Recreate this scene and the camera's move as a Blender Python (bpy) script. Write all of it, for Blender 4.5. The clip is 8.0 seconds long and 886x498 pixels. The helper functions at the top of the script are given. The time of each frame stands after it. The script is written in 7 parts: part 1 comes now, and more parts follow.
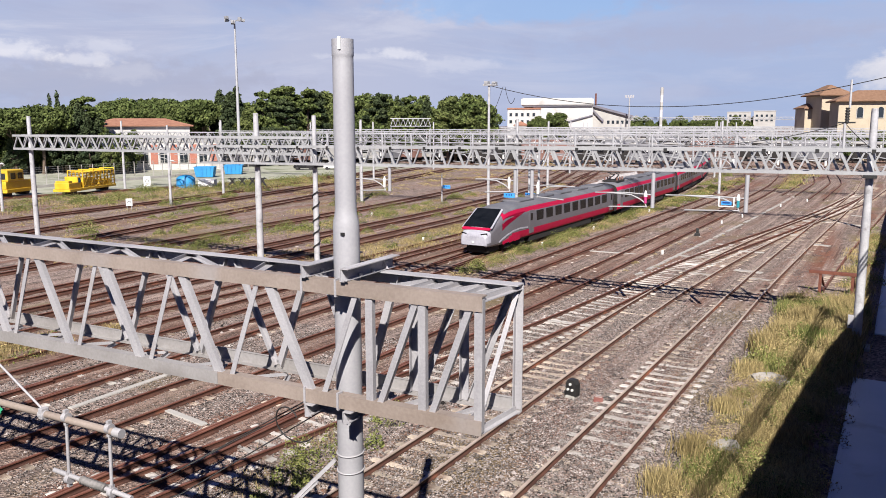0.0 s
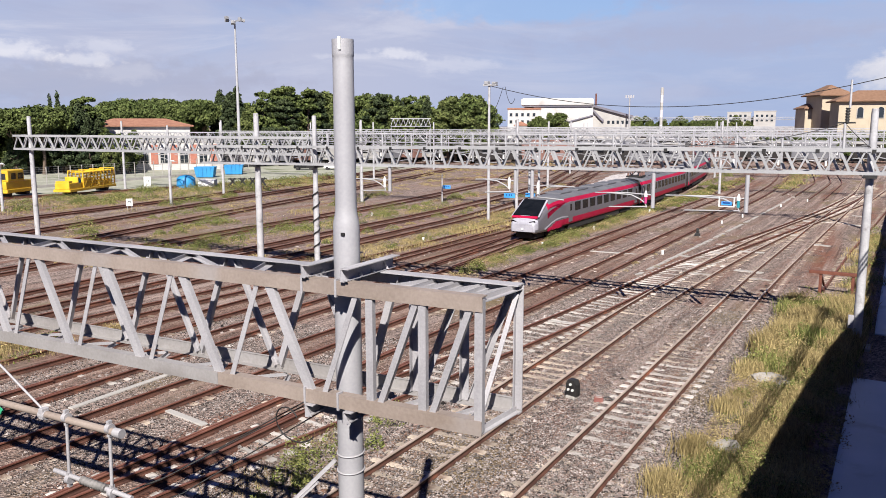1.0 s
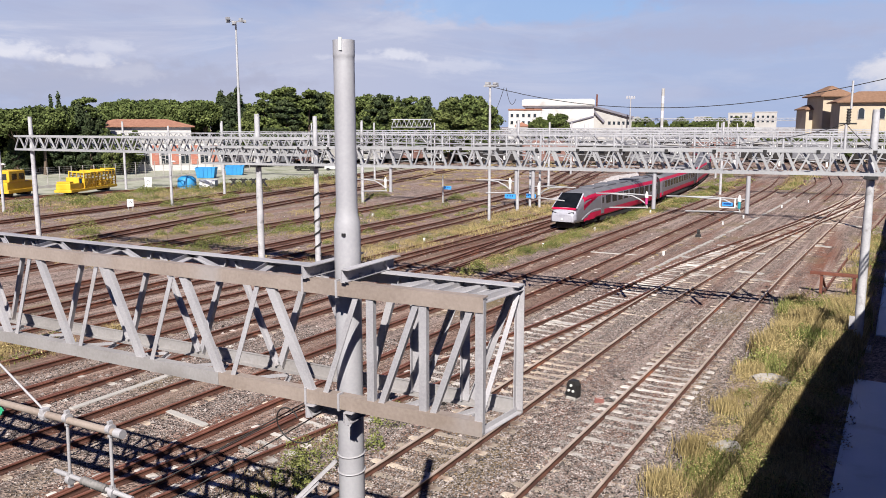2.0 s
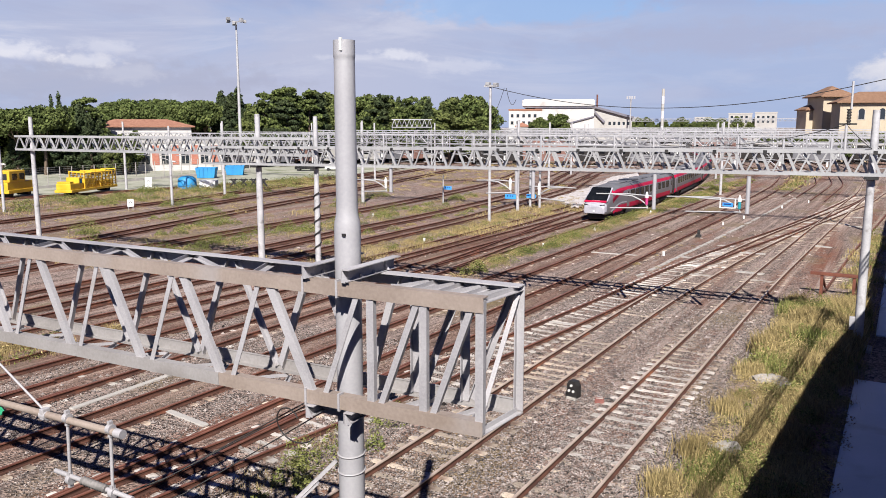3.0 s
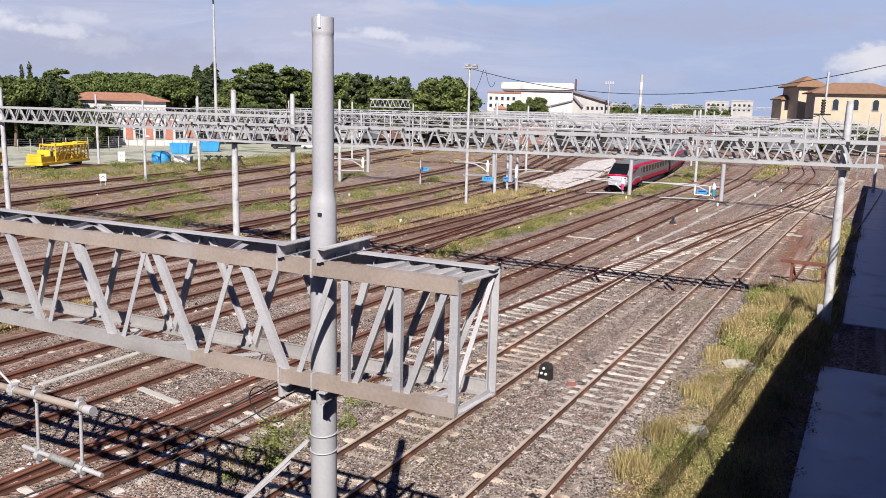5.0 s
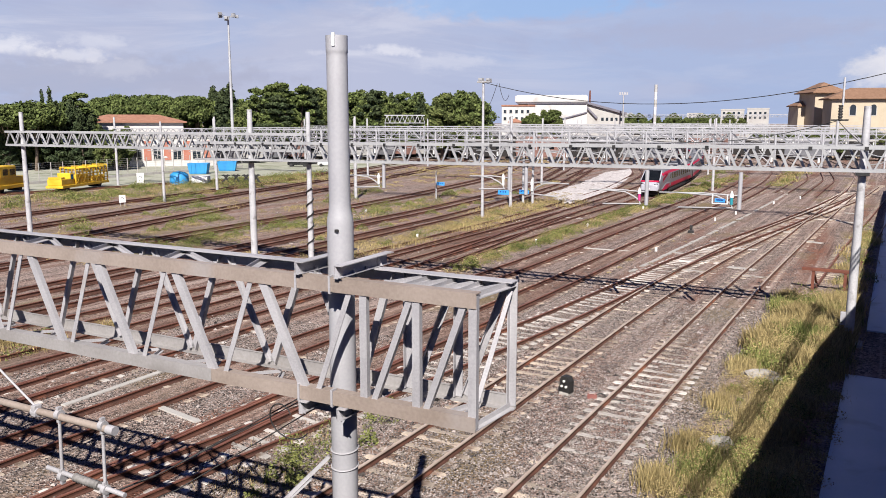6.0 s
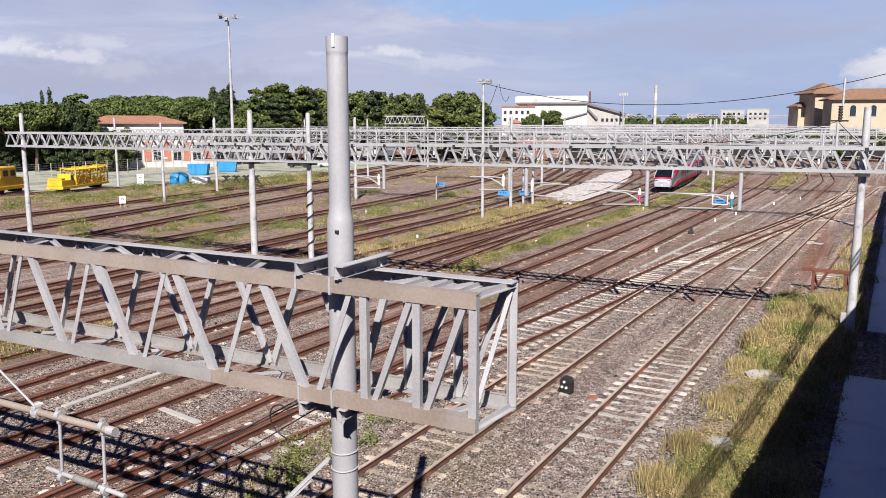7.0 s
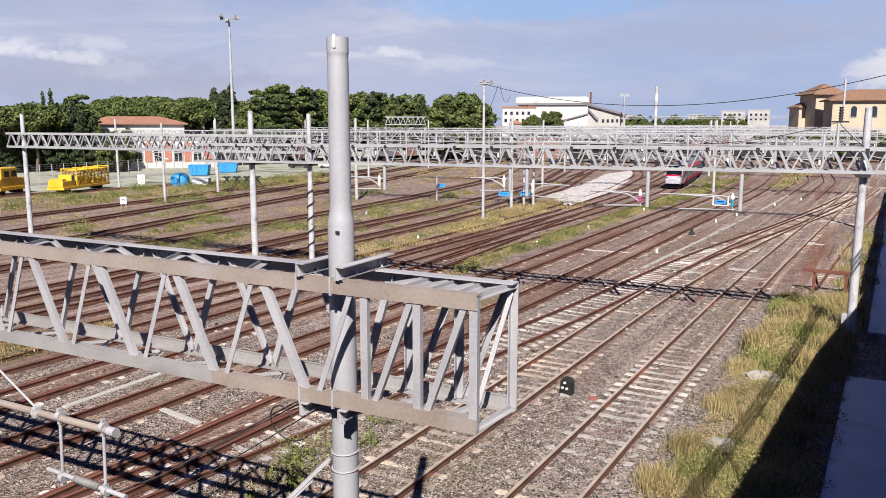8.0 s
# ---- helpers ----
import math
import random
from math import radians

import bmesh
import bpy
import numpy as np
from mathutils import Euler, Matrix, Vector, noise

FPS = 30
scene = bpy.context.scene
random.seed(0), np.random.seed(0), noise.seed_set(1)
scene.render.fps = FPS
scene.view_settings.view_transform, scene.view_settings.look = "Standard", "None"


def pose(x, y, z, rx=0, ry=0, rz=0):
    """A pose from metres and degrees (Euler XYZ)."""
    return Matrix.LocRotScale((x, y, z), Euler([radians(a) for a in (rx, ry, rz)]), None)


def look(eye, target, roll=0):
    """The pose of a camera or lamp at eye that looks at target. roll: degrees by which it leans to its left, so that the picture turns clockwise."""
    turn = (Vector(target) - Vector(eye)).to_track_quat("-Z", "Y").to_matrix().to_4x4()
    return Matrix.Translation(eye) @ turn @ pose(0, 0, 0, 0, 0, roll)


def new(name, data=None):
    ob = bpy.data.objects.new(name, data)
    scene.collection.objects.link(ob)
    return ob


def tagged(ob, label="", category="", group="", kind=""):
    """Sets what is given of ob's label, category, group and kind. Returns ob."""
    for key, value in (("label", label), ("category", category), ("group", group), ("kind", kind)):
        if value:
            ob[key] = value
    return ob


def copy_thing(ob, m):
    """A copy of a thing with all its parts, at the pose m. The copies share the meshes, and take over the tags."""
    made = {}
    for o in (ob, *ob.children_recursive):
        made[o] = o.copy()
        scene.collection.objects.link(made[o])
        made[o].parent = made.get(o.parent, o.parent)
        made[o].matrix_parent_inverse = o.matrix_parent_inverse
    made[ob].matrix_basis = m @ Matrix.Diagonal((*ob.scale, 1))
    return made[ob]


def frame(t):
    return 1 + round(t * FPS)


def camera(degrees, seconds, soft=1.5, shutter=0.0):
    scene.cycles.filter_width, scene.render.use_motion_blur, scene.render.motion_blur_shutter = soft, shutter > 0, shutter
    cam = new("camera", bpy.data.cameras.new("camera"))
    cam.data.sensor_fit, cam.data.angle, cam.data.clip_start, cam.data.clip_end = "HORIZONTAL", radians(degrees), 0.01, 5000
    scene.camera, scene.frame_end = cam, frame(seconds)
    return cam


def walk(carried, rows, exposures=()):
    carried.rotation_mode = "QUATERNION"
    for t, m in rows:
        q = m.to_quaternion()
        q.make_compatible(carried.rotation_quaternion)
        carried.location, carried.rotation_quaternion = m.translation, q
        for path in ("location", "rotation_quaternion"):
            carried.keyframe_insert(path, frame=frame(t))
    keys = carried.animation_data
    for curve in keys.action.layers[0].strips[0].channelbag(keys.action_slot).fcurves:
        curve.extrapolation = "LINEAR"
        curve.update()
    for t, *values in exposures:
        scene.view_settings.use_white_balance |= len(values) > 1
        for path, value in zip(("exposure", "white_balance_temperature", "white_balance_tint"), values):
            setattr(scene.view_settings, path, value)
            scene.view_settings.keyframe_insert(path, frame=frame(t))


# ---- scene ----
# The place: a rail yard seen from an overpass. x runs across the tracks, y along them, z up from the ballast.
RAIL = 0.17          # top of the rails over the ballast
EYE = 8.602


def aim(pitch, roll, yaw):
    return pose(0, 0, EYE, 90 - pitch, 0, yaw) @ pose(0, 0, 0, 0, 0, roll)


cam = camera(58.54, 8.0, soft=0.80)
walk(cam, [
    (0.0, aim(8.919, -0.038, 30.173)), (0.5, aim(8.914, -0.030, 30.168)), (1.0, aim(8.909, -0.042, 30.187)),
    (1.5, aim(8.875, -0.036, 30.225)), (3.0, aim(8.841, 0.010, 30.258)), (3.5, aim(8.807, 0.000, 30.272)),
    (4.0, aim(8.780, 0.010, 30.297)), (4.3, aim(8.780, 0.012, 30.290)), (4.4, aim(10.090, 1.640, 29.010)),
    (4.5, aim(10.218, 1.820, 28.741)), (4.6, aim(10.300, 1.790, 28.540)), (4.7, aim(10.395, 1.770, 28.375)),
    (5.8, aim(9.146, 0.070, 29.665)), (6.0, aim(9.143, 0.060, 29.743)), (6.5, aim(9.094, 0.056, 29.753)),
    (7.0, aim(9.083, 0.040, 29.753)), (7.5, aim(9.041, 0.030, 29.780)), (8.0, aim(9.024, 0.047, 29.800)),
])
scene.view_settings.exposure = 0.88

# ---- world, sun ----
SUN_WAY = Vector((0.53, -1.05, 1.0)).normalized()      # towards the sun
sun_data = bpy.data.lights.new("sun", "SUN")
sun_data.energy, sun_data.angle, sun_data.color = 5.0, radians(0.42), (1.0, 0.95, 0.90)
sun = new("sun", sun_data)
sun.matrix_world = look(SUN_WAY * 60, (0, 0, 0))

world = bpy.data.worlds.new("sky")
scene.world = world
world.use_nodes = True


def build_sky():
    """Clear blue overhead, lavender haze and soft streaky cloud in the low sky."""
    nt = world.node_tree
    nt.nodes.clear()
    N, L = nt.nodes.new, nt.links.new
    out, bg = N("ShaderNodeOutputWorld"), N("ShaderNodeBackground")
    sky = N("ShaderNodeTexSky")
    sky.sky_type, sky.sun_disc = "NISHITA", False
    sky.sun_elevation = math.asin(SUN_WAY.z)
    sky.sun_rotation = math.atan2(SUN_WAY.x, SUN_WAY.y)
    sky.air_density, sky.dust_density, sky.ozone_density = 1.0, 0.6, 2.5

    def scaled(v, f):
        g = N("ShaderNodeVectorMath")
        g.operation = "MULTIPLY"
        g.inputs[1].default_value = f
        L(v, g.inputs[0])
        return g.outputs[0]

    def ranged(v, a, c, lo=0.0, hi=1.0):
        r = N("ShaderNodeMapRange")
        r.interpolation_type = "SMOOTHSTEP"
        for k, q in (("From Min", a), ("From Max", c), ("To Min", lo), ("To Max", hi)):
            r.inputs[k].default_value = q
        L(v, r.inputs["Value"])
        return r.outputs[0]

    def times(a, c):
        m = N("ShaderNodeMath")
        m.operation = "MULTIPLY"
        L(a, m.inputs[0])
        if isinstance(c, float):
            m.inputs[1].default_value = c
        else:
            L(c, m.inputs[1])
        return m.outputs[0]

    def blend(fac, a, colour):
        m = N("ShaderNodeMix")
        m.data_type = "RGBA"
        L(fac, m.inputs["Factor"])
        L(a, m.inputs["A"])
        m.inputs["B"].default_value = (*colour, 1)
        return m.outputs["Result"]

    tc = N("ShaderNodeTexCoord")
    sep = N("ShaderNodeSeparateXYZ")
    L(tc.outputs["Generated"], sep.inputs[0])
    height = sep.outputs["Z"]
    mp = N("ShaderNodeMapping")
    mp.inputs["Scale"].default_value = (1.0, 1.0, 5.0)
    mp.inputs["Location"].default_value = (0.35, 0.1, 0.2)
    L(tc.outputs["Generated"], mp.inputs["Vector"])

    def cloud(scale, detail, rough, twist):
        n = N("ShaderNodeTexNoise")
        n.inputs["Scale"].default_value, n.inputs["Detail"].default_value = scale, detail
        n.inputs["Roughness"].default_value, n.inputs["Distortion"].default_value = rough, twist
        L(mp.outputs[0], n.inputs["Vector"])
        return n.outputs[0]

    col = scaled(sky.outputs[0], SKY_GAIN)
    low = ranged(height, 0.12, 0.23, 1.0, 0.0)
    west = ranged(sep.outputs["X"], -0.66, -0.25, 1.0, 0.30)          # thicker veil over the trees
    col = blend(times(low, 0.93), col, HAZE)
    # broad lavender sheets, their grey undersides and paler tops
    col = blend(times(times(ranged(cloud(1.9, 7, 0.55, 0.5), 0.34, 0.62), low), west), col, (0.276, 0.294, 0.388))
    col = blend(times(times(ranged(cloud(4.6, 7, 0.6, 0.9), 0.46, 0.72), low), 0.5), col, (0.228, 0.246, 0.350))
    col = blend(times(times(ranged(cloud(3.4, 8, 0.62, 0.7), 0.47, 0.68), low), times(west, 0.85)), col, (0.342, 0.354, 0.432))

    heap = N("ShaderNodeTexNoise")
    heap.inputs["Scale"].default_value, heap.inputs["Detail"].default_value, heap.inputs["Roughness"].default_value = 42, 7, 0.62
    stretch = N("ShaderNodeMapping")
    stretch.inputs["Scale"].default_value = (1.0, 1.0, 1.7)
    L(tc.outputs["Generated"], stretch.inputs["Vector"])
    L(stretch.outputs[0], heap.inputs["Vector"])
    lumps = heap.outputs[0]

    def puff(way, wide, tall, ragged, tone, amount):
        """A heaped or drawn-out cloud in one direction, its edge broken by noise."""
        d = N("ShaderNodeVectorMath")
        d.operation = "SUBTRACT"
        d.inputs[1].default_value = Vector(way).normalized()
        L(tc.outputs["Generated"], d.inputs[0])
        e = N("ShaderNodeVectorMath")
        e.operation = "LENGTH"
        L(scaled(d.outputs[0], (1 / wide, 1 / wide, 1 / tall)), e.inputs[0])
        a = N("ShaderNodeMath")
        a.operation = "MULTIPLY_ADD"
        L(lumps, a.inputs[0])
        a.inputs[1].default_value = -ragged
        L(e.outputs["Value"], a.inputs[2])
        return blend(times(ranged(a.outputs[0], 0.75 - ragged * 0.62, 1.05 - ragged * 0.36, 1.0, 0.0), amount), col, tone)

    # grey bank low in the west with small sunlit heads, a thin streak, a heap in the north
    col = puff((-0.800, 0.600, 0.050), 0.20, 0.026, 2.2, (0.235, 0.245, 0.322), 0.6)
    for way, wide, tall, amount in (((-0.852, 0.519, 0.083), 0.030, 0.0045, 0.6), ((-0.842, 0.535, 0.077), 0.022, 0.0035, 0.4), ((-0.806, 0.588, 0.073), 0.020, 0.0040, 0.55), ((-0.795, 0.600, 0.089), 0.020, 0.0040, 0.35),
                                    ((-0.783, 0.619, 0.060), 0.024, 0.0050, 0.2), ((-0.545, 0.835, 0.087), 0.019, 0.0036, 0.6), ((-0.592, 0.803, 0.083), 0.034, 0.0020, 0.3),
                                    ((-0.480, 0.870, 0.072), 0.03, 0.005, 0.25)):
        col = puff(way, wide * 1.5, tall * 1.8, 2.8, (0.47, 0.468, 0.51), amount)
    col = puff((-0.190, 0.976, 0.100), 0.15, 0.020, 2.4, (0.235, 0.255, 0.355), 0.6)
    col = puff((-0.41, 0.90, 0.146), 0.17, 0.026, 1.2, (0.175, 0.290, 0.480), 0.65)
    col = puff((-0.06, 0.98, 0.150), 0.12, 0.020, 1.2, (0.175, 0.285, 0.470), 0.5)
    col = puff((-0.022, 0.998, 0.056), 0.034, 0.020, 2.0, (0.40, 0.40, 0.445), 0.8)
    col = puff((-0.005, 0.998, 0.064), 0.030, 0.018, 2.0, (0.44, 0.435, 0.47), 0.7)
    L(col, bg.inputs["Color"])
    bg.inputs["Strength"].default_value = 1.0
    L(bg.outputs[0], out.inputs[0])


SKY_GAIN = (0.0105, 0.0140, 0.0320)
HAZE = (0.222, 0.276, 0.412)
build_sky()


# ---- materials ----
def surf(name, c1, c2, scale=1.0, rough=0.7, metal=0.0, bump=0.15, fine=30.0, spread=(1, 1, 1), stain=None,
         stain_scale=0.6, stain_at=0.55, vary=0.0, island=0.0, world_space=False, spec=0.5, rough_var=0.12):
    """A surface whose colour wanders between c1 and c2 at two scales, with stains, relief and per-piece variation."""
    m = bpy.data.materials.new(name)
    m.use_nodes = True
    nt = m.node_tree
    N, L = nt.nodes.new, nt.links.new
    b = nt.nodes["Principled BSDF"]
    tc, mp = N("ShaderNodeTexCoord"), N("ShaderNodeMapping")
    mp.inputs["Scale"].default_value = spread
    if world_space:
        geo = N("ShaderNodeNewGeometry")
        L(geo.outputs["Position"], mp.inputs["Vector"])
    else:
        L(tc.outputs["Object"], mp.inputs["Vector"])
    n1, n2 = N("ShaderNodeTexNoise"), N("ShaderNodeTexNoise")
    n1.inputs["Scale"].default_value, n1.inputs["Detail"].default_value = scale, 5
    n2.inputs["Scale"].default_value, n2.inputs["Detail"].default_value = fine, 3
    L(mp.outputs[0], n1.inputs["Vector"])
    L(mp.outputs[0], n2.inputs["Vector"])
    add = N("ShaderNodeMath")
    add.operation = "MULTIPLY_ADD"
    L(n2.outputs[0], add.inputs[0])
    add.inputs[1].default_value = 0.6
    L(n1.outputs[0], add.inputs[2])
    ramp = N("ShaderNodeMapRange")
    ramp.inputs["From Min"].default_value, ramp.inputs["From Max"].default_value = 0.55, 1.05
    L(add.outputs[0], ramp.inputs["Value"])
    mix = N("ShaderNodeMix")
    mix.data_type = "RGBA"
    mix.inputs["A"].default_value, mix.inputs["B"].default_value = (*c1, 1), (*c2, 1)
    L(ramp.outputs[0], mix.inputs["Factor"])
    col = mix.outputs["Result"]
    if stain:
        n3 = N("ShaderNodeTexNoise")
        n3.inputs["Scale"].default_value, n3.inputs["Detail"].default_value = stain_scale, 6
        L(mp.outputs[0], n3.inputs["Vector"])
        sr = N("ShaderNodeMapRange")
        sr.inputs["From Min"].default_value, sr.inputs["From Max"].default_value = stain_at, stain_at + 0.14
        L(n3.outputs[0], sr.inputs["Value"])
        mx = N("ShaderNodeMix")
        mx.data_type = "RGBA"
        mx.inputs["B"].default_value = (*stain, 1)
        L(sr.outputs[0], mx.inputs["Factor"])
        L(col, mx.inputs["A"])
        col = mx.outputs["Result"]
    for amount, source in ((vary, "object"), (island, "island")):
        if amount:
            if source == "object":
                r = N("ShaderNodeObjectInfo").outputs["Random"]
            else:
                r = N("ShaderNodeNewGeometry").outputs["Random Per Island"]
            mr = N("ShaderNodeMapRange")
            mr.inputs["To Min"].default_value, mr.inputs["To Max"].default_value = 1 - amount, 1 + amount
            L(r, mr.inputs["Value"])
            hs = N("ShaderNodeHueSaturation")
            L(mr.outputs[0], hs.inputs["Value"])
            L(col, hs.inputs["Color"])
            col = hs.outputs[0]
    L(col, b.inputs["Base Color"])
    b.inputs["Metallic"].default_value = metal
    b.inputs["Specular IOR Level"].default_value = spec
    rr = N("ShaderNodeMapRange")
    rr.inputs["To Min"].default_value, rr.inputs["To Max"].default_value = max(rough - rough_var, 0.02), min(rough + rough_var, 1)
    L(n1.outputs[0], rr.inputs["Value"])
    L(rr.outputs[0], b.inputs["Roughness"])
    if bump:
        bp = N("ShaderNodeBump")
        bp.inputs["Strength"].default_value, bp.inputs["Distance"].default_value = bump, 0.02
        L(n2.outputs[0], bp.inputs["Height"])
        L(bp.outputs[0], b.inputs["Normal"])
    return m


def gravel(name, light, dark, rust, green):
    """Ballast in world space: stones of a few centimetres, rust-brown streaks along the tracks, dusty and weedy patches."""
    m = bpy.data.materials.new(name)
    m.use_nodes = True
    nt = m.node_tree
    N, L = nt.nodes.new, nt.links.new
    b = nt.nodes["Principled BSDF"]
    geo = N("ShaderNodeNewGeometry")

    def mapped(s):
        mp = N("ShaderNodeMapping")
        mp.inputs["Scale"].default_value = s
        L(geo.outputs["Position"], mp.inputs["Vector"])
        return mp.outputs[0]

    def noise_of(s, scale, detail=4):
        n = N("ShaderNodeTexNoise")
        n.inputs["Scale"].default_value, n.inputs["Detail"].default_value = scale, detail
        L(mapped(s), n.inputs["Vector"])
        return n.outputs[0]

    def ranged(v, a, c):
        r = N("ShaderNodeMapRange")
        r.inputs["From Min"].default_value, r.inputs["From Max"].default_value = a, c
        L(v, r.inputs["Value"])
        return r.outputs[0]

    def blend(fac, a, c):
        x = N("ShaderNodeMix")
        x.data_type = "RGBA"
        L(fac, x.inputs["Factor"])
        for sock, v in (("A", a), ("B", c)):
            if isinstance(v, tuple):
                x.inputs[sock].default_value = (*v, 1)
            else:
                L(v, x.inputs[sock])
        return x.outputs["Result"]

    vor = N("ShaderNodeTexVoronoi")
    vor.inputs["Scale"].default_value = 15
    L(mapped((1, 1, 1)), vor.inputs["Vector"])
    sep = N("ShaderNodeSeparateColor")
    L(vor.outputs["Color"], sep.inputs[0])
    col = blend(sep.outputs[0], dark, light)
    col = blend(ranged(noise_of((1, 1, 1), 40, 2), 0.62, 0.8), col, tuple(min(1, v * 1.7) for v in light))
    streak = ranged(noise_of((0.55, 0.03, 1), 1.0, 5), 0.47, 0.68)
    col = blend(streak, col, blend(sep.outputs[1], tuple(v * 0.55 for v in rust), rust))
    col = blend(ranged(noise_of((1, 0.45, 1), 1.3, 6), 0.50, 0.72), col, blend(sep.outputs[1], tuple(v * 0.5 for v in dark), tuple(v * 0.5 for v in light)))
    col = blend(ranged(noise_of((1, 0.5, 1), 2.1, 4), 0.60, 0.76), col, blend(sep.outputs[2], tuple(v * 0.5 for v in light), tuple(v * 1.25 for v in light)))
    dust = ranged(noise_of((2.4, 0.045, 1), 1.0, 6), 0.52, 0.66)
    col = blend(dust, col, blend(sep.outputs[1], tuple(v * 0.55 for v in light), tuple(v * 1.08 for v in light)))
    soot = ranged(noise_of((3.1, 0.06, 1), 1.0, 5), 0.60, 0.76)
    col = blend(soot, col, blend(sep.outputs[0], tuple(v * 0.7 for v in dark), tuple(v * 0.55 for v in rust)))
    patch = ranged(noise_of((0.25, 0.10, 1), 1.0, 6), 0.56, 0.7)
    col = blend(patch, col, blend(sep.outputs[2], tuple(v * 0.6 for v in green), green))
    L(col, b.inputs["Base Color"])
    b.inputs["Roughness"].default_value = 0.95
    b.inputs["Specular IOR Level"].default_value = 0.2
    bp = N("ShaderNodeBump")
    bp.inputs["Strength"].default_value, bp.inputs["Distance"].default_value = 0.9, 0.05
    L(vor.outputs["Distance"], bp.inputs["Height"])
    L(bp.outputs[0], b.inputs["Normal"])
    return m


def glass(name, tint, rough=0.05):
    m = bpy.data.materials.new(name)
    m.use_nodes = True
    b = m.node_tree.nodes["Principled BSDF"]
    b.inputs["Base Color"].default_value = (*tint, 1)
    b.inputs["Roughness"].default_value = rough
    b.inputs["Specular IOR Level"].default_value = 0.7
    return m


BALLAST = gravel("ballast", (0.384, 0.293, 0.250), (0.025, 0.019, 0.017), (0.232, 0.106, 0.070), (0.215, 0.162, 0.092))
RUST = surf("rusty rail side", (0.034, 0.014, 0.010), (0.100, 0.040, 0.024), 2.0, 0.8, 0.1, 0.3, 60, island=0.15, stain=(0.21, 0.072, 0.034), stain_scale=0.5, stain_at=0.58)
RAILTOP = surf("worn rail head", (0.36, 0.275, 0.215), (0.54, 0.44, 0.37), 1.0, 0.45, 0.2, 0.05, 30)
NEW_SLEEPER = surf("pale concrete sleeper", (0.378, 0.344, 0.310), (0.533, 0.499, 0.456), 2.0, 0.9, 0, 0.3, 40, vary=0.3, stain=(0.17, 0.115, 0.082), stain_scale=1.9, stain_at=0.50)
RAILDARK = surf("brown rail head", (0.110, 0.040, 0.026), (0.250, 0.106, 0.070), 1.0, 0.5, 0.15, 0.05, 30)
CONCRETE_SLEEPER = surf("concrete sleeper", (0.325, 0.262, 0.200), (0.500, 0.422, 0.335), 2.0, 0.9, 0, 0.3, 40, vary=0.4, stain=(0.175, 0.118, 0.086), stain_scale=1.8, stain_at=0.48)
WOOD_SLEEPER = surf("wooden sleeper", (0.093, 0.064, 0.047), (0.204, 0.153, 0.111), 3.0, 0.92, 0, 0.5, 50, vary=0.25, spread=(1, 4, 4))
STEEL = surf("galvanised steel", (0.285, 0.275, 0.285), (0.415, 0.402, 0.412), 1.2, 0.62, 0.15, 0.08, 45, stain=(0.300, 0.262, 0.235), stain_scale=1.6, stain_at=0.62)
CHORD = surf("weathered chord steel", (0.215, 0.170, 0.140), (0.310, 0.256, 0.220), 1.4, 0.68, 0.1, 0.05, 25, stain=(0.33, 0.32, 0.325), stain_scale=0.45, stain_at=0.60)
CHORDGREY = surf("grey chord steel", (0.225, 0.210, 0.200), (0.315, 0.300, 0.295), 1.4, 0.68, 0.1, 0.05, 25, stain=(0.18, 0.165, 0.155), stain_scale=0.9, stain_at=0.58)
POLE = surf("painted pole steel", (0.290, 0.284, 0.298), (0.350, 0.346, 0.358), 1.3, 0.6, 0.05, 0.05, 30, stain=(0.250, 0.234, 0.226), stain_scale=1.0, stain_at=0.62)
FARSTEEL = surf("pale gantry steel", (0.262, 0.262, 0.266), (0.367, 0.367, 0.367), 0.6, 0.6, 0.1, 0.05, 20, island=0.12)
DARKMETAL = surf("black iron", (0.012, 0.012, 0.013), (0.04, 0.038, 0.036), 3.0, 0.6, 0.3, 0.2, 40)
CONCRETE = surf("old concrete", (0.306, 0.289, 0.264), (0.442, 0.416, 0.383), 1.0, 0.92, 0, 0.35, 25, stain=(0.187, 0.170, 0.145), stain_scale=0.9)
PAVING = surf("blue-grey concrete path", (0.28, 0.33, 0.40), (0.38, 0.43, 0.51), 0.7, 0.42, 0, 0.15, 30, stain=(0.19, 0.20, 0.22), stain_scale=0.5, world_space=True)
CERAMIC = surf("white insulator", (0.595, 0.578, 0.544), (0.722, 0.705, 0.680), 3, 0.3, 0, 0.0, 20)
INSULATORGREY = surf("weathered grey insulator", (0.10, 0.095, 0.09), (0.26, 0.245, 0.235), 5, 0.6, 0, 0.1, 30)
SIGNBLUE = surf("blue sign enamel", (0.04, 0.25, 0.62), (0.06, 0.32, 0.72), 2, 0.4, 0, 0.02, 20)
SIGNDARK = surf("dark blue lettering", (0.008, 0.03, 0.16), (0.012, 0.045, 0.2), 2, 0.5, 0, 0.0, 20)
WHITE = surf("white enamel", (0.612, 0.612, 0.595), (0.731, 0.731, 0.714), 1.5, 0.55, 0, 0.05, 20, stain=(0.510, 0.484, 0.442), stain_scale=1)
MAGENTA = surf("magenta insulator cap", (0.40, 0.03, 0.14), (0.52, 0.05, 0.2), 2, 0.5, 0, 0.0, 20)
TEAL = surf("teal insulator", (0.02, 0.2, 0.25), (0.03, 0.28, 0.33), 2, 0.4, 0, 0.0, 20)
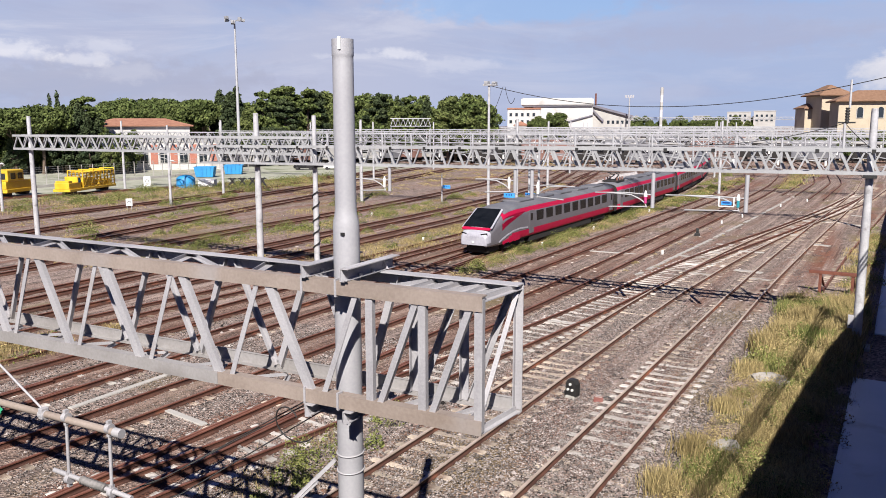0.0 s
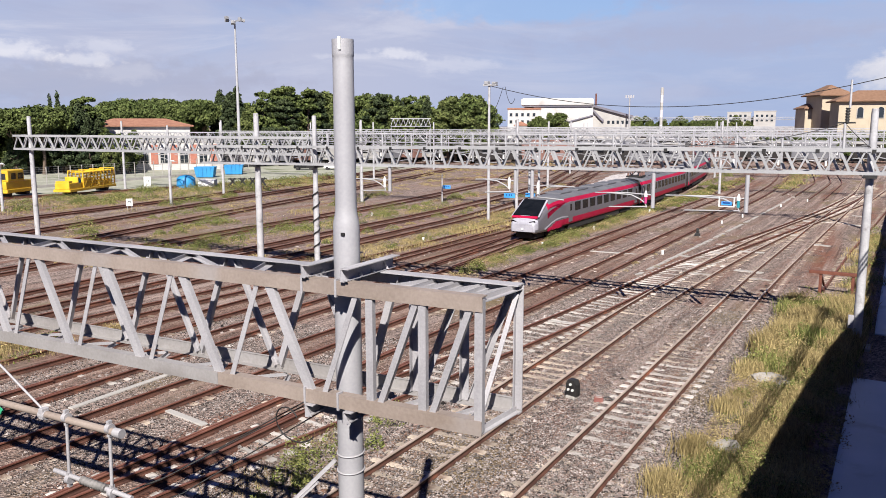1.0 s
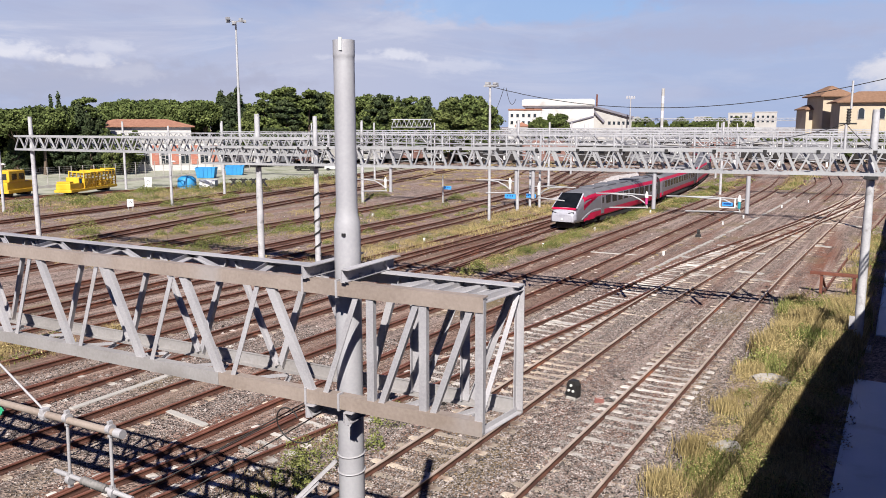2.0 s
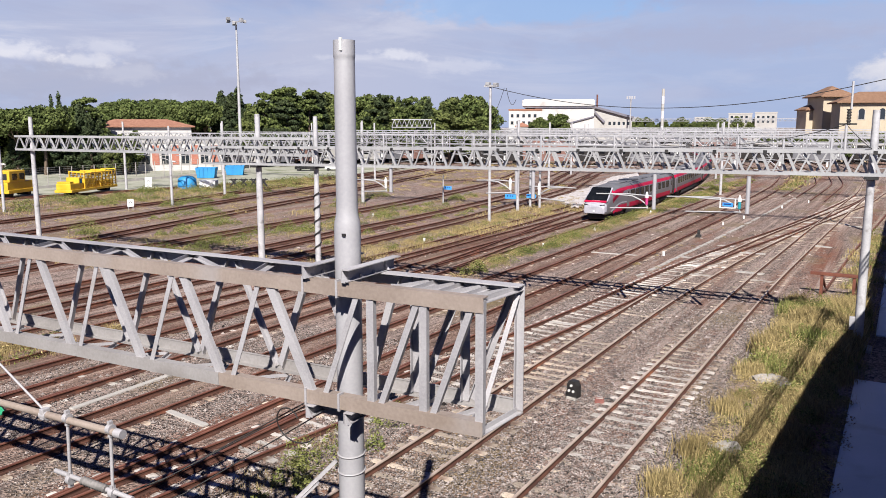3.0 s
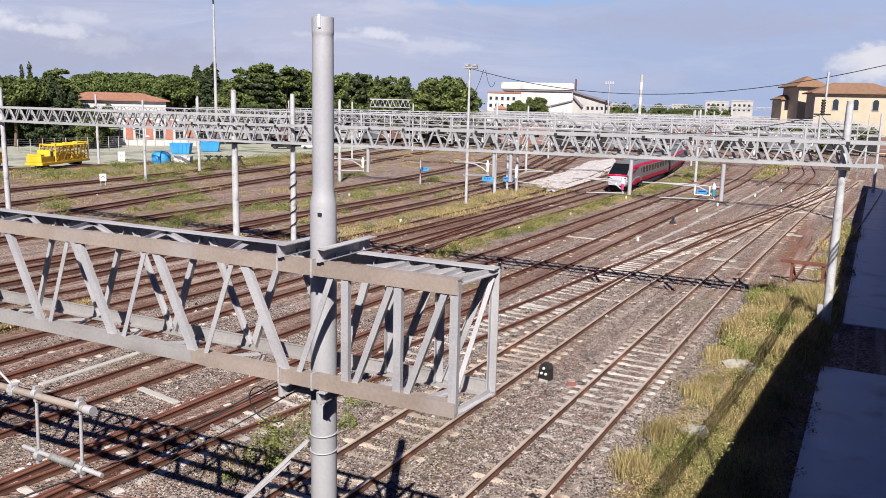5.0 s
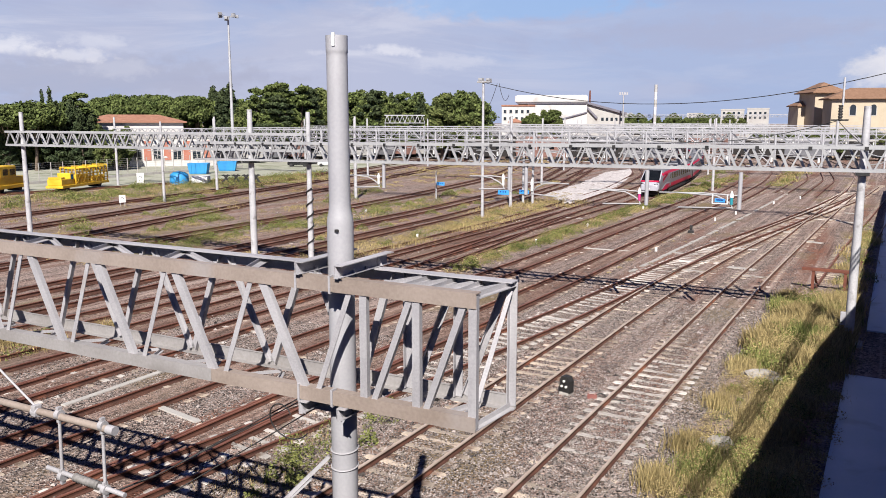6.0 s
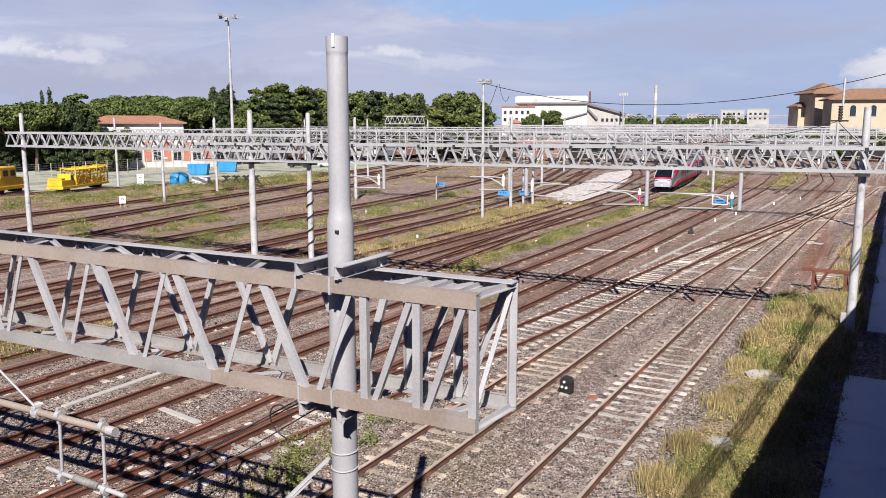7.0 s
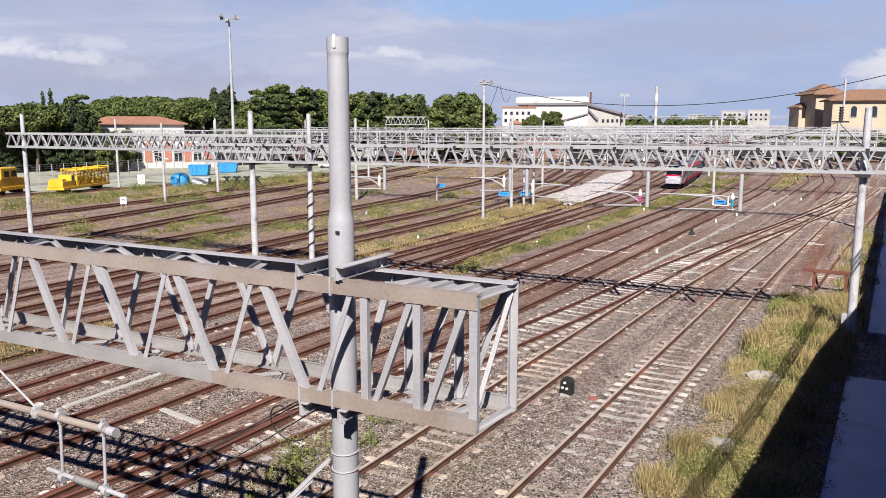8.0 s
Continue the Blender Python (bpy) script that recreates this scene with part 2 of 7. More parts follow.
YELLOW = surf("yellow machine paint", (0.527, 0.306, 0.013), (0.663, 0.425, 0.025), 1.0, 0.5, 0, 0.05, 20, stain=(0.255, 0.153, 0.051), stain_scale=0.9, stain_at=0.62)
BLUEBOX = surf("blue plastic", (0.017, 0.170, 0.391), (0.025, 0.255, 0.510), 0.8, 0.6, 0, 0.05, 15)
RUSTRED = surf("rust red steel", (0.091, 0.028, 0.017), (0.182, 0.063, 0.038), 3, 0.8, 0.1, 0.3, 40)
BOXRED = surf("faded red paint", (0.15, 0.050, 0.042), (0.26, 0.105, 0.085), 4, 0.7, 0, 0.1, 30)
DRYGRASS = surf("dry grass", (0.195, 0.150, 0.066), (0.385, 0.305, 0.145), 0.35, 0.9, 0, 0, 5, island=0.45, spec=0.15)
GREENGRASS = surf("green weeds", (0.078, 0.098, 0.026), (0.205, 0.212, 0.068), 0.35, 0.9, 0, 0, 5, island=0.5, spec=0.15)
GRIME_SHADE = gravel("oily rust stones with rail shade", (0.150, 0.070, 0.048), (0.018, 0.010, 0.008), (0.110, 0.042, 0.026), (0.12, 0.07, 0.05))
VERGE = surf("pale dry verge", (0.23, 0.235, 0.18), (0.37, 0.365, 0.29), 0.5, 0.95, 0, 0.5, 4, stain=(0.12, 0.14, 0.065), stain_scale=0.25, stain_at=0.53, world_space=True)
FARLATTICE = surf("grey distant gantry steel", (0.20, 0.20, 0.21), (0.36, 0.36, 0.37), 0.4, 0.6, 0.05, 0.05, 12, island=0.4)
MASTPAINT = surf("mottled pale mast paint", (0.30, 0.297, 0.305), (0.45, 0.445, 0.45), 2.2, 0.7, 0.0, 0.1, 14, stain=(0.20, 0.19, 0.185), stain_scale=2.6, stain_at=0.58)
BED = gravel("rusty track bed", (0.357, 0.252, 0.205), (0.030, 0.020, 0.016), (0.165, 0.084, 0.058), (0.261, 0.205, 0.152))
LEAF = surf("pine foliage", (0.046, 0.068, 0.019), (0.130, 0.155, 0.048), 0.25, 0.9, 0, 0, 2.0, island=0.55, spec=0.2)
LEAF2 = surf("broadleaf foliage", (0.052, 0.074, 0.022), (0.145, 0.160, 0.052), 0.25, 0.9, 0, 0, 2.0, island=0.55, spec=0.2)
LEAF3 = surf("dark conifer foliage", (0.023, 0.038, 0.018), (0.066, 0.082, 0.034), 0.25, 0.9, 0, 0, 2.0, island=0.5, spec=0.2)
BARK = surf("bark", (0.07, 0.05, 0.035), (0.15, 0.11, 0.08), 3, 0.95, 0, 0.6, 12)
PLASTER = surf("ochre plaster", (0.38, 0.315, 0.225), (0.46, 0.39, 0.29), 0.4, 0.9, 0, 0.1, 6)
RUBBLE = surf("weathered concrete rubble", (0.20, 0.185, 0.16), (0.34, 0.315, 0.285), 5.0, 0.95, 0, 0.8, 18, stain=(0.12, 0.105, 0.085), stain_scale=3.0, stain_at=0.5)
ROADTOP = surf("dark road surface", (0.035, 0.035, 0.037), (0.07, 0.068, 0.068), 0.8, 0.9, 0, 0.3, 30)
WHITEWALL = surf("off-white wall", (0.326, 0.312, 0.292), (0.395, 0.380, 0.358), 0.3, 0.9, 0, 0.1, 6, stain=(0.271, 0.255, 0.235), stain_scale=0.2)
SLATE = surf("slate roof edge", (0.10, 0.095, 0.12), (0.17, 0.16, 0.19), 0.5, 0.7)
BRIGHTWALL = surf("clean white wall", (0.43, 0.415, 0.395), (0.51, 0.495, 0.475), 0.3, 0.85, 0, 0.05, 6, stain=(0.36, 0.34, 0.315), stain_scale=0.25, stain_at=0.55)
BROWNROOF = surf("brown tiled roof", (0.150, 0.080, 0.045), (0.225, 0.130, 0.080), 1.5, 0.9, 0, 0.3, 8)
TERRACOTTA = surf("terracotta roof", (0.216, 0.096, 0.060), (0.320, 0.160, 0.104), 1.5, 0.9, 0, 0.3, 8)
BRICKRED = surf("red brick panel", (0.288, 0.104, 0.072), (0.384, 0.160, 0.112), 1.5, 0.9, 0, 0.2, 10)
DARKGLASS = glass("dark window glass", (0.02, 0.025, 0.03))
CARBLACK = surf("black car paint", (0.008, 0.008, 0.009), (0.014, 0.014, 0.015), 1, 0.25, 0, 0, 10)
PALEGRAVEL = surf("pale stone fill", (0.33, 0.30, 0.285), (0.56, 0.52, 0.505), 2.2, 0.95, 0, 1.0, 9, stain=(0.21, 0.175, 0.155), stain_scale=2.4, stain_at=0.55, spread=(1, 0.7, 1), world_space=True)
WAGON = surf("brown wagon sides", (0.128, 0.064, 0.052), (0.224, 0.120, 0.096), 0.5, 0.8, 0, 0.1, 5)


# ---- mesh helpers ----
def finish(bm, name, material, smooth=False):
    me = bpy.data.meshes.new(name)
    bmesh.ops.recalc_face_normals(bm, faces=bm.faces[:])
    bm.to_mesh(me)
    bm.free()
    for mm in (material if isinstance(material, (list, tuple)) else [material]):
        me.materials.append(mm)
    if smooth:
        for p in me.polygons:
            p.use_smooth = True
    return me


def part(name, bm, material, parent, label="", smooth=False):
    ob = new(name, finish(bm, name, material, smooth))
    ob.parent = parent
    if label:
        tagged(ob, label)
    return ob


def share(name, me, parent, m):
    ob = new(name, me)
    ob.parent = parent
    ob.matrix_basis = m
    return ob


def empty(name, m, label, category, group="", kind=""):
    ob = new(name)
    ob.matrix_basis = m
    ob.empty_display_size = 0.2
    return tagged(ob, label, category, group, kind)


def thing(name, bm, material, m, label, category, group="", kind="", smooth=False):
    ob = new(name, finish(bm, name, material, smooth))
    ob.matrix_basis = m
    return tagged(ob, label, category, group, kind)


def box(bm, x0, x1, y0, y1, z0, z1, mat=0, bevel=0.0):
    vs = [bm.verts.new((x, y, z)) for z in (z0, z1) for y in (y0, y1) for x in (x0, x1)]
    fs = [bm.faces.new([vs[i] for i in q]) for q in ((0, 2, 3, 1), (4, 5, 7, 6), (0, 1, 5, 4), (2, 6, 7, 3), (0, 4, 6, 2), (1, 3, 7, 5))]
    for f in fs:
        f.material_index = mat
    if bevel:
        es = list({e for f in fs for e in f.edges})
        bmesh.ops.bevel(bm, geom=es, offset=bevel, segments=2, affect="EDGES", profile=0.6)
    return fs


def prism(bm, outline, p0, p1, up=(0, 0, 1), mat=0):
    """Sweep a flat outline [(side, up), ...] from p0 to p1."""
    p0, p1 = Vector(p0), Vector(p1)
    t = (p1 - p0).normalized()
    u = Vector(up)
    s = t.cross(u)
    if s.length < 1e-4:
        s = t.cross(Vector((0, 1, 0)))
    s.normalize()
    u = s.cross(t)
    rings = [[bm.verts.new(p + s * a + u * b) for a, b in outline] for p in (p0, p1)]
    n = len(outline)
    for i in range(n):
        f = bm.faces.new((rings[0][i], rings[0][(i + 1) % n], rings[1][(i + 1) % n], rings[1][i]))
        f.material_index = mat
    for r in (rings[0][::-1], rings[1]):
        bm.faces.new(r).material_index = mat


def bar(bm, p0, p1, w, h, up=(0, 0, 1), mat=0):
    prism(bm, [(-w / 2, -h / 2), (w / 2, -h / 2), (w / 2, h / 2), (-w / 2, h / 2)], p0, p1, up, mat)


def angle(bm, p0, p1, w, h, t=0.012, up=(0, 0, 1), mat=0, flip=1):
    o = [(-w / 2 * flip, -h / 2), (w / 2 * flip, -h / 2), (w / 2 * flip, -h / 2 + t), ((-w / 2 + t) * flip, -h / 2 + t), ((-w / 2 + t) * flip, h / 2), (-w / 2 * flip, h / 2)]
    prism(bm, o if flip > 0 else o[::-1], p0, p1, up, mat)


def channel(bm, p0, p1, w, h, t=0.012, up=(0, 0, 1), mat=0):
    """A U section lying on its back, web below."""
    prism(bm, [(-w / 2, -h / 2), (w / 2, -h / 2), (w / 2, h / 2), (w / 2 - t, h / 2), (w / 2 - t, -h / 2 + t), (-w / 2 + t, -h / 2 + t), (-w / 2 + t, h / 2), (-w / 2, h / 2)], p0, p1, up, mat)


def tube(bm, pts, r, seg=10, mat=0, radii=None):
    """A round tube through points."""
    pts = [Vector(p) for p in pts]
    rings = []
    for i, p in enumerate(pts):
        t = (pts[min(i + 1, len(pts) - 1)] - pts[max(i - 1, 0)]).normalized()
        a = t.cross(Vector((0, 0, 1)))
        if a.length < 1e-3:
            a = Vector((1, 0, 0))
        a.normalize()
        b = t.cross(a)
        rr = radii[i] if radii else r
        rings.append([bm.verts.new(p + (a * math.cos(k * math.tau / seg) + b * math.sin(k * math.tau / seg)) * rr) for k in range(seg)])
    for r0, r1 in zip(rings, rings[1:]):
        for k in range(seg):
            f = bm.faces.new((r0[k], r0[(k + 1) % seg], r1[(k + 1) % seg], r1[k]))
            f.material_index, f.smooth = mat, True
    for r in (rings[0][::-1], rings[-1]):
        bm.faces.new([bm.verts.new(v.co) for v in r]).material_index = mat


def joined(name, verts, faces, material, label, category, kind="stuff"):
    me = bpy.data.meshes.new(name)
    me.from_pydata(verts, [], faces)
    for mm in (material if isinstance(material, (list, tuple)) else [material]):
        me.materials.append(mm)
    return tagged(new(name, me), label, category, kind=kind)


B = bmesh.new
I = Matrix.Identity(4)


# ---- ground ----
def make_ground():
    bm = B()
    box(bm, -2500, 2500, -300, 4000, -0.6, 0.0)
    thing("ground", bm, BALLAST, I, "brown and grey railway ballast reaching to the horizon", "ground", kind="structure")
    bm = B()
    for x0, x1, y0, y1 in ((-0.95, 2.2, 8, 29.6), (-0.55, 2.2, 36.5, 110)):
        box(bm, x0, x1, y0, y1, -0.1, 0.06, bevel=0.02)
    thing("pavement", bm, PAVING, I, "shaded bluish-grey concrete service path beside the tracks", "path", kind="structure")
    # Unseen wall: top shaped to shade the verge, pale to bounce light.
    bm = B()
    ends = [(-12, 10.2), (5, 9.75), (15, 8.95), (21, 8.55), (25, 8.0), (29, 7.3), (34, 6.7), (108, 6.4)]
    rings = [[bm.verts.new(p) for p in ((2.2, y, 0), (2.6, y, 0), (2.6, y, h), (2.2, y, h))] for y, h in ends]
    for a, b in zip(rings, rings[1:]):
        for k in range(4):
            bm.faces.new((a[k], a[(k + 1) % 4], b[(k + 1) % 4], b[k]))
    bm.faces.new(rings[0][::-1])
    bm.faces.new(rings[-1])
    thing("wall_east", bm, surf("pale plaster wall", (0.40, 0.385, 0.37), (0.54, 0.52, 0.50), 0.6, 0.9, 0, 0.3, 9), I, "unseen plain tall plastered wall along the yard, shaped to shade the verge", "wall", kind="structure")
    railing = new("railing")                               # unseen; added on the wall so its bars cast a shade stripe on the verge
    railing.matrix_world = pose(2.4, 5, 9.75)
    tagged(railing, "unseen grey steel railing on the wall, added to cast a stripe of shade", "railing")
    bm = B()
    run = [(-6, 12.25), (5, 11.40), (13, 10.62), (18, 10.25), (28, 9.90)]
    for (y0, z0), (y1, z1) in zip(run, run[1:]):
        for drop in (-0.24, 0.0, 0.24):
            bar(bm, (0, y0 - 5, z0 - 9.75 + drop), (0, y1 - 5, z1 - 9.75 + drop), 0.04, 0.065)
    part("railing_bars", bm, MASTPAINT, railing)
    for y, z in ((-5.5, 12.2), (0, 11.75), (5, 11.38), (9, 11.0), (13, 10.6), (18, 10.22), (22, 10.08), (27.8, 9.90)):
        foot = next(h0 + (h1 - h0) * (y - y0) / (y1 - y0) for (y0, h0), (y1, h1) in zip(ends, ends[1:]) if y0 <= y <= y1)
        bm = B()
        box(bm, -0.03, 0.03, y - 5.03, y - 4.97, foot - 9.80, z - 9.75)
        part("post", bm, MASTPAINT, railing)
    bm = B()
    box(bm, -70, 2.2, -9, 0.7, 6.2, 6.88)
    box(bm, -70, 2.2, -9, 0.5, 6.88, 6.9, mat=1)
    box(bm, -70, 2.2, 0.5, 0.7, 6.88, 7.3)
    thing("overpass_deck", bm, [CONCRETE, ROADTOP], I, "concrete overpass deck crossing above the tracks", "bridge", kind="structure")
    bm = B()
    for x in (-68, -50, -30, -12.8):
        box(bm, x - 0.6, x + 0.6, -7, -1, 0, 6.2)
    thing("overpass_piers", bm, CONCRETE, I, "concrete piers under the overpass", "bridge", kind="structure")
    # Unseen wall added under the deck to keep bounced light off the gantry.
    bm = B()
    box(bm, -74, 2.2, -10.2, -9.0, 0, 6.9)
    box(bm, -75, -70, -10.2, 0.7, 0, 6.9)
    thing("wall_south", bm, CONCRETE, I, "unseen plain concrete wall under the overpass, added to block bounced light", "wall", kind="structure")
    bm = B()
    edge = [(-103, 28, -190), (-94.5, 56, -190), (-91.6, 70, -185), (-87, 100, -170), (-86, 150, -150)]
    prev = None
    for x0, y, x1 in edge:
        row = [bm.verts.new(p) for p in ((x0, y, 0.03), (x1, y, 0.03), (x1, y, -0.1), (x0, y, -0.1))]
        if prev:
            for k in range(4):
                bm.faces.new((prev[k], prev[(k + 1) % 4], row[(k + 1) % 4], row[k]))
        else:
            bm.faces.new(row)
        prev = row
    bm.faces.new(prev[::-1])
    thing("verge", bm, VERGE, I, "pale dry grass verge behind the mesh fence", "grass", kind="structure")
    # pale stone fill between the far tracks: an uneven ragged bed
    bm = B()
    rows, cols = 130, 16
    grid = []
    for i in range(rows + 1):
        t = i / rows
        y = 79 + 64 * t
        xr, xl = -29.6 - 0.9 * t - 11.5 * t ** 1.7, -36.2 - 0.6 * t - 9.6 * t ** 1.6
        k = min(1.0, t * 6 + 0.12, (1 - t) * 6 + 0.1)
        xl = xr + (xl - xr) * k
        row = []
        for c in range(cols + 1):
            s = c / cols
            rag = noise.noise(Vector((s * 3, y * 0.35, 2.0))) * 0.9 * (1 if c in (0, cols) else 0.2)
            up = 0.26 * math.sin(math.pi * s) * (0.7 + 0.6 * noise.noise(Vector((s * 2.2, y * 0.22, 5.0)))) + 0.09 * noise.noise(Vector((s * 13, y * 1.9, 0))) - (0.03 if c in (0, cols) or i in (0, rows) else 0)
            row.append(bm.verts.new((xr + (xl - xr) * s + rag, y, up)))
        grid.append(row)
    for a, b in zip(grid, grid[1:]):
        for c in range(cols):
            bm.faces.new((a[c], a[c + 1], b[c + 1], b[c]))
    thing("stone_fill", bm, PALEGRAVEL, I, "bright pale fresh stone fill spread beside a track", "gravel", kind="structure", smooth=False)


# ---- tracks ----
def curve_at(pts, y):
    """x of a track at y: straight between its knots, rounded by averaging, and bending away far off."""
    def lin(q):
        for (y0, x0), (y1, x1) in zip(pts, pts[1:]):
            if q <= y1:
                return x0 + (x1 - x0) * (q - y0) / (y1 - y0)
        (y0, x0), (y1, x1) = pts[-2:]
        return x1 + (x1 - x0) / (y1 - y0) * (q - y1)
    return sum(lin(y + d) for d in (-5, -2.5, 0, 2.5, 5)) / 5


def train_x(y):
    return -24.0 - max(0.0, y - 72) ** 2 / 768


LINES = {
    "A": [(0, -6.45), (45, -6.45), (70, -5.85), (116, -4.4), (150, -5.0), (260, -22)],
    "B": [(0, -10.2), (38, -10.2), (55, -9.35), (70, -7.9), (100, -3.8), (130, -2.0), (260, -14)],
    "C": [(0, -15.9), (10, -15.4), (20, -13.9), (27, -12.95), (34, -12.15), (44, -11.45), (51, -10.95), (62, -9.45), (68, -8.4), (90, -5.95), (116, -4.0), (150, -4.2)],
    "V": [(0, -15.7), (20, -15.7), (40, -15.2), (100, -15.1), (120, -15.6), (142, -17.2), (160, -19.5), (200, -27), (260, -46)],
    "U": [(0, -19.75), (20, -19.6), (43, -19.15), (95, -19.2), (115, -19.9), (140, -22.2), (170, -27.2), (260, -52)],
    "F": [(0, -23.5), (30, -23.6), (50, -24.0), (72, -24.05), (80, -24.15), (90, -24.45), (100, -25.05), (115, -26.45), (130, -28.45), (150, -31.95), (170, -36.6), (200, -45.5), (260, -70)],
    "D": [(38, -23.8), (47, -24.4), (58, -25.6), (66, -26.5), (76, -27.05)],
    "T": [(0, -27.6), (20, -26.8), (45, -26.75), (65, -26.75), (75, -27.0), (82, -27.4), (92, -27.9), (110, -29.6), (125, -31.4), (140, -33.8), (170, -40), (260, -70.5)],
    "TL": [(0, -31.8), (42, -29.0), (60, -29.3), (76, -29.8), (101, -32.0), (130, -37), (200, -60)],
    "M": [(0, -33.8), (45, -34.3), (65, -34.9), (100, -39), (140, -49)],
    "N": [(0, -36.6), (39, -38.5), (53, -39.2), (65, -39.4), (80, -40.8), (110, -45.2), (150, -56)],
    "L": [(0, -44), (39, -46.3), (50, -47), (63, -47.5), (80, -49.2), (104, -53), (122, -58), (150, -67)],
    "K": [(0, -47), (40, -53.5), (56, -57.3), (74, -61.3), (110, -70), (150, -81)],
    "J": [(0, -54), (40, -61), (52, -64), (66, -67), (86, -71.5), (120, -80), (150, -88)],
    "H": [(0, -62), (40, -69.5), (61, -72), (86, -77), (120, -85), (150, -93)],
    "S": [(43.6, -2.45), (60, -1.95), (79, -0.95), (110, 0.4), (130, 0.9)],
    "P": [(100, -8.5), (130, -8.4), (160, -11.5), (200, -19), (290, -42)],
    "Q": [(104, -11.9), (130, -12.0), (160, -15.4), (200, -23), (290, -46)],
    "R": [(120, -33.5), (150, -38), (200, -54), (290, -90)],
    "X": [(120, -45), (150, -51), (200, -66), (290, -100)],
    "Y": [(120, -50), (150, -58), (200, -75), (290, -110)],
    "W": [(20, -98), (56, -91.3), (70, -88.4), (110, -82), (130, -80)],
}
START = {"D": 41, "P": 100, "Q": 104, "R": 118, "X": 120, "Y": 120, "S": 44.5, "W": 30, "C": 9}
END = {"D": 72, "C": 112, "S": 108, "M": 200, "W": 120, "B": 125}
PALE = {"A", "B"}
CONCRETE_ON = {"A", "B", "C", "V", "U", "F", "S"}


def rail_mesh(name, pts, off, top):
    prof = [(-0.07, -0.15), (0.07, -0.15), (0.07, -0.135), (0.012, -0.115), (0.012, -0.04), (0.036, -0.03), (0.036, 0.0), (-0.036, 0.0), (-0.036, -0.03), (-0.012, -0.04), (-0.012, -0.115), (-0.07, -0.135)]
    bm = B()
    ring0 = None
    for i, (x, y) in enumerate(pts):
        a, b2 = pts[max(i - 1, 0)], pts[min(i + 1, len(pts) - 1)]
        t = Vector((b2[0] - a[0], b2[1] - a[1])).normalized()
        s = Vector((t.y, -t.x))
        ring = [bm.verts.new((x + s.x * (off + u), y + s.y * (off + u), RAIL + v)) for u, v in prof]
        if ring0:
            for k in range(12):
                f = bm.faces.new((ring0[k], ring0[(k + 1) % 12], ring[(k + 1) % 12], ring[k]))
                f.material_index = 1 if k in (4, 5, 6, 7, 8) else 0
        ring0 = ring
    return bm


def sleeper_mesh(name, material):
    """A sleeper with a dished middle and raised rail seats."""
    bm = B()
    prev = None
    for x, w, h in ((-1.2, 0.10, 0.02), (-1.15, 0.125, 0.035), (-0.5, 0.125, 0.03), (-0.3, 0.105, 0.012), (0.3, 0.105, 0.012), (0.5, 0.125, 0.03), (1.15, 0.125, 0.035), (1.2, 0.10, 0.02)):
        ring = [bm.verts.new((x, y, z)) for y, z in ((-w, -0.12), (w, -0.12), (w * 0.85, h), (-w * 0.85, h))]
        if prev:
            for k in range(4):
                bm.faces.new((prev[k], prev[(k + 1) % 4], ring[(k + 1) % 4], ring[k]))
        else:
            bm.faces.new(ring[::-1])
        prev = ring
    bm.faces.new(prev)
    return finish(bm, name, material)


def bed_mesh(pts, y0, y1, z, seed):
    """A ragged strip of rusty stone along a track, barely above the ballast."""
    bm = B()
    prev = None
    y = y0
    while y <= y1:
        x = curve_at(pts, y)
        wl, wr = (1.12 + 0.6 * noise.noise(Vector((y * 0.33, seed, q))) for q in (0.0, 7.0))
        row = [bm.verts.new((x - wl, y, z - 0.012)), bm.verts.new((x - 0.5, y, z)), bm.verts.new((x + 0.5, y, z)), bm.verts.new((x + wr, y, z - 0.012))]
        if prev:
            for k in range(3):
                bm.faces.new((prev[k], prev[k + 1], row[k + 1], row[k]))
        prev = row
        y += 1.3
    return bm


def grime_shade_mesh(pts, y0, y1, off, seed, wide=1.0):
    """A narrow ragged strip of oily rust-stained stones on both sides of a rail; extra width paints in the rail's
    shade.
    """
    bm = B()
    prev = None
    y = y0
    while y <= y1:
        x = curve_at(pts, y) + off
        wl, wr = (wide * (0.19 + 0.16 * noise.noise(Vector((y * 0.9, seed, q + off)))) for q in (0.0, 7.0))
        row = [bm.verts.new((x - max(wl, 0.08), y, 0.022)), bm.verts.new((x, y, 0.034)), bm.verts.new((x + max(wr, 0.08), y, 0.022))]
        if prev:
            for k in range(2):
                bm.faces.new((prev[k], prev[k + 1], row[k + 1], row[k]))
        prev = row
        y += 0.7 if y < 60 else 1.5
    return bm


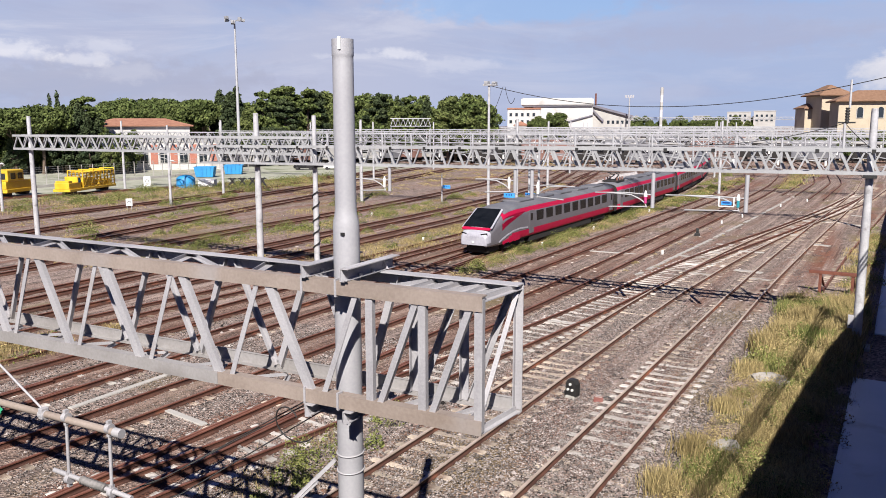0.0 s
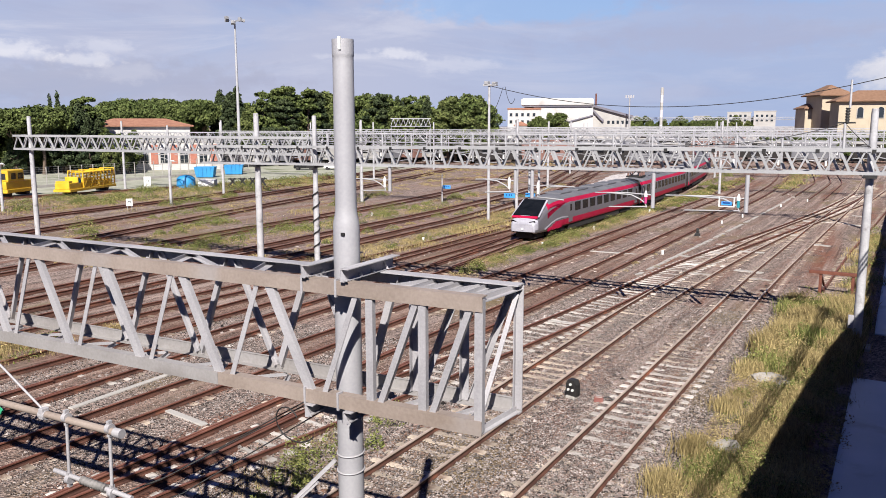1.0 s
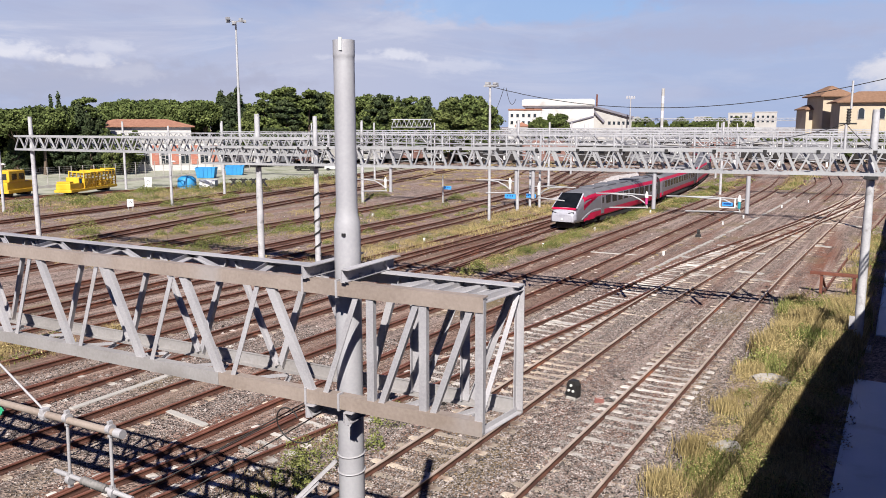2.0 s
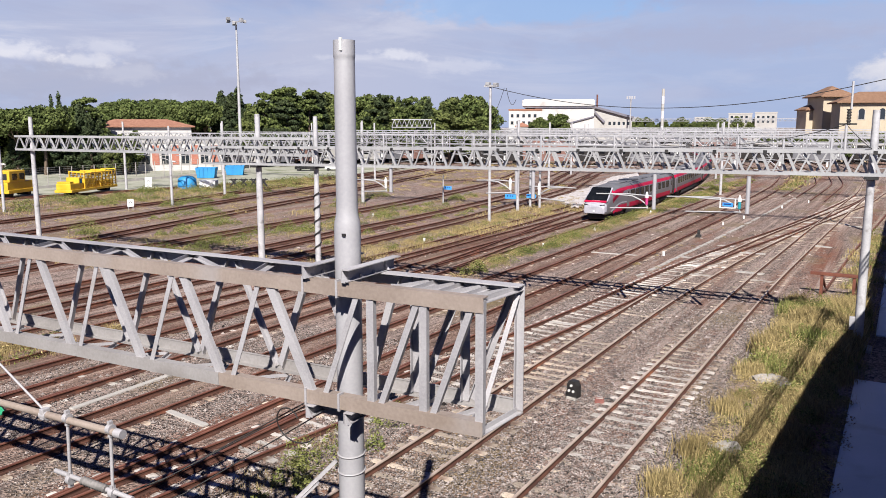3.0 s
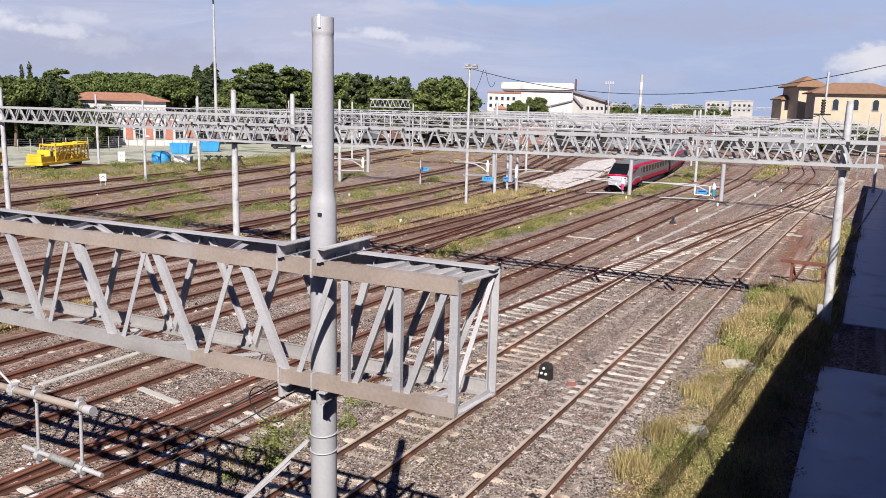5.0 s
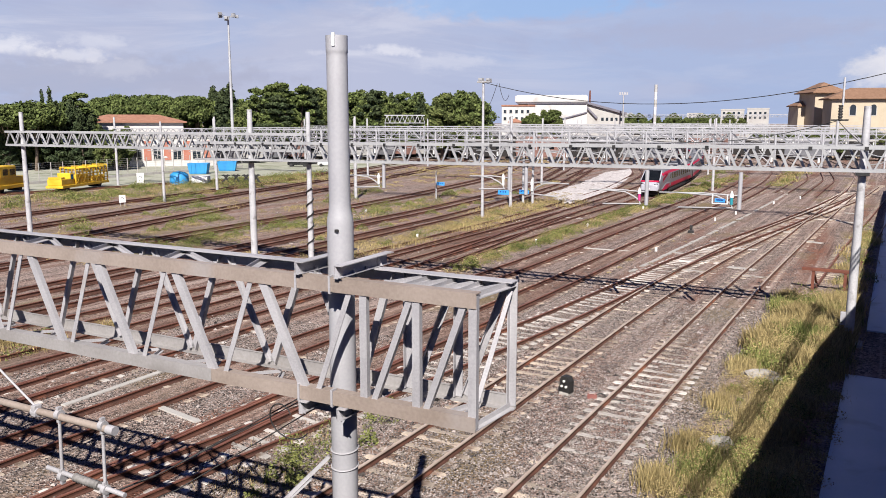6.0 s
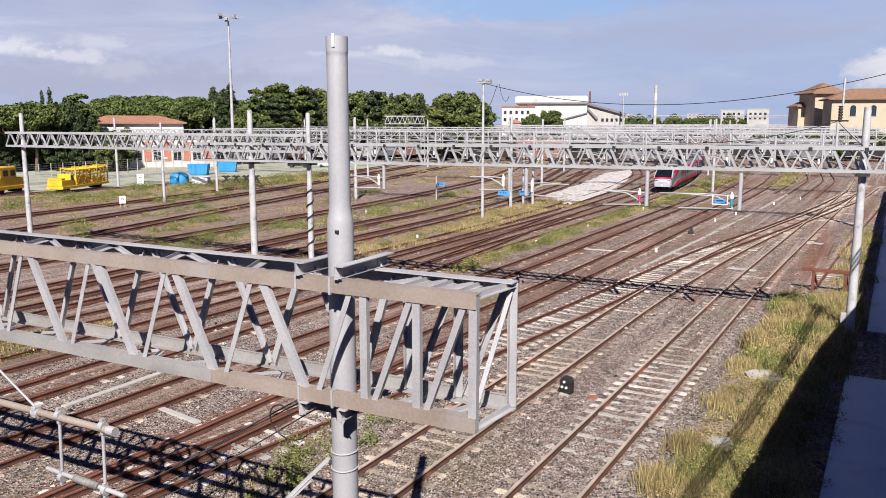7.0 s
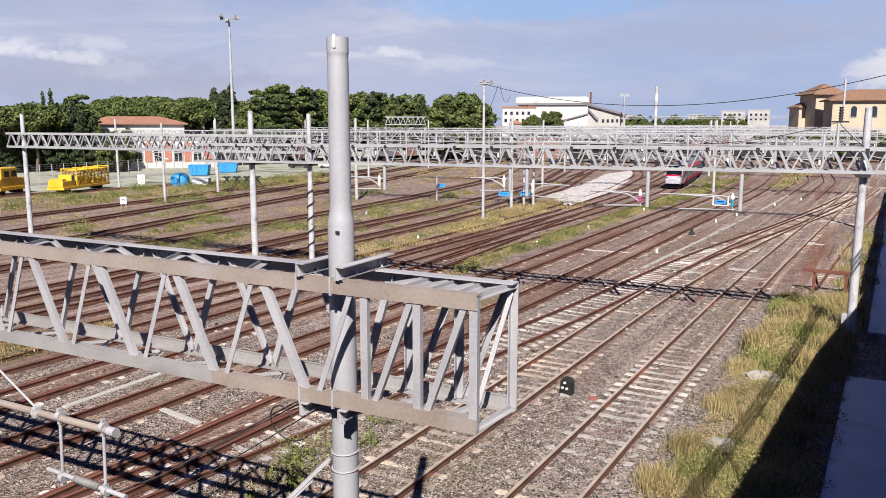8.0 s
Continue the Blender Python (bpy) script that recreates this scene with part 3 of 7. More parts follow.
def make_tracks():
    mesh_c = sleeper_mesh("sleeper", CONCRETE_SLEEPER)
    mesh_w = sleeper_mesh("wooden_sleeper", WOOD_SLEEPER)
    mesh_n = sleeper_mesh("new_sleeper", NEW_SLEEPER)
    rnd = random.Random(5)
    for key, pts in LINES.items():
        y0, y1 = START.get(key, 3), END.get(key, 210 if key in "NLKJH" else 290)
        near = -curve_at(pts, 40) < 32
        ys, y = [], y0
        while y < y1:
            ys.append(y)
            y += 2.5 if y < 110 else 5
        line = [(curve_at(pts, q), q) for q in ys]
        track = empty("track", I, "railway track with %s rails on %s sleepers" % (("worn pale" if key in PALE else "rusty brown"), ("concrete" if key in CONCRETE_ON else "dark wooden")), "track", "tracks of the yard", "structure")
        for off in (-0.7535, 0.7535):
            part("rail", rail_mesh("rail", line, off, 0), [RUST, RAILTOP] if key in PALE else [RUST, RAILDARK], track)
        if key in ("V", "U", "F", "T", "TL"):
            part("bed", bed_mesh(pts, y0, min(y1, 150), 0.016 + 0.0015 * (list(LINES).index(key) % 8), 1.7 * len(key) + list(LINES).index(key)), BED, track, "rusty brown stone bed")
        if key not in "ABCSPQRXYW":
            # Left tracks get wider dark strips: rust stain plus the rails' shade as colour.
            for off in (-0.7535, 0.7535):
                part("stain_strip", grime_shade_mesh(pts, max(y0, 8), min(y1, 135), off, 3.1 * list(LINES).index(key), 1.0 if near else 2.1), GRIME_SHADE, track, "oily rust-stained stones beside a rail, widened for rail shade on far tracks")
        if key in ("V", "F"):
            for off in (-0.63, 0.63):
                part("check_rail", rail_mesh("check_rail", [p for p in line if p[1] < (26 if key == "V" else 17)], off, 0), [RUST, RAILDARK], track)
        # sleepers: single pieces near, one joined mesh further off
        verts, faces = [], []
        y = y0 + 0.3
        concrete = key in CONCRETE_ON
        src = mesh_n if key == "C" else mesh_c if concrete else mesh_w
        lim = 62 if key in ("A", "B", "C", "V") else 50 if near else 0
        ylow = 9 if near else 30
        while y < min(y1, 130):
            x = curve_at(pts, y)
            yaw = -math.atan((curve_at(pts, y + 1) - curve_at(pts, y - 1)) / 2)
            sink = 0.008 if key == "C" and y < 58 else 0.004 if key in "AB" and y < 30 else -0.008
            m = Matrix.Translation((x + rnd.uniform(-.02, .02), y + rnd.uniform(-.015, .015), sink + rnd.uniform(-0.026, 0.008))) @ Matrix.Rotation(yaw + rnd.uniform(-.012, .012), 4, "Z")
            buried = key == "A" and not 18.5 < y < 28
            if buried:
                m = Matrix.Translation((0, 0, -0.011 + 0.012 * noise.noise(Vector((0, y * 0.4, 1.0))))) @ m
            if ylow < y < lim:
                share("sleeper", mesh_n if (key == "A" and not buried) or (key in "VF" and y < 24 and rnd.random() < 0.6) else src, track, m)
            elif y >= ylow:
                n = len(verts)
                for v in src.vertices:
                    verts.append(tuple(m @ v.co))
                faces += [tuple(i + n for i in p.vertices) for p in src.polygons]
            y += 0.6
        if verts:
            me = bpy.data.meshes.new("distant_sleepers")
            me.from_pydata(verts, [], faces)
            me.materials.append(src.materials[0])
            ob = new("distant_sleepers", me)
            ob.parent = track
            tagged(ob, kind="stuff")


# ---- the near gantry ----
BACK_RISING, BACK_FALLING = 0.09, 0.20
END_SHIFT = 0.095

def make_near_gantry():
    g = empty("signal_gantry", pose(-5.08, 6.69, 0, 0, 0, 2.37), "weathered steel lattice gantry beam clamped to a round grey pole", "gantry")
    vf, vb = -0.40, 0.40
    zt, zb = 7.03, 5.67

    def U(x):
        return (x + 5.08) * 1.0009
    uL, uR = U(-22.9), U(-3.30)
    ch = 0.148
    for v, sgn in ((vf, 1), (vb, -1)):
        for z in (zt - ch / 2, zb + ch / 2):
            bm = B()
            t = 0.012
            fl = 0.115 if sgn > 0 else 0.16 if z > 6 else 0.02
            lo = 0.115 if sgn > 0 else 0.014 if z > 6 else 0.09
            o = [(-0.0, -ch / 2), (lo * sgn, -ch / 2), (lo * sgn, -ch / 2 + t), (t * sgn, -ch / 2 + t), (t * sgn, ch / 2 - t), (fl * sgn, ch / 2 - t), (fl * sgn, ch / 2), (0.0, ch / 2)]
            split = uL if sgn < 0 or z > 6 else U(-6.62)
            if split > uL:
                prism(bm, [(-a, b) for a, b in o], (uL, v, z), (split - 0.004, v, z))
                part("chord", bm, CHORDGREY, g, "grey weathered channel chord")
                bm = B()
            prism(bm, [(-a, b) for a, b in o], (split, v, z), (uR + (0 if sgn > 0 else END_SHIFT), v, z))
            part("chord", bm, CHORD if sgn > 0 else STEEL if z > 6 else CHORDGREY, g, "tan weathered channel chord" if sgn > 0 else "grey channel chord")
    top = [U(-4.65 - 1.285 * k) for k in range(15)]
    bot = [U(-5.23 - 1.285 * k) for k in range(14)]
    for face, v in (("front", vf + 0.02), ("back", vb - 0.02)):
        sg = 1 if face == "front" else -1
        for k in range(14):
            rise, fall = (0.0, 0.0) if face == "front" else (BACK_RISING, BACK_FALLING)
            for a, b2, w in (((top[k] - 0.04 + rise, zt - 0.05), (bot[k] + 0.07 + rise, zb + 0.06), 0.062 if sg > 0 else 0.105), ((bot[k] - 0.07 + fall, zb + 0.06), (top[k + 1] + 0.05 + fall, zt - 0.05), 0.105 if sg > 0 else 0.062)):
                if face == "back" and top[k] > U(-5.0):
                    a = (a[0] - rise, a[1])
                bm = B()
                angle(bm, (a[0], v + 0.022 * sg, a[1]), (b2[0], v + 0.022 * sg, b2[1]), w, 0.055, 0.009, up=(0, sg, 0))
                part("diagonal", bm, STEEL, g)
        e = 0.0 if sg > 0 else END_SHIFT
        for x in (-4.56 + e, -3.95 + e, -3.34 + e):
            bm = B()
            angle(bm, (U(x), v + 0.022 * sg, zb + 0.03), (U(x), v + 0.022 * sg, zt - 0.03), 0.085, 0.06, 0.01, up=(0, sg, 0))
            part("upright", bm, STEEL, g)
        for xb, xt in ((-4.47 + e, -3.99 + e), (-3.87 + e, -3.41 + e)):
            bm = B()
            angle(bm, (U(xb), v + 0.022 * sg, zb + 0.06), (U(xt), v + 0.022 * sg, zt - 0.05), 0.065, 0.055, 0.009, up=(0, sg, 0))
            part("diagonal", bm, STEEL, g)
    # lacing between the two faces, top and bottom
    for z, updir in ((zt - 0.035, 1), (zb + 0.035, -1)):
        xs = [U(-4.3 + 0.30 * k) for k in range(4)]
        for k, u in enumerate(xs):
            for a, b2 in (((u - 0.12, vf + 0.05), (u + 0.10, vb - 0.05)), ((u + 0.14, vf + 0.05), (u + 0.13, vb - 0.05))):
                if a[0] > uR - 0.05 or (z < 6 and k % 2):
                    continue
                bm = B()
                angle(bm, (a[0], a[1], z), (b2[0], b2[1], z - 0.02), 0.04, 0.05, 0.008)
                part("lacing", bm, STEEL, g)
        u = U(-6.10)
        while updir > 0 and u > uL + 0.8:                   # broad angles and thin ties in turn
            for a, b2, wide in (((u, vf + 0.04), (u - 0.33, vb - 0.02), 0.10), ((u - 0.36, vb - 0.02), (u + 0.93, vf + 0.04), 0.05)):
                if b2[0] > U(-5.45):
                    continue
                bm = B()
                angle(bm, (a[0], a[1], zt - 0.045), (b2[0], b2[1], zt - 0.045), wide, 0.05, 0.009)
                part("lacing", bm, STEEL, g)
            u -= 1.285
        u = U(-5.75)
        while updir < 0 and u > uL + 0.8:
            for a, b2 in (((u, vf + 0.04), (u - 0.45, vb - 0.04)), ((u - 0.5, vb - 0.04), (u - 0.95, vf + 0.04))):
                bm = B()
                angle(bm, (a[0], a[1], z - (0.07 if a[1] > 0 else 0.01)), (b2[0], b2[1], z - (0.07 if b2[1] > 0 else 0.01)), 0.042, 0.04, 0.007)
                part("lacing", bm, STEEL, g)
            u -= 1.0
        for u in (uR - 0.035,):
            bm = B()
            angle(bm, (u, vf + 0.02, z), (u + END_SHIFT, vb - 0.02, z), 0.06, 0.06, 0.01)
            part("end_tie", bm, STEEL, g)
    bm = B()
    angle(bm, (uR - 0.05, vf + 0.05, zb + 0.1), (uR - 0.05 + END_SHIFT, vb - 0.05, zt - 0.12), 0.065, 0.05, 0.009, up=(1, 0, 0))
    part("end_brace", bm, STEEL, g)
    # clamps on the chords beside the pole
    for u in (-0.30, 0.13):
        for z in (zt, zb):
            bm = B()
            box(bm, u - 0.012, u + 0.012, vf - 0.012, vf + 0.07, z - 0.02 - (0 if z == zb else ch), z + 0.02 + (ch if z == zb else 0))
            part("clamp_strap", bm, STEEL, g)
    # cross channels carrying the beam on the pole
    for u in (-0.27, 0.22):
        for z, h in ((zt + 0.075, 0.14), (zb - 0.075, 0.14)):
            bm = B()
            s = 1
            o = [(0, -h / 2), (0.05, -h / 2), (0.05, -h / 2 + 0.011), (0.011, -h / 2 + 0.011), (0.011, h / 2 - 0.011), (0.105, h / 2 - 0.011), (0.105, h / 2), (0, h / 2)]
            prism(bm, [(a * s, b2) for a, b2 in o], (u, vf - 0.05, z), (u, vb + 0.16, z))
            beam = part("cross_channel", bm, STEEL, g)
            for vv in (vf - 0.045, vb - 0.05):
                bm = B()
                vs = [bm.verts.new(p) for p in ((u + 0.012 * s, vv, z - h / 2 + 0.012), (u + 0.085 * s, vv, z - h / 2 + 0.012), (u + 0.012 * s, vv, z + h / 2 - 0.012), (u + 0.012 * s, vv + 0.01, z - h / 2 + 0.012), (u + 0.085 * s, vv + 0.01, z - h / 2 + 0.012), (u + 0.012 * s, vv + 0.01, z + h / 2 - 0.012))]
                for q in ((0, 1, 2), (5, 4, 3), (0, 3, 4, 1), (1, 4, 5, 2), (2, 5, 3, 0)):
                    bm.faces.new([vs[i] for i in q])
                part("gusset", bm, STEEL, g)
            for vv in (-0.12, 0.12):
                bm = B()
                bmesh.ops.create_cone(bm, cap_ends=True, segments=6, radius1=0.022, radius2=0.022, depth=0.03, matrix=Matrix.Translation((u + 0.034, vv, z - h / 2 + 0.03)))
                part("bolt", bm, STEEL, g)
    # brackets under the beam round the pole
    for s in (-1, 1):
        bm = B()
        bar(bm, (-0.32, 0.17 * s, zb - 0.13), (0.26, 0.17 * s, zb - 0.13), 0.012, 0.10)
        part("bracket", bm, STEEL, g)
    # pole
    bm = B()
    zs = [(0, 0.150), (3.0, 0.147), (5.0, 0.143), (7.44, 0.141), (7.54, 0.141), (7.60, 0.136), (7.66, 0.122), (7.72, 0.115), (7.80, 0.114), (9.26, 0.109), (9.295, 0.109), (9.305, 0.113), (9.33, 0.113), (9.47, 0.113)]
    tube(bm, [(0, 0, z) for z, r in zs], 0.1, 28, radii=[r for z, r in zs])
    pole = part("pole", bm, POLE, g, "smooth pale grey round pole with a narrower upper length", smooth=False)
    # White strip stands in for the light catching the pole's top edge.
    bm = B()
    box(bm, 0.02, 0.05, -0.120, -0.10, 9.36, 9.49)
    part("cap_seal", bm, WHITE, pole, "white strip painted as the highlight on the pole top")
    bm = B()
    box(bm, 0.03, 0.07, -0.150, -0.13, 7.46, 7.49)
    part("label_plate", bm, DARKMETAL, pole, "small dark plate on the pole")
    for z in (5.02, 4.82):
        bm = B()
        tube(bm, [(0.150 * math.cos(a), 0.150 * math.sin(a), z + 0.012 * math.sin(a)) for a in [i * math.tau / 24 for i in range(25)]], 0.009, 6)
        part("band", bm, STEEL, pole)
    bm = B()
    bar(bm, (-0.14, -0.10, 4.93), (-1.55, -0.75, 3.35), 0.04, 0.04)
    bar(bm, (-0.30, -0.22, 4.68), (-1.62, -0.72, 3.28), 0.05, 0.02)
    part("stay_arm", bm, STEEL, g, "slanting stay bar on the pole")
    bm = B()
    box(bm, -0.5, 0.5, -0.5, 0.5, -0.1, 0.25, bevel=0.03)
    part("footing", bm, CONCRETE, g, "concrete footing")
    # loop of black cable under the beam
    bm = B()
    pts = [(-0.62 + 0.215 * math.cos(a) + 0.03 * (a - 0.6), -0.38 + 0.015 * a, 5.345 + 0.20 * math.sin(a)) for a in [0.6 + i * 0.27 for i in range(20)]]
    tube(bm, pts, 0.008, 6)
    part("cable_loop", bm, DARKMETAL, g, "black hanging cable loop")


def make_drop_cantilever():
    """Grey tubes with insulators hung below the near beam."""
    c = empty("drop_cantilever", pose(-6.9, 5.29, 0, 0, 0, 2.37), "grey tubular overhead-line bracket with clamps and insulators", "bracket")
    k = 5.6 / 6.0

    def W(x, z):
        return ((x * k + 6.9), 0.0, 8.602 + (z - 8.602) * k)
    a, b2 = W(-13.5, 5.09), W(-7.70, 5.07)
    bm = B()
    tube(bm, [a, b2], 0.042, 14)
    bar_ob = part("main_tube", bm, CHORD, c, "long tan weathered horizontal tube")
    bm = B()
    tube(bm, [(b2[0] - 0.01, 0, b2[2]), (b2[0] + 0.10, 0, b2[2])], 0.052, 14)
    part("end_cap", bm, STEEL, bar_ob)
    for x in (-8.56, -7.80):
        p, q = W(x, 5.10), W(x - 0.03, 4.30)
        bm = B()
        tube(bm, [p, q], 0.019, 10)
        part("hanger", bm, STEEL, c, "upright hanger tube")
        for z in (p, q):
            bm = B()
            tube(bm, [(z[0] - 0.03, 0, z[2]), (z[0] + 0.03, 0, z[2])], 0.056, 12)
            box(bm, z[0] - 0.02, z[0] + 0.02, -0.025, 0.025, z[2] - 0.09, z[2] + 0.09)
            part("clamp", bm, STEEL, c)
    p, q = W(-8.86, 4.36), W(-7.50, 4.30)
    bm = B()
    tube(bm, [p, q], 0.028, 10)
    part("lower_tube", bm, STEEL, c, "grey lower tube")
    bm = B()
    d = Vector(q) - Vector(p)
    tube(bm, [Vector(p) + d * (0.36 + 0.017 * i) for i in range(20)], 0.05, 14, radii=[0.052 if i % 2 else 0.034 for i in range(20)])
    part("insulator", bm, INSULATORGREY, c, "ribbed grey insulator")
    p, q = W(-8.98, 5.12), W(-10.4, 5.95)
    bm = B()
    tube(bm, [p, q], 0.014, 8)
    part("stay_rod", bm, STEEL, c, "thin slanting stay rod")
    bm = B()
    box(bm, p[0] - 0.035, p[0] + 0.035, -0.05, 0.05, p[2] - 0.10, p[2] + 0.03, bevel=0.012)
    tube(bm, [(p[0] - 0.05, 0, p[2] - 0.055), (p[0] + 0.05, 0, p[2] - 0.055)], 0.055, 12)
    part("clamp", bm, STEEL, c)
    bm = B()
    bar(bm, W(-9.85, 5.0), W(-9.9, 4.93), 0.02, 0.09)
    part("marker", bm, surf("green marker", (0.02, 0.25, 0.12), (0.04, 0.36, 0.18), 2, 0.5), c, "small green marker plate")
    bm = B()
    bar(bm, W(-13.4, 5.05), (W(-13.4, 5.05)[0], 0.42, 5.72), 0.06, 0.06)
    part("bracket_arm", bm, STEEL, c)


# ---- far gantries ----
def lattice(bm, p0, p1, h, w, n, size=0.055, flat=True):
    """A box truss as bars: p0, p1 ends of its lower front edge line (x, y), z given with them."""
    (x0, y0, z0), (x1, y1, z1) = p0, p1
    P = lambda s, v, t: (x0 + (x1 - x0) * s - (y1 - y0) / math.hypot(x1 - x0, y1 - y0) * v, y0 + (y1 - y0) * s + v, z0 + t)
    for v in (0, w):
        for t in (0, h):
            bar(bm, P(0, v, t), P(1, v, t), size * 1.5, size * 1.8)
        for i in range(n):
            bar(bm, P(i / n, v, 0), P((i + 0.5) / n, v, h), size, size)
            bar(bm, P((i + 0.5) / n, v, h), P((i + 1) / n, v, 0), size, size)
    for t in (0, h) if flat else ():
        for i in range(n):
            bar(bm, P(i / n, 0, t), P((i + 0.5) / n, w, t), size * .8, size * .8)
            bar(bm, P((i + 0.5) / n, w, t), P((i + 1) / n, 0, t), size * .8, size * .8)


def mast_mesh(h, r):
    bm = B()
    zs = [(0, r * 1.15), (h * 0.55, r * 1.05), (h * 0.62, r * 0.95), (h * 0.98, r * 0.85), (h, r * 0.8)]
    tube(bm, [(0, 0, z) for z, q in zs], r, 12, radii=[q for z, q in zs])
    return bm


def gy(x):
    return 34.0 + 0.0436 * x


def make_gantry_two():
    g = empty("catenary_gantry", pose(-1.1, gy(-1.1), 0, 0, 0, 2.5), "pale grey steel lattice gantry beam spanning many tracks on round masts", "gantry", "gantries over the yard")

    def U(x):
        return (x + 1.1) * 1.001
    w = 0.75

    def low(u):
        return 6.80 + 0.0087 * u

    def high(u):
        return 7.665 + 0.0071 * u
    u0, u1 = U(-34.5), U(0.25)
    for v in (-w / 2, w / 2):
        for rise, size in ((low, 0.105), (high, 0.125)):
            bm = B()
            channel(bm, (u0, v, rise(u0)), (u1, v, rise(u1)), size, size * 1.1, 0.014)
            part("chord", bm, FARSTEEL, g)
    step = 0.953
    nodes = [U(-1.73) + step]
    while nodes[-1] > u0 + step:
        nodes.append(nodes[-1] - step)
    for v, lead in ((-w / 2, 0.0), (w / 2, 0.42)):
        for b in nodes:
            foot = b - lead * step
            for top, wide in ((foot - step / 2, 0.10), (foot + step / 2, 0.062)):
                if not u0 < top < u1:
                    continue
                lean = 0.04 if top > foot else -0.04
                bm = B()
                angle(bm, (foot + lean, v, low(foot)), (top - lean, v, high(top)), wide, 0.06, 0.014, up=(0, 1, 0))
                part("diagonal", bm, FARSTEEL, g)
    for b in nodes[::2]:
        for rise in (low, high):
            bm = B()
            bar(bm, (b, -w / 2, rise(b)), (b - step, w / 2, rise(b)), 0.05, 0.05)
            part("lacing", bm, FARSTEEL, g)
    u = U(-1.05)
    while u > u0:                               # dark bolted splice plates on the top chord
        bm = B()
        box(bm, u - 0.05, u + 0.09, -w / 2 - 0.075, -w / 2 + 0.06, high(u) - 0.12, high(u) + 0.03)
        part("splice_plate", bm, DARKMETAL, g, "dark bolted splice plate")
        u -= 2 * step
    for x, h, r in ((-1.1, 9.2, 0.15), (-26.9, 9.1, 0.14), (-30.8, 9.25, 0.17)):
        m = part("mast", mast_mesh(h, r), MASTPAINT, g, "mottled pale round mast")
        m.location = (U(x), 0, 0)
        bm = B()
        box(bm, -0.24, 0.24, -w / 2 - 0.06, w / 2 + 0.06, low(U(x)) - 0.18, low(U(x)) - 0.06)
        part("saddle", bm, DARKMETAL, m, "dark saddle under the beam")
        bm = B()
        box(bm, -0.5, 0.5, -0.45, 0.45, -0.05, 0.10, bevel=0.03)
        part("footing", bm, CONCRETE, m, "concrete mast footing")
    bm = B()
    box(bm, -0.10, 0.10, -0.40, -0.2, 0.85, 1.35, bevel=0.02)
    b = part("cable_box", bm, POLE, g, "pale grey cable box on the mast")
    b.location = (U(-1.35), -0.05, 0)
    # spiral wrap on one mast
    bm = B()
    tube(bm, [(U(-26.9) + 0.17 * math.cos(a), 0.17 * math.sin(a), 1.7 + 0.11 * a) for a in [i * 0.35 for i in range(90)]], 0.045, 6)
    part("spiral_wrap", bm, DARKMETAL, g, "dark spiral wrap round a mast")
    # the lower continuing beam
    bm = B()
    lattice(bm, (U(-51.3), -0.3, 7.07), (U(-27), -0.3, 7.07), 0.86, 0.6, 24, 0.075)
    part("side_beam", bm, FARSTEEL, g, "slimmer continuing lattice beam")
    for x in (-50.0,):
        m = part("mast", mast_mesh(9.2, 0.15), MASTPAINT, g)
        m.location = (U(x), 0, 0)
    return g


def drop_mesh():
    bm = B()
    tube(bm, [(0, 0, 0), (0, 0, -1.9)], 0.085, 8, mat=0)
    tube(bm, [(0, 0, -1.1), (-1.2, -0.1, -1.0), (-2.6, -0.1, -1.05)], 0.05, 6, mat=0)
    tube(bm, [(-0.3, 0, -1.85), (-0.5, -0.1, -1.55), (-0.9, -0.1, -1.2), (-2.2, -0.1, -1.05)], 0.05, 6, mat=0)
    tube(bm, [(0, 0, -1.8), (-1.3, -0.1, -1.95), (-2.3, -0.1, -1.9)], 0.04, 6, mat=0)
    tube(bm, [(-0.25, 0, -1.55), (-0.25, 0, -1.15)], 0.10, 8, mat=1)
    tube(bm, [(-0.02, 0, -0.05), (-0.02, 0, 0.9)], 0.10, 8, mat=0)
    return finish(bm, "drop_post", [FARLATTICE, CERAMIC])


DROP = drop_mesh()


def make_far_gantry(x0, x1, y, slope, h, masts, depth=0.95, label="pale grey steel lattice gantry spanning the far tracks"):
    g = empty("catenary_gantry", pose(x1, y, 0), label, "gantry", "gantries over the yard")
    n = max(4, int((x1 - x0) / 1.9))
    bm = B()
    lattice(bm, (x0 - x1, (x0 - x1) * slope, h - depth), (0, 0, h - depth), depth, 0.75, n, 0.052 + 0.00016 * y, y < 180)
    part("beam", bm, FARLATTICE, g)
    x = x1 - 3.0
    while x > x0 + 2 and h < 10:
        share("drop_post", DROP, g, Matrix.Translation((x - x1, (x - x1) * slope, h - depth)))
        x -= 3.7
    for x in masts:
        m = part("mast", mast_mesh(h + 1.5, 0.15), MASTPAINT, g)
        m.location = (x - x1, (x - x1) * slope + 0.35, 0)
        for dx in (1.5,):
            bm = B()
            tube(bm, [(0, 0, h - depth - 0.6), (1.1, -0.2, h - depth - 0.9), (2.6, -0.2, h - depth - 1.0)], 0.05, 6)
            tube(bm, [(0, 0, h - depth - 1.7), (1.4, -0.2, h - depth - 1.5), (2.0, -0.2, h - depth - 1.05)], 0.04, 6)
            part("cantilever", bm, FARLATTICE, m)
    return g


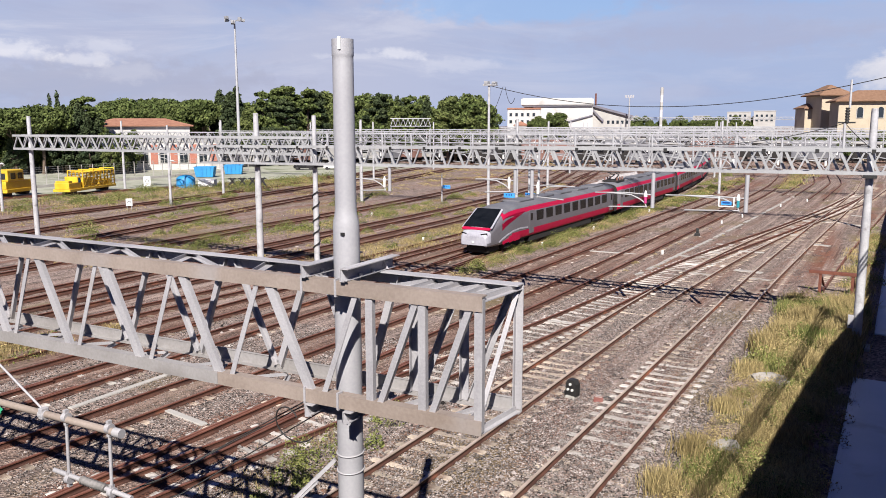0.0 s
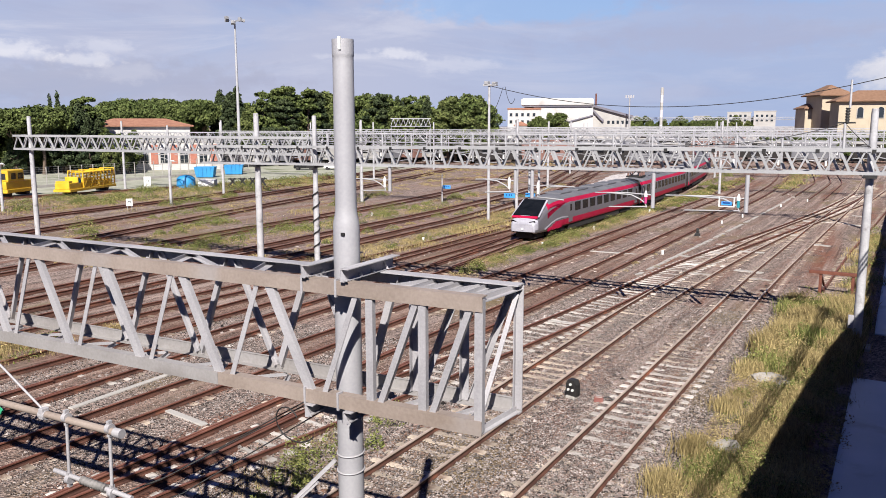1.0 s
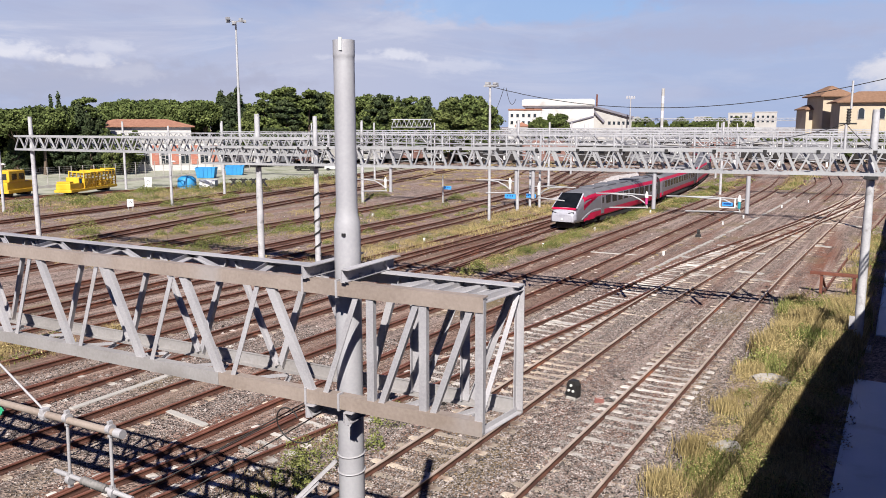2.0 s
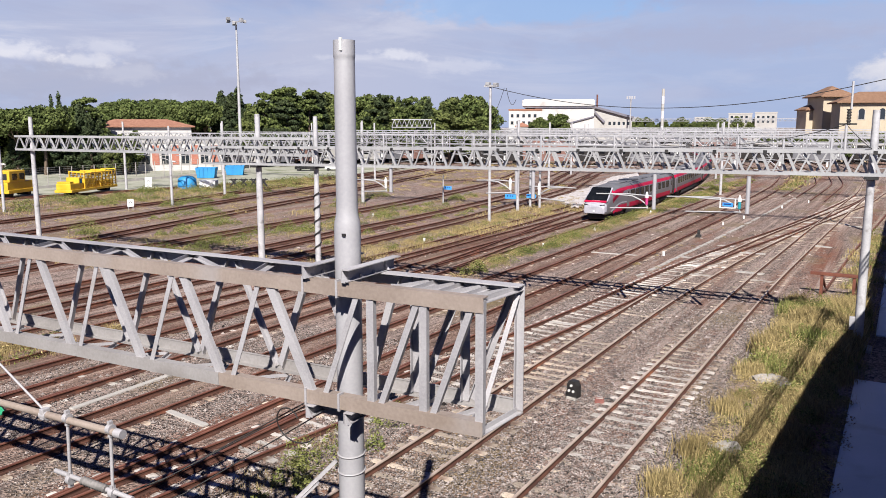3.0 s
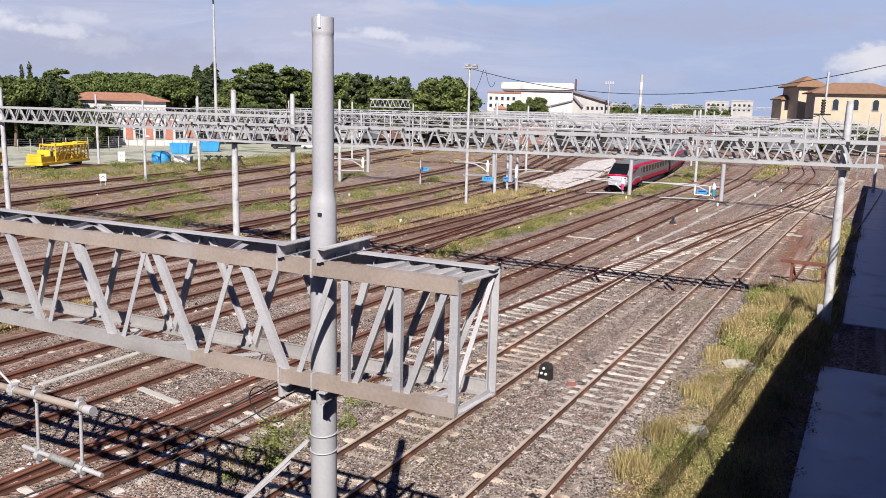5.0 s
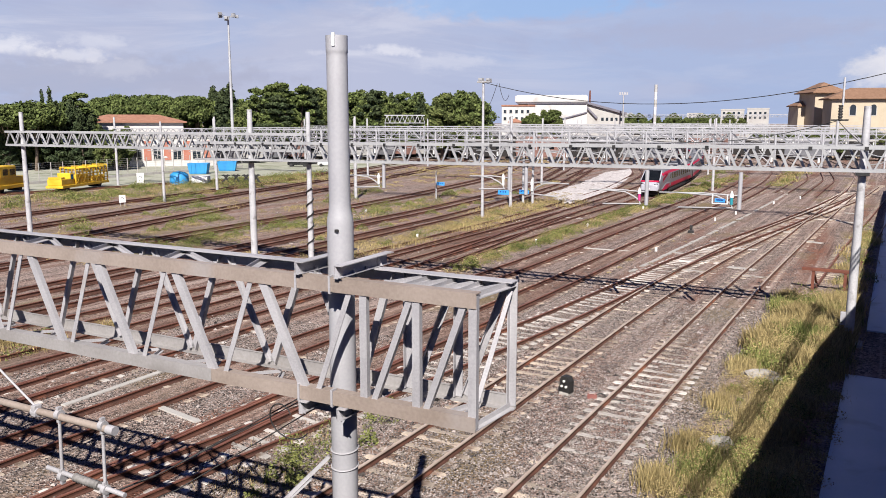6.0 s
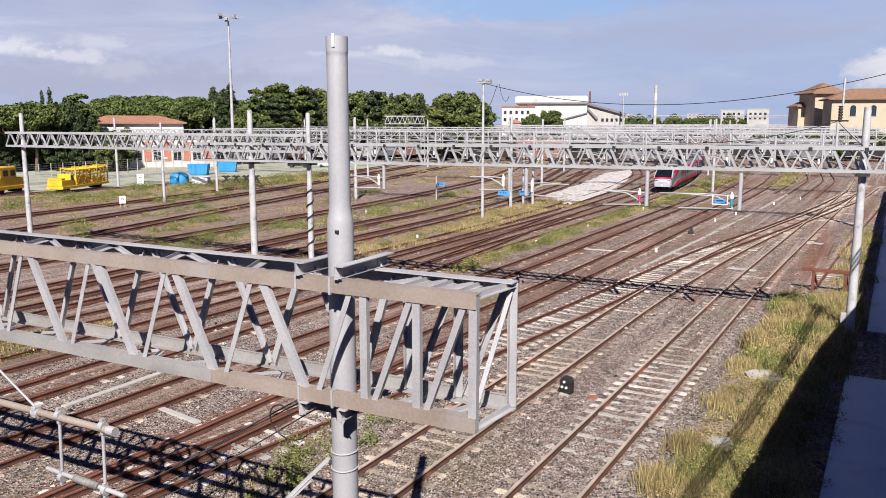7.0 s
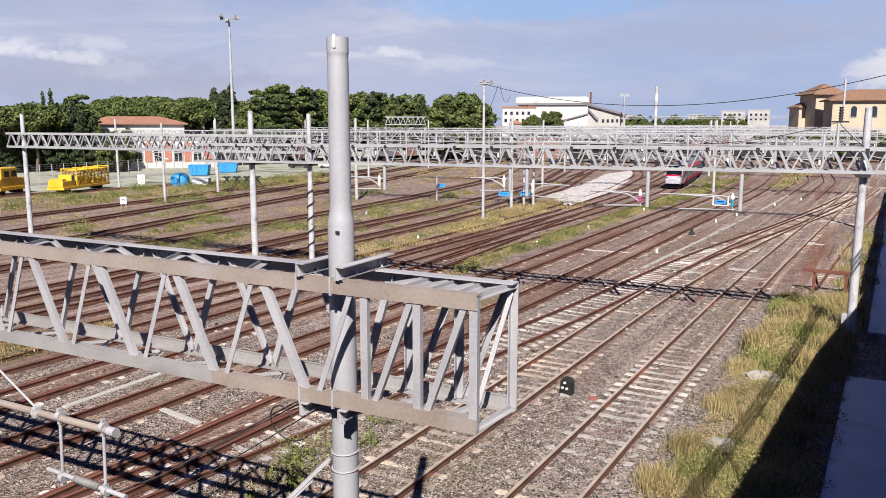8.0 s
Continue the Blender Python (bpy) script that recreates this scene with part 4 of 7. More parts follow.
def make_drop_post(x, y, z_top, length, side, reach, cap, sign=0):
    """A post hung from a beam with its tubular cantilever, insulator and, on some, a blue plate."""
    d = empty("drop_post", pose(x, y, z_top), "grey drop post with tubular catenary arm hung under a gantry", "catenary support", "drop posts under the gantry")
    bm = B()
    tube(bm, [(0, 0, 0), (0, 0, -length)], 0.085, 10)
    part("post", bm, POLE, d)
    s = side
    bm = B()
    z = -length + 0.55
    tube(bm, [(0, 0, z), (s * reach * 0.45, -0.05, z + 0.06), (s * reach, -0.1, z + 0.02)], 0.028, 8)
    part("upper_tube", bm, FARSTEEL, d)
    bm = B()
    tube(bm, [(s * 0.25, 0, -length + 0.02), (s * 0.32, 0, -length + 0.2), (s * 0.55, -0.05, z - 0.18), (s * 0.9, -0.08, z - 0.02), (s * reach * 0.8, -0.1, z + 0.04)], 0.03, 8)
    part("curved_arm", bm, FARSTEEL, d)
    bm = B()
    tube(bm, [(s * 0.25, 0, -length + 0.05), (s * reach * 0.75, -0.1, -length - 0.02)], 0.03, 8)
    part("lower_tube", bm, FARSTEEL, d)
    bm = B()
    tube(bm, [(s * 0.30, -0.02, z - 0.36), (s * 0.30, -0.02, z - 0.08)], 0.06, 10)
    part("insulator", bm, cap, d, "coloured insulator body")
    bm = B()
    tube(bm, [(s * 0.30, -0.02, z - 0.08), (s * 0.30, -0.02, z + 0.05), (s * 0.30, -0.02, z + 0.18)], 0.05, 10, radii=[0.08, 0.07, 0.025])
    part("insulator_cap", bm, CERAMIC, d, "white insulator cap")
    if sign:
        blue_plate(d, s * 0.72, -0.2, z - 0.2, 0.40)
        bm = B()
        for k in (-0.29, 0.29):
            bar(bm, (s * 0.72 + k, -0.2, z + 0.05), (s * 0.72 + k, -0.2, z - 0.34), 0.045, 0.045)
        bar(bm, (s * 0.72 - 0.29, -0.2, z - 0.33), (s * 0.72 + 0.29, -0.2, z - 0.33), 0.035, 0.035)
        part("plate_frame", bm, WHITE, d, "white frame round the blue plate")
    return d


def blue_plate(parent, x, y, z, w):
    bm = B()
    h = max(0.075, 0.19 * w)
    box(bm, x - w / 2, x + w / 2, y - 0.012, y + 0.012, z - h, z + h)
    p = part("plate", bm, SIGNBLUE, parent, "blue number plate")
    for k in (-0.25, 0.0, 0.22):
        bm = B()
        box(bm, x + k * w - 0.05, x + k * w + 0.05, y - 0.018, y - 0.0121, z - h * 0.1, z + h * 0.6)
        part("dark_bar", bm, SIGNDARK, p, "unreadable dark bar")
    return p


def make_mast(x, y, h, r, label="tall slim grey steel mast beside the tracks", arms=True):
    m = empty("line_mast", pose(x, y, 0), label, "mast", "line masts")
    part("pole", mast_mesh(h, r), MASTPAINT, m)
    if arms:
        bm = B()
        for dz, dx in ((5.6, -1.6), (4.9, -1.5)):
            tube(bm, [(0, 0, dz), (dx * 0.6, 0, dz + 0.25), (dx, 0, dz + 0.2)], 0.035, 6)
        tube(bm, [(-1.0, 0, 5.8), (-1.45, 0, 5.5), (-1.3, 0, 5.2), (-0.2, 0, 4.95), (1.0, 0, 4.75)], 0.03, 6)
        part("arm", bm, FARSTEEL, m)
        for dx, dz in ((-1.0, 5.75), (0.55, 4.84)):
            bm = B()
            tube(bm, [(dx - 0.22, 0, dz - 0.03), (dx, 0, dz), (dx + 0.22, 0, dz - 0.03)], 0.085, 8)
            part("insulator", bm, CERAMIC, m, "white insulator")
    return m


def make_feeder_post():
    """A thin rod with black insulators on the gantry's top chord, its jumper wires hanging down."""
    f = empty("feeder_post", pose(-2.05, gy(-2.05) - 0.3, 7.66), "thin pale feeder rod with black insulators on the gantry", "insulator post")
    bm = B()
    tube(bm, [(0, 0, 0), (0, 0, 1.0)], 0.05, 8)
    part("stem", bm, MASTPAINT, f)
    bm = B()
    tube(bm, [(0.12, 0, 1.55), (0.12, 0, 2.6)], 0.04, 8)
    part("rod", bm, MASTPAINT, f)
    bm = B()
    tube(bm, [(0.06, 0, 0.98 + 0.035 * i) for i in range(18)], 0.1, 10, radii=[0.085 if i % 3 else 0.05 for i in range(18)])
    part("insulator", bm, DARKMETAL, f, "black ribbed insulator")
    bm = B()
    bar(bm, (-0.25, 0, 1.02), (0.35, 0, 1.02), 0.06, 0.06)
    part("cross_arm", bm, DARKMETAL, f)
    for end, sag in (((-7.2, 0.5, 0.15), 0.35), ((0.9, 0.2, 0.1), 0.05)):
        bm = B()
        pts = []
        for i in range(13):
            t = i / 12
            p = Vector((0.0, 0, 1.0)).lerp(Vector(end), t)
            p.z -= sag * 4 * t * (1 - t)
            pts.append(p)
        tube(bm, pts, 0.014, 5)
        part("jumper_wire", bm, DARKMETAL, f, "dark hanging jumper wire")


def make_signal_bridge():
    """A short raised lattice platform standing over the far tracks."""
    g = empty("signal_bridge", pose(-91.3, 143.4, 0, 0, 0, 32), "short pale raised lattice signal bridge over the far tracks", "gantry")
    bm = B()
    lattice(bm, (-4.25, -0.5, 8.35), (4.25, -0.5, 8.35), 1.6, 0.9, 8, 0.10)
    part("beam", bm, FARLATTICE, g)
    for x in (-4.15, 4.15):
        bm = B()
        bar(bm, (x, 0, 0), (x, 0, 8.35), 0.24, 0.24)
        part("leg", bm, FARLATTICE, g)


# ---- the train ----
SILVER = surf("silver grey train paint", (0.115, 0.108, 0.120), (0.150, 0.142, 0.155), 0.6, 0.42, 0.1, 0.02, 8)
ROOFGREY = surf("roof grey", (0.095, 0.095, 0.105), (0.15, 0.15, 0.162), 0.6, 0.6, 0, 0.03, 8)
TRAINRED = surf("crimson train paint", (0.33, 0.003, 0.032), (0.39, 0.005, 0.045), 0.6, 0.55, 0, 0.0, 8, spec=0.25)
TRAINWHITE = surf("white nose paint", (0.27, 0.265, 0.30), (0.40, 0.395, 0.43), 1.2, 0.38, 0, 0.02, 8, stain=(0.16, 0.15, 0.17), stain_scale=1.6, stain_at=0.60)
UNDER = surf("sooty underframe", (0.007, 0.006, 0.006), (0.024, 0.020, 0.018), 1.2, 0.9, 0, 0.2, 12)
TRAINGLASS = surf("black train glass", (0.004, 0.005, 0.006), (0.010, 0.011, 0.013), 2.0, 0.22, 0, 0, 10, spec=0.25)
CAR = 26.6
SIZE, LIFT = 0.96, 0.338
STEP = CAR * SIZE


def section(hw, zb, zt, k):
    """Half outline of a car body from the skirt to the crown, (x, z) with band edges at fixed fractions."""
    fr = [(0.86, 0.0), (0.96, 0.05), (0.985, 0.10), (1.0, 0.25), (1.0, 0.40), (0.995, 0.48), (0.991, 0.535), (0.987, 0.59), (0.982, 0.645), (0.975, 0.70), (0.955, 0.735), (0.89, 0.86), (0.78, 0.92), (0.58, 0.96), (0.30, 0.99), (0.0, 1.0)]
    return [(hw * a, zb + (zt - zb) * b) for a, b in fr]


NOSE = [(0.0, 0.90, 0.34, 0.95), (0.12, 1.02, 0.24, 1.20), (0.5, 1.12, 0.20, 1.46), (1.1, 1.19, 0.20, 1.85), (1.8, 1.25, 0.20, 2.28), (2.4, 1.29, 0.20, 2.60), (3.1, 1.33, 0.20, 2.74), (4.0, 1.36, 0.20, 2.82), (6.5, 1.38, 0.20, 2.86)]


def on_side(y, zf):
    """Half width and height of the nose car's side at a length and a fraction of its height."""
    for a, b in zip(NOSE, NOSE[1:]):
        if y <= b[0]:
            f = (y - a[0]) / (b[0] - a[0])
            hw, zb, zt = (a[q] + (b[q] - a[q]) * f for q in (1, 2, 3))
            break
    else:
        hw, zb, zt = NOSE[-1][1:]
    h = section(1, 0, 1, 0)
    for (x0, z0), (x1, z1) in zip(h, h[1:]):
        if zf <= z1:
            return hw * (x0 + (x1 - x0) * (zf - z0) / (z1 - z0)), zb + (zt - zb) * zf
    return 0, zt


def train_body(nose):
    bm = B()
    if nose:
        st = list(NOSE)
        st += [(y, 1.38, 0.20, 2.86) for y in (9, 12, 15, 18, 21, 24, CAR - 0.4)]
    else:
        st = [(y, 1.38, 0.20, 2.86) for y in (0.35, 3, 6, 9, 12, 15, 18, 21, 24, CAR - 0.4)]
    fine = []
    for a, b in zip(st, st[1:]):
        steps = max(1, int((b[0] - a[0]) / 0.2)) if nose and a[0] < 6 else 1
        fine += [tuple(p + (q - p) * k / steps for p, q in zip(a, b)) for k in range(steps)]
    st = fine + [st[-1]]
    rings = []
    for y, hw, zb, zt in st:
        h = section(hw, zb, zt, 0)
        o = [(x, z) for x, z in h] + [(-x, z) for x, z in h[-2::-1]]
        rings.append([bm.verts.new((x, y, z)) for x, z in o])
    n = len(rings[0])
    heights = [z for x, z in section(1, 0, 1, 0)]
    for i in range(len(rings) - 1):
        y = (st[i][0] + st[i + 1][0]) / 2
        for k in range(n - 1):
            f = bm.faces.new((rings[i][k], rings[i][k + 1], rings[i + 1][k + 1], rings[i + 1][k]))
            b = min(k, n - 2 - k)
            zf = (heights[b] + heights[b + 1]) / 2
            mat = 0
            if zf < 0.05:
                mat = 4
            elif zf < 0.25:
                mat = 1
            elif zf > 0.86:
                mat = 3
            elif zf > 0.735:
                mat = 1
            if nose:
                if zf < 0.25 and y < 3.4:
                    mat = 2 if zf < 0.05 or y < 0.6 else 0
                if y < 0.6 or (0.55 < zf < 0.93 and y < 1.2 + (zf - 0.6)):
                    mat = 2
            if nose and y < 2.6 and zf > 0.05:
                f.normal_update()
                ahead = abs(f.normal.y) > 0.42 or (y < 0.5 and zf > 0.25)
                mat = 3 if zf > 0.86 and y > 2.3 else 2 if ahead else 1 if zf > 0.735 and y > 2.0 else 0
            f.material_index = mat
            f.smooth = True
    for r in (rings[0][::-1], rings[-1]):
        f = bm.faces.new(r)
        f.material_index = 2 if nose else 4
    f = bm.faces.new([r[0] for r in rings] + [r[-1] for r in rings[::-1]])
    f.material_index = 4
    return bm


def train_car(nose, label):
    c = empty("train_car", I, label, "train", "cars of the train")
    part("body", train_body(nose), [SILVER, TRAINRED, TRAINWHITE, ROOFGREY, UNDER], c)
    bm = B()
    box(bm, 1.320, 1.384, 0, 1.30, 1.33, 2.09, bevel=0.03)
    wm = finish(bm, "window", TRAINGLASS)
    y = 7.6 if nose else 3.0
    while y < CAR - 3:
        for s in (1, -1):
            share("window", wm, c, Matrix.Translation((0, y, 0)) if s > 0 else Matrix.Translation((0, y + 1.25, 0)) @ Matrix.Rotation(math.pi, 4, "Z"))
        y += 1.86
    for yd in ((6.2, CAR - 1.9) if nose else (1.4, CAR - 1.9)):
        bm = B()
        box(bm, 1.33, 1.392, yd, yd + 0.85, 0.5, 2.2, bevel=0.02)
        box(bm, 1.36, 1.396, yd + 0.2, yd + 0.65, 1.42, 2.0, mat=1, bevel=0.02)
        part("door", bm, [SILVER, TRAINGLASS], c, "grey side door with a window")
    if nose:
        bm = B()                                           # windscreen, following the slope
        q = [(-1.06, 0.60, 1.53), (1.06, 0.60, 1.53), (0.92, 2.40, 2.60), (-0.92, 2.40, 2.60)]
        nrm = Vector((0, -0.57, 0.82)) * 0.04
        vs = [bm.verts.new(Vector(p) + nrm) for p in q] + [bm.verts.new(Vector(p) - nrm) for p in q]
        for f in ((0, 1, 2, 3), (7, 6, 5, 4), (0, 4, 5, 1), (1, 5, 6, 2), (2, 6, 7, 3), (3, 7, 4, 0)):
            bm.faces.new([vs[i] for i in f])
        part("windscreen", bm, TRAINGLASS, c, "raked dark windscreen")
        bm = B()
        bar(bm, (-1.06, 0.43, 1.42), (1.06, 0.43, 1.42), 0.22, 0.07, up=(0, -0.62, 0.74))
        part("red_band", bm, TRAINRED, c, "crimson band under the windscreen")
        for s in (-1, 1):
            bm = B()
            bar(bm, (s * 1.11, 0.50, 1.47), (s * 0.99, 2.44, 2.60), 0.13, 0.05, up=(s * 0.25, -0.55, 0.80))
            part("windscreen_pillar", bm, TRAINWHITE, c, "pale pillar beside the windscreen")
            bm = B()
            bar(bm, (s * 0.55, 0.10, 1.03), (s * 0.98, 0.20, 1.10), 0.06, 0.20, up=(0, -0.6, 0.8))
            part("headlight", bm, TRAINGLASS, c, "dark lamp cluster")
            bm = B()
            pr = [(1.235, 1.5, 0.42), (1.31, 2.6, 0.80), (1.35, 3.6, 1.0), (1.372, 4.6, 1.06), (1.382, 6.0, 1.0)]
            for (x0, y0, z0), (x1, y1, z1) in zip(pr, pr[1:]):
                bar(bm, (s * x0, y0, z0), (s * x1, y1, z1), 0.03, 0.11)
            part("white_stripe", bm, TRAINWHITE, c, "curved white stripe")
            bm = B()
            pr = [(1.27, 2.0, 0.34), (1.32, 2.9, 0.62), (1.35, 3.7, 0.80), (1.36, 4.6, 0.88)]
            for (x0, y0, z0), (x1, y1, z1) in zip(pr, pr[1:]):
                bar(bm, (s * x0, y0, (z0 + 0.28) / 2), (s * x1, y1, (z1 + 0.28) / 2), 0.03, max(0.05, (z0 + z1) / 2 - 0.26))
            part("red_skirt", bm, TRAINRED, c, "crimson swoosh on the skirt")
            bm = B()
            old = None
            for q in range(25):
                y = 1.95 + 0.15 * q
                low, top = min(0.745, 0.45 + 0.295 * (q / 24) ** 0.9), min(0.76, 0.66 + 0.10 * min(1, q / 2))
                row = []
                for f in (low, (low + top) / 2, top):
                    x, z = on_side(y, f)
                    row.append(bm.verts.new((s * (x + 0.008), y, z)))
                if old:
                    for e in (0, 1):
                        bm.faces.new((old[e], row[e], row[e + 1], old[e + 1]))
                old = row
            bmesh.ops.solidify(bm, geom=bm.faces[:], thickness=0.012)
            part("red_wedge", bm, TRAINRED, c, "crimson wedge sweeping back from the cab")
        bm = B()
        box(bm, -0.85, 0.85, 0.55, 2.4, -0.26, 0.34, bevel=0.2)
        part("snow_guard", bm, UNDER, c, "black guard under the nose")
        bm = B()
        tube(bm, [(0, -0.05, 0.55), (0, 0.05, 0.55)], 0.09, 12)
        part("lamp", bm, CERAMIC, c, "small white nose lamp")
    for yb in (4.2, CAR - 4.2):
        bm = B()
        box(bm, -1.15, 1.15, yb - 1.7, yb + 1.7, -0.12, 0.42, bevel=0.05)
        bg = part("bogie", bm, UNDER, c, "dark bogie")
        for dy in (-1.25, 1.25):
            for s in (-1, 1):
                bm = B()
                tube(bm, [(s * 0.715, yb + dy, 0.09), (s * 0.845, yb + dy, 0.09)], 0.44, 18)
                part("wheel", bm, UNDER, bg)
    bm = B()
    box(bm, -1.25, 1.25, 6.6, CAR - 6.6, -0.16, 0.36, bevel=0.04)
    part("underframe", bm, UNDER, c, "dark equipment boxes")
    for k in range(5):
        bm = B()
        box(bm, -0.7, 0.7, 6 + k * 4, 8.6 + k * 4, 2.80, 2.91 + 0.02 * (k % 2), bevel=0.03)
        part("roof_unit", bm, ROOFGREY, c)
    # bring the car to its size and lift the body over its wheels
    size = Matrix.Translation((0, 0, LIFT)) @ Matrix.Scale(SIZE, 4)
    seen = set()
    for ob in c.children_recursive:
        if ob.data.name not in seen:
            seen.add(ob.data.name)
            ob.data.transform(size)
        ob.location = ob.location * SIZE
    return c


def place_on_track(y):
    x0, x1 = train_x(y + 1), train_x(y + STEP - 1)
    return pose(train_x(y), y, RAIL, 0, 0, math.degrees(-math.atan((x1 - x0) / (STEP - 2))))


CARS = []


def make_train():
    first = train_car(True, "silver and crimson express train end car with a sloping white nose")
    mid = train_car(False, "silver and crimson express train coach with dark windows")
    CARS.append(first)
    CARS.append(mid)
    for k in range(3):
        CARS.append(copy_thing(mid, I))
    top = LIFT + 2.86 * SIZE
    bm = B()
    box(bm, -0.75, 0.75, 2.2, 4.6, top - 0.02, top + 0.14, bevel=0.03)
    base = part("pantograph_base", bm, UNDER, mid, "dark pantograph frame on the roof")
    bm = B()
    for s in (-0.35, 0.35):
        bar(bm, (s, 2.4, top + 0.15), (s * 0.6, 4.4, top + 0.55), 0.07, 0.07)
        bar(bm, (s * 0.6, 4.4, top + 0.55), (s, 2.7, top + 0.85), 0.06, 0.06)
    bar(bm, (-0.8, 2.7, top + 0.88), (0.8, 2.7, top + 0.88), 0.10, 0.06)
    part("pantograph_arm", bm, DARKMETAL, base, "folded pantograph arm")
    for y in (2.5, 3.4, 4.3):
        for s in (-0.6, 0.6):
            bm = B()
            tube(bm, [(s, y, top + 0.1), (s, y, top + 0.42)], 0.09, 8)
            part("insulator", bm, WAGON, base, "brown roof insulator")


# ---- plants ----
def leaf_cloud(blobs, n, size, seed, hollow=0.55):
    """Small leaf clumps over the outer part of ellipsoids (centre, radii)."""
    r = random.Random(seed)
    verts, faces = [], []
    vol = [b[1][0] * b[1][1] * b[1][2] for b in blobs]
    for (c, rad), w in zip(blobs, vol):
        for i in range(int(n * w / sum(vol))):
            d = Vector((r.gauss(0, 1), r.gauss(0, 1), r.gauss(0, 1))).normalized()
            k = hollow + (1 - hollow) * r.random() ** 0.6
            k *= 0.86 + 0.28 * noise.noise(d * 2.3 + Vector(c))
            p = Vector((c[0] + d.x * rad[0] * k, c[1] + d.y * rad[1] * k, c[2] + d.z * rad[2] * k))
            a = Vector((r.gauss(0, 1), r.gauss(0, 1), r.gauss(0, 1))).normalized()
            a = (a + d * 0.4).normalized()
            u = a.orthogonal().normalized()
            v = a.cross(u)
            s = size * r.uniform(0.5, 1.3)
            n0 = len(verts)
            verts += [tuple(p + u * s), tuple(p + v * s * 0.7), tuple(p - u * s), tuple(p - v * s * 0.7)]
            faces.append((n0, n0 + 1, n0 + 2, n0 + 3))
    return verts, faces


def tree_kind(kind, seed):
    r = random.Random(seed)
    blobs, trunk = [], []
    if kind == "umbrella":
        h = 12
        for k in range(26):                                   # flat domed crown of many small pads
            a, q = k * 2.4, (k / 26) ** 0.5
            blobs.append(((math.cos(a) * q * 4.6, math.sin(a) * q * 4.6, h - 1.1 - 2.4 * q * q + r.uniform(-0.5, 0.3)), (r.uniform(1.3, 1.9), r.uniform(1.3, 1.9), r.uniform(1.0, 1.5))))
        mat, n = LEAF, 12000
    elif kind == "conifer":
        h = 15
        for k in range(34):                                   # whorls of drooping boughs round the stem
            f = k / 34
            a, q = k * 2.4, (1 - f) ** 0.8 * r.uniform(0.45, 1.0)
            blobs.append(((math.cos(a) * q * 3.1, math.sin(a) * q * 3.1, 2.2 + f * 12.4), (0.5 + 0.9 * (1 - f), 0.5 + 0.9 * (1 - f), 0.85)))
        mat, n = LEAF3, 8000
    elif kind == "pine":
        h = 15
        for k in range(30):                                   # ragged tiers of needle pads with gaps between
            f = (k + 0.5) / 30
            a, q = k * 2.4 + r.uniform(-0.4, 0.4), (1.0 - 0.62 * f) * r.uniform(0.35, 1.0)
            blobs.append(((math.cos(a) * q * 4.2, math.sin(a) * q * 4.2, 4.0 + round(f * 7) * 1.45 + r.uniform(-0.3, 0.3)), (r.uniform(0.9, 1.7), r.uniform(0.9, 1.7), r.uniform(0.4, 0.75))))
        blobs.append(((0.2, 0.1, 14.4), (0.6, 0.6, 0.9)))
        mat, n = (LEAF if seed % 2 else LEAF3), 8500
    elif kind == "cypress":
        h = 11
        blobs = [((0, 0, 1.5 + k * 1.5), (1.0 - 0.1 * k, 1.0 - 0.1 * k, 1.4)) for k in range(7)]
        mat, n = LEAF3, 2600
    else:
        h = 13
        for k in range(30):
            a, f = k * 2.4 + r.uniform(-0.5, 0.5), (k + 0.5) / 30
            q = math.sin(math.pi * (0.16 + 0.80 * f)) * r.uniform(0.55, 1.0)
            blobs.append(((math.cos(a) * q * 4.1, math.sin(a) * q * 4.1, 2.8 + f * 9.2 + r.uniform(-0.5, 0.5)), (r.uniform(1.1, 2.0), r.uniform(1.1, 2.0), r.uniform(0.9, 1.5))))
        mat, n = (LEAF2 if seed % 2 else LEAF), 11000
    t = empty("tree", I, {"umbrella": "broad umbrella pine with a flat dense green crown", "conifer": "dark tapering conifer tree", "pine": "tall pine with ragged tiers of dark needles", "cypress": "slim dark upright cypress tree", "broad": "leafy green tree with an uneven rounded crown"}[kind], "tree", "trees behind the yard")
    bm = B()
    zs = [0, h * 0.25, h * 0.55, h * 0.85]
    tube(bm, [(0, 0, 0), (0.15, 0.1, zs[1]), (0.0, 0.2, zs[2]), (0.1, 0.1, zs[3])], 0.3, 8, radii=[0.42, 0.3, 0.22, 0.08])
    for k in range(6):
        a = k * 2.4
        z = h * (0.35 + 0.07 * k)
        e = blobs[(k * 5) % len(blobs)][0]
        tube(bm, [(0.05, 0.15, z * 0.9), (e[0] * 0.6, e[1] * 0.6, (z + e[2]) / 2), e], 0.1, 5, radii=[0.14, 0.09, 0.04])
    part("trunk", bm, BARK, t)
    verts, faces = leaf_cloud(blobs, n, 0.27 if kind != "cypress" else 0.2, seed, 0.35)
    me = bpy.data.meshes.new("crown")
    me.from_pydata(verts, [], faces)
    me.materials.append(mat)
    ob = new("crown", me)
    ob.parent = t
    return t


def far_point(bearing, dist):
    """A place on the ground at an angle left of the tracks, in degrees, and a distance."""
    a = radians(bearing)
    return -dist * math.sin(a), dist * math.cos(a)


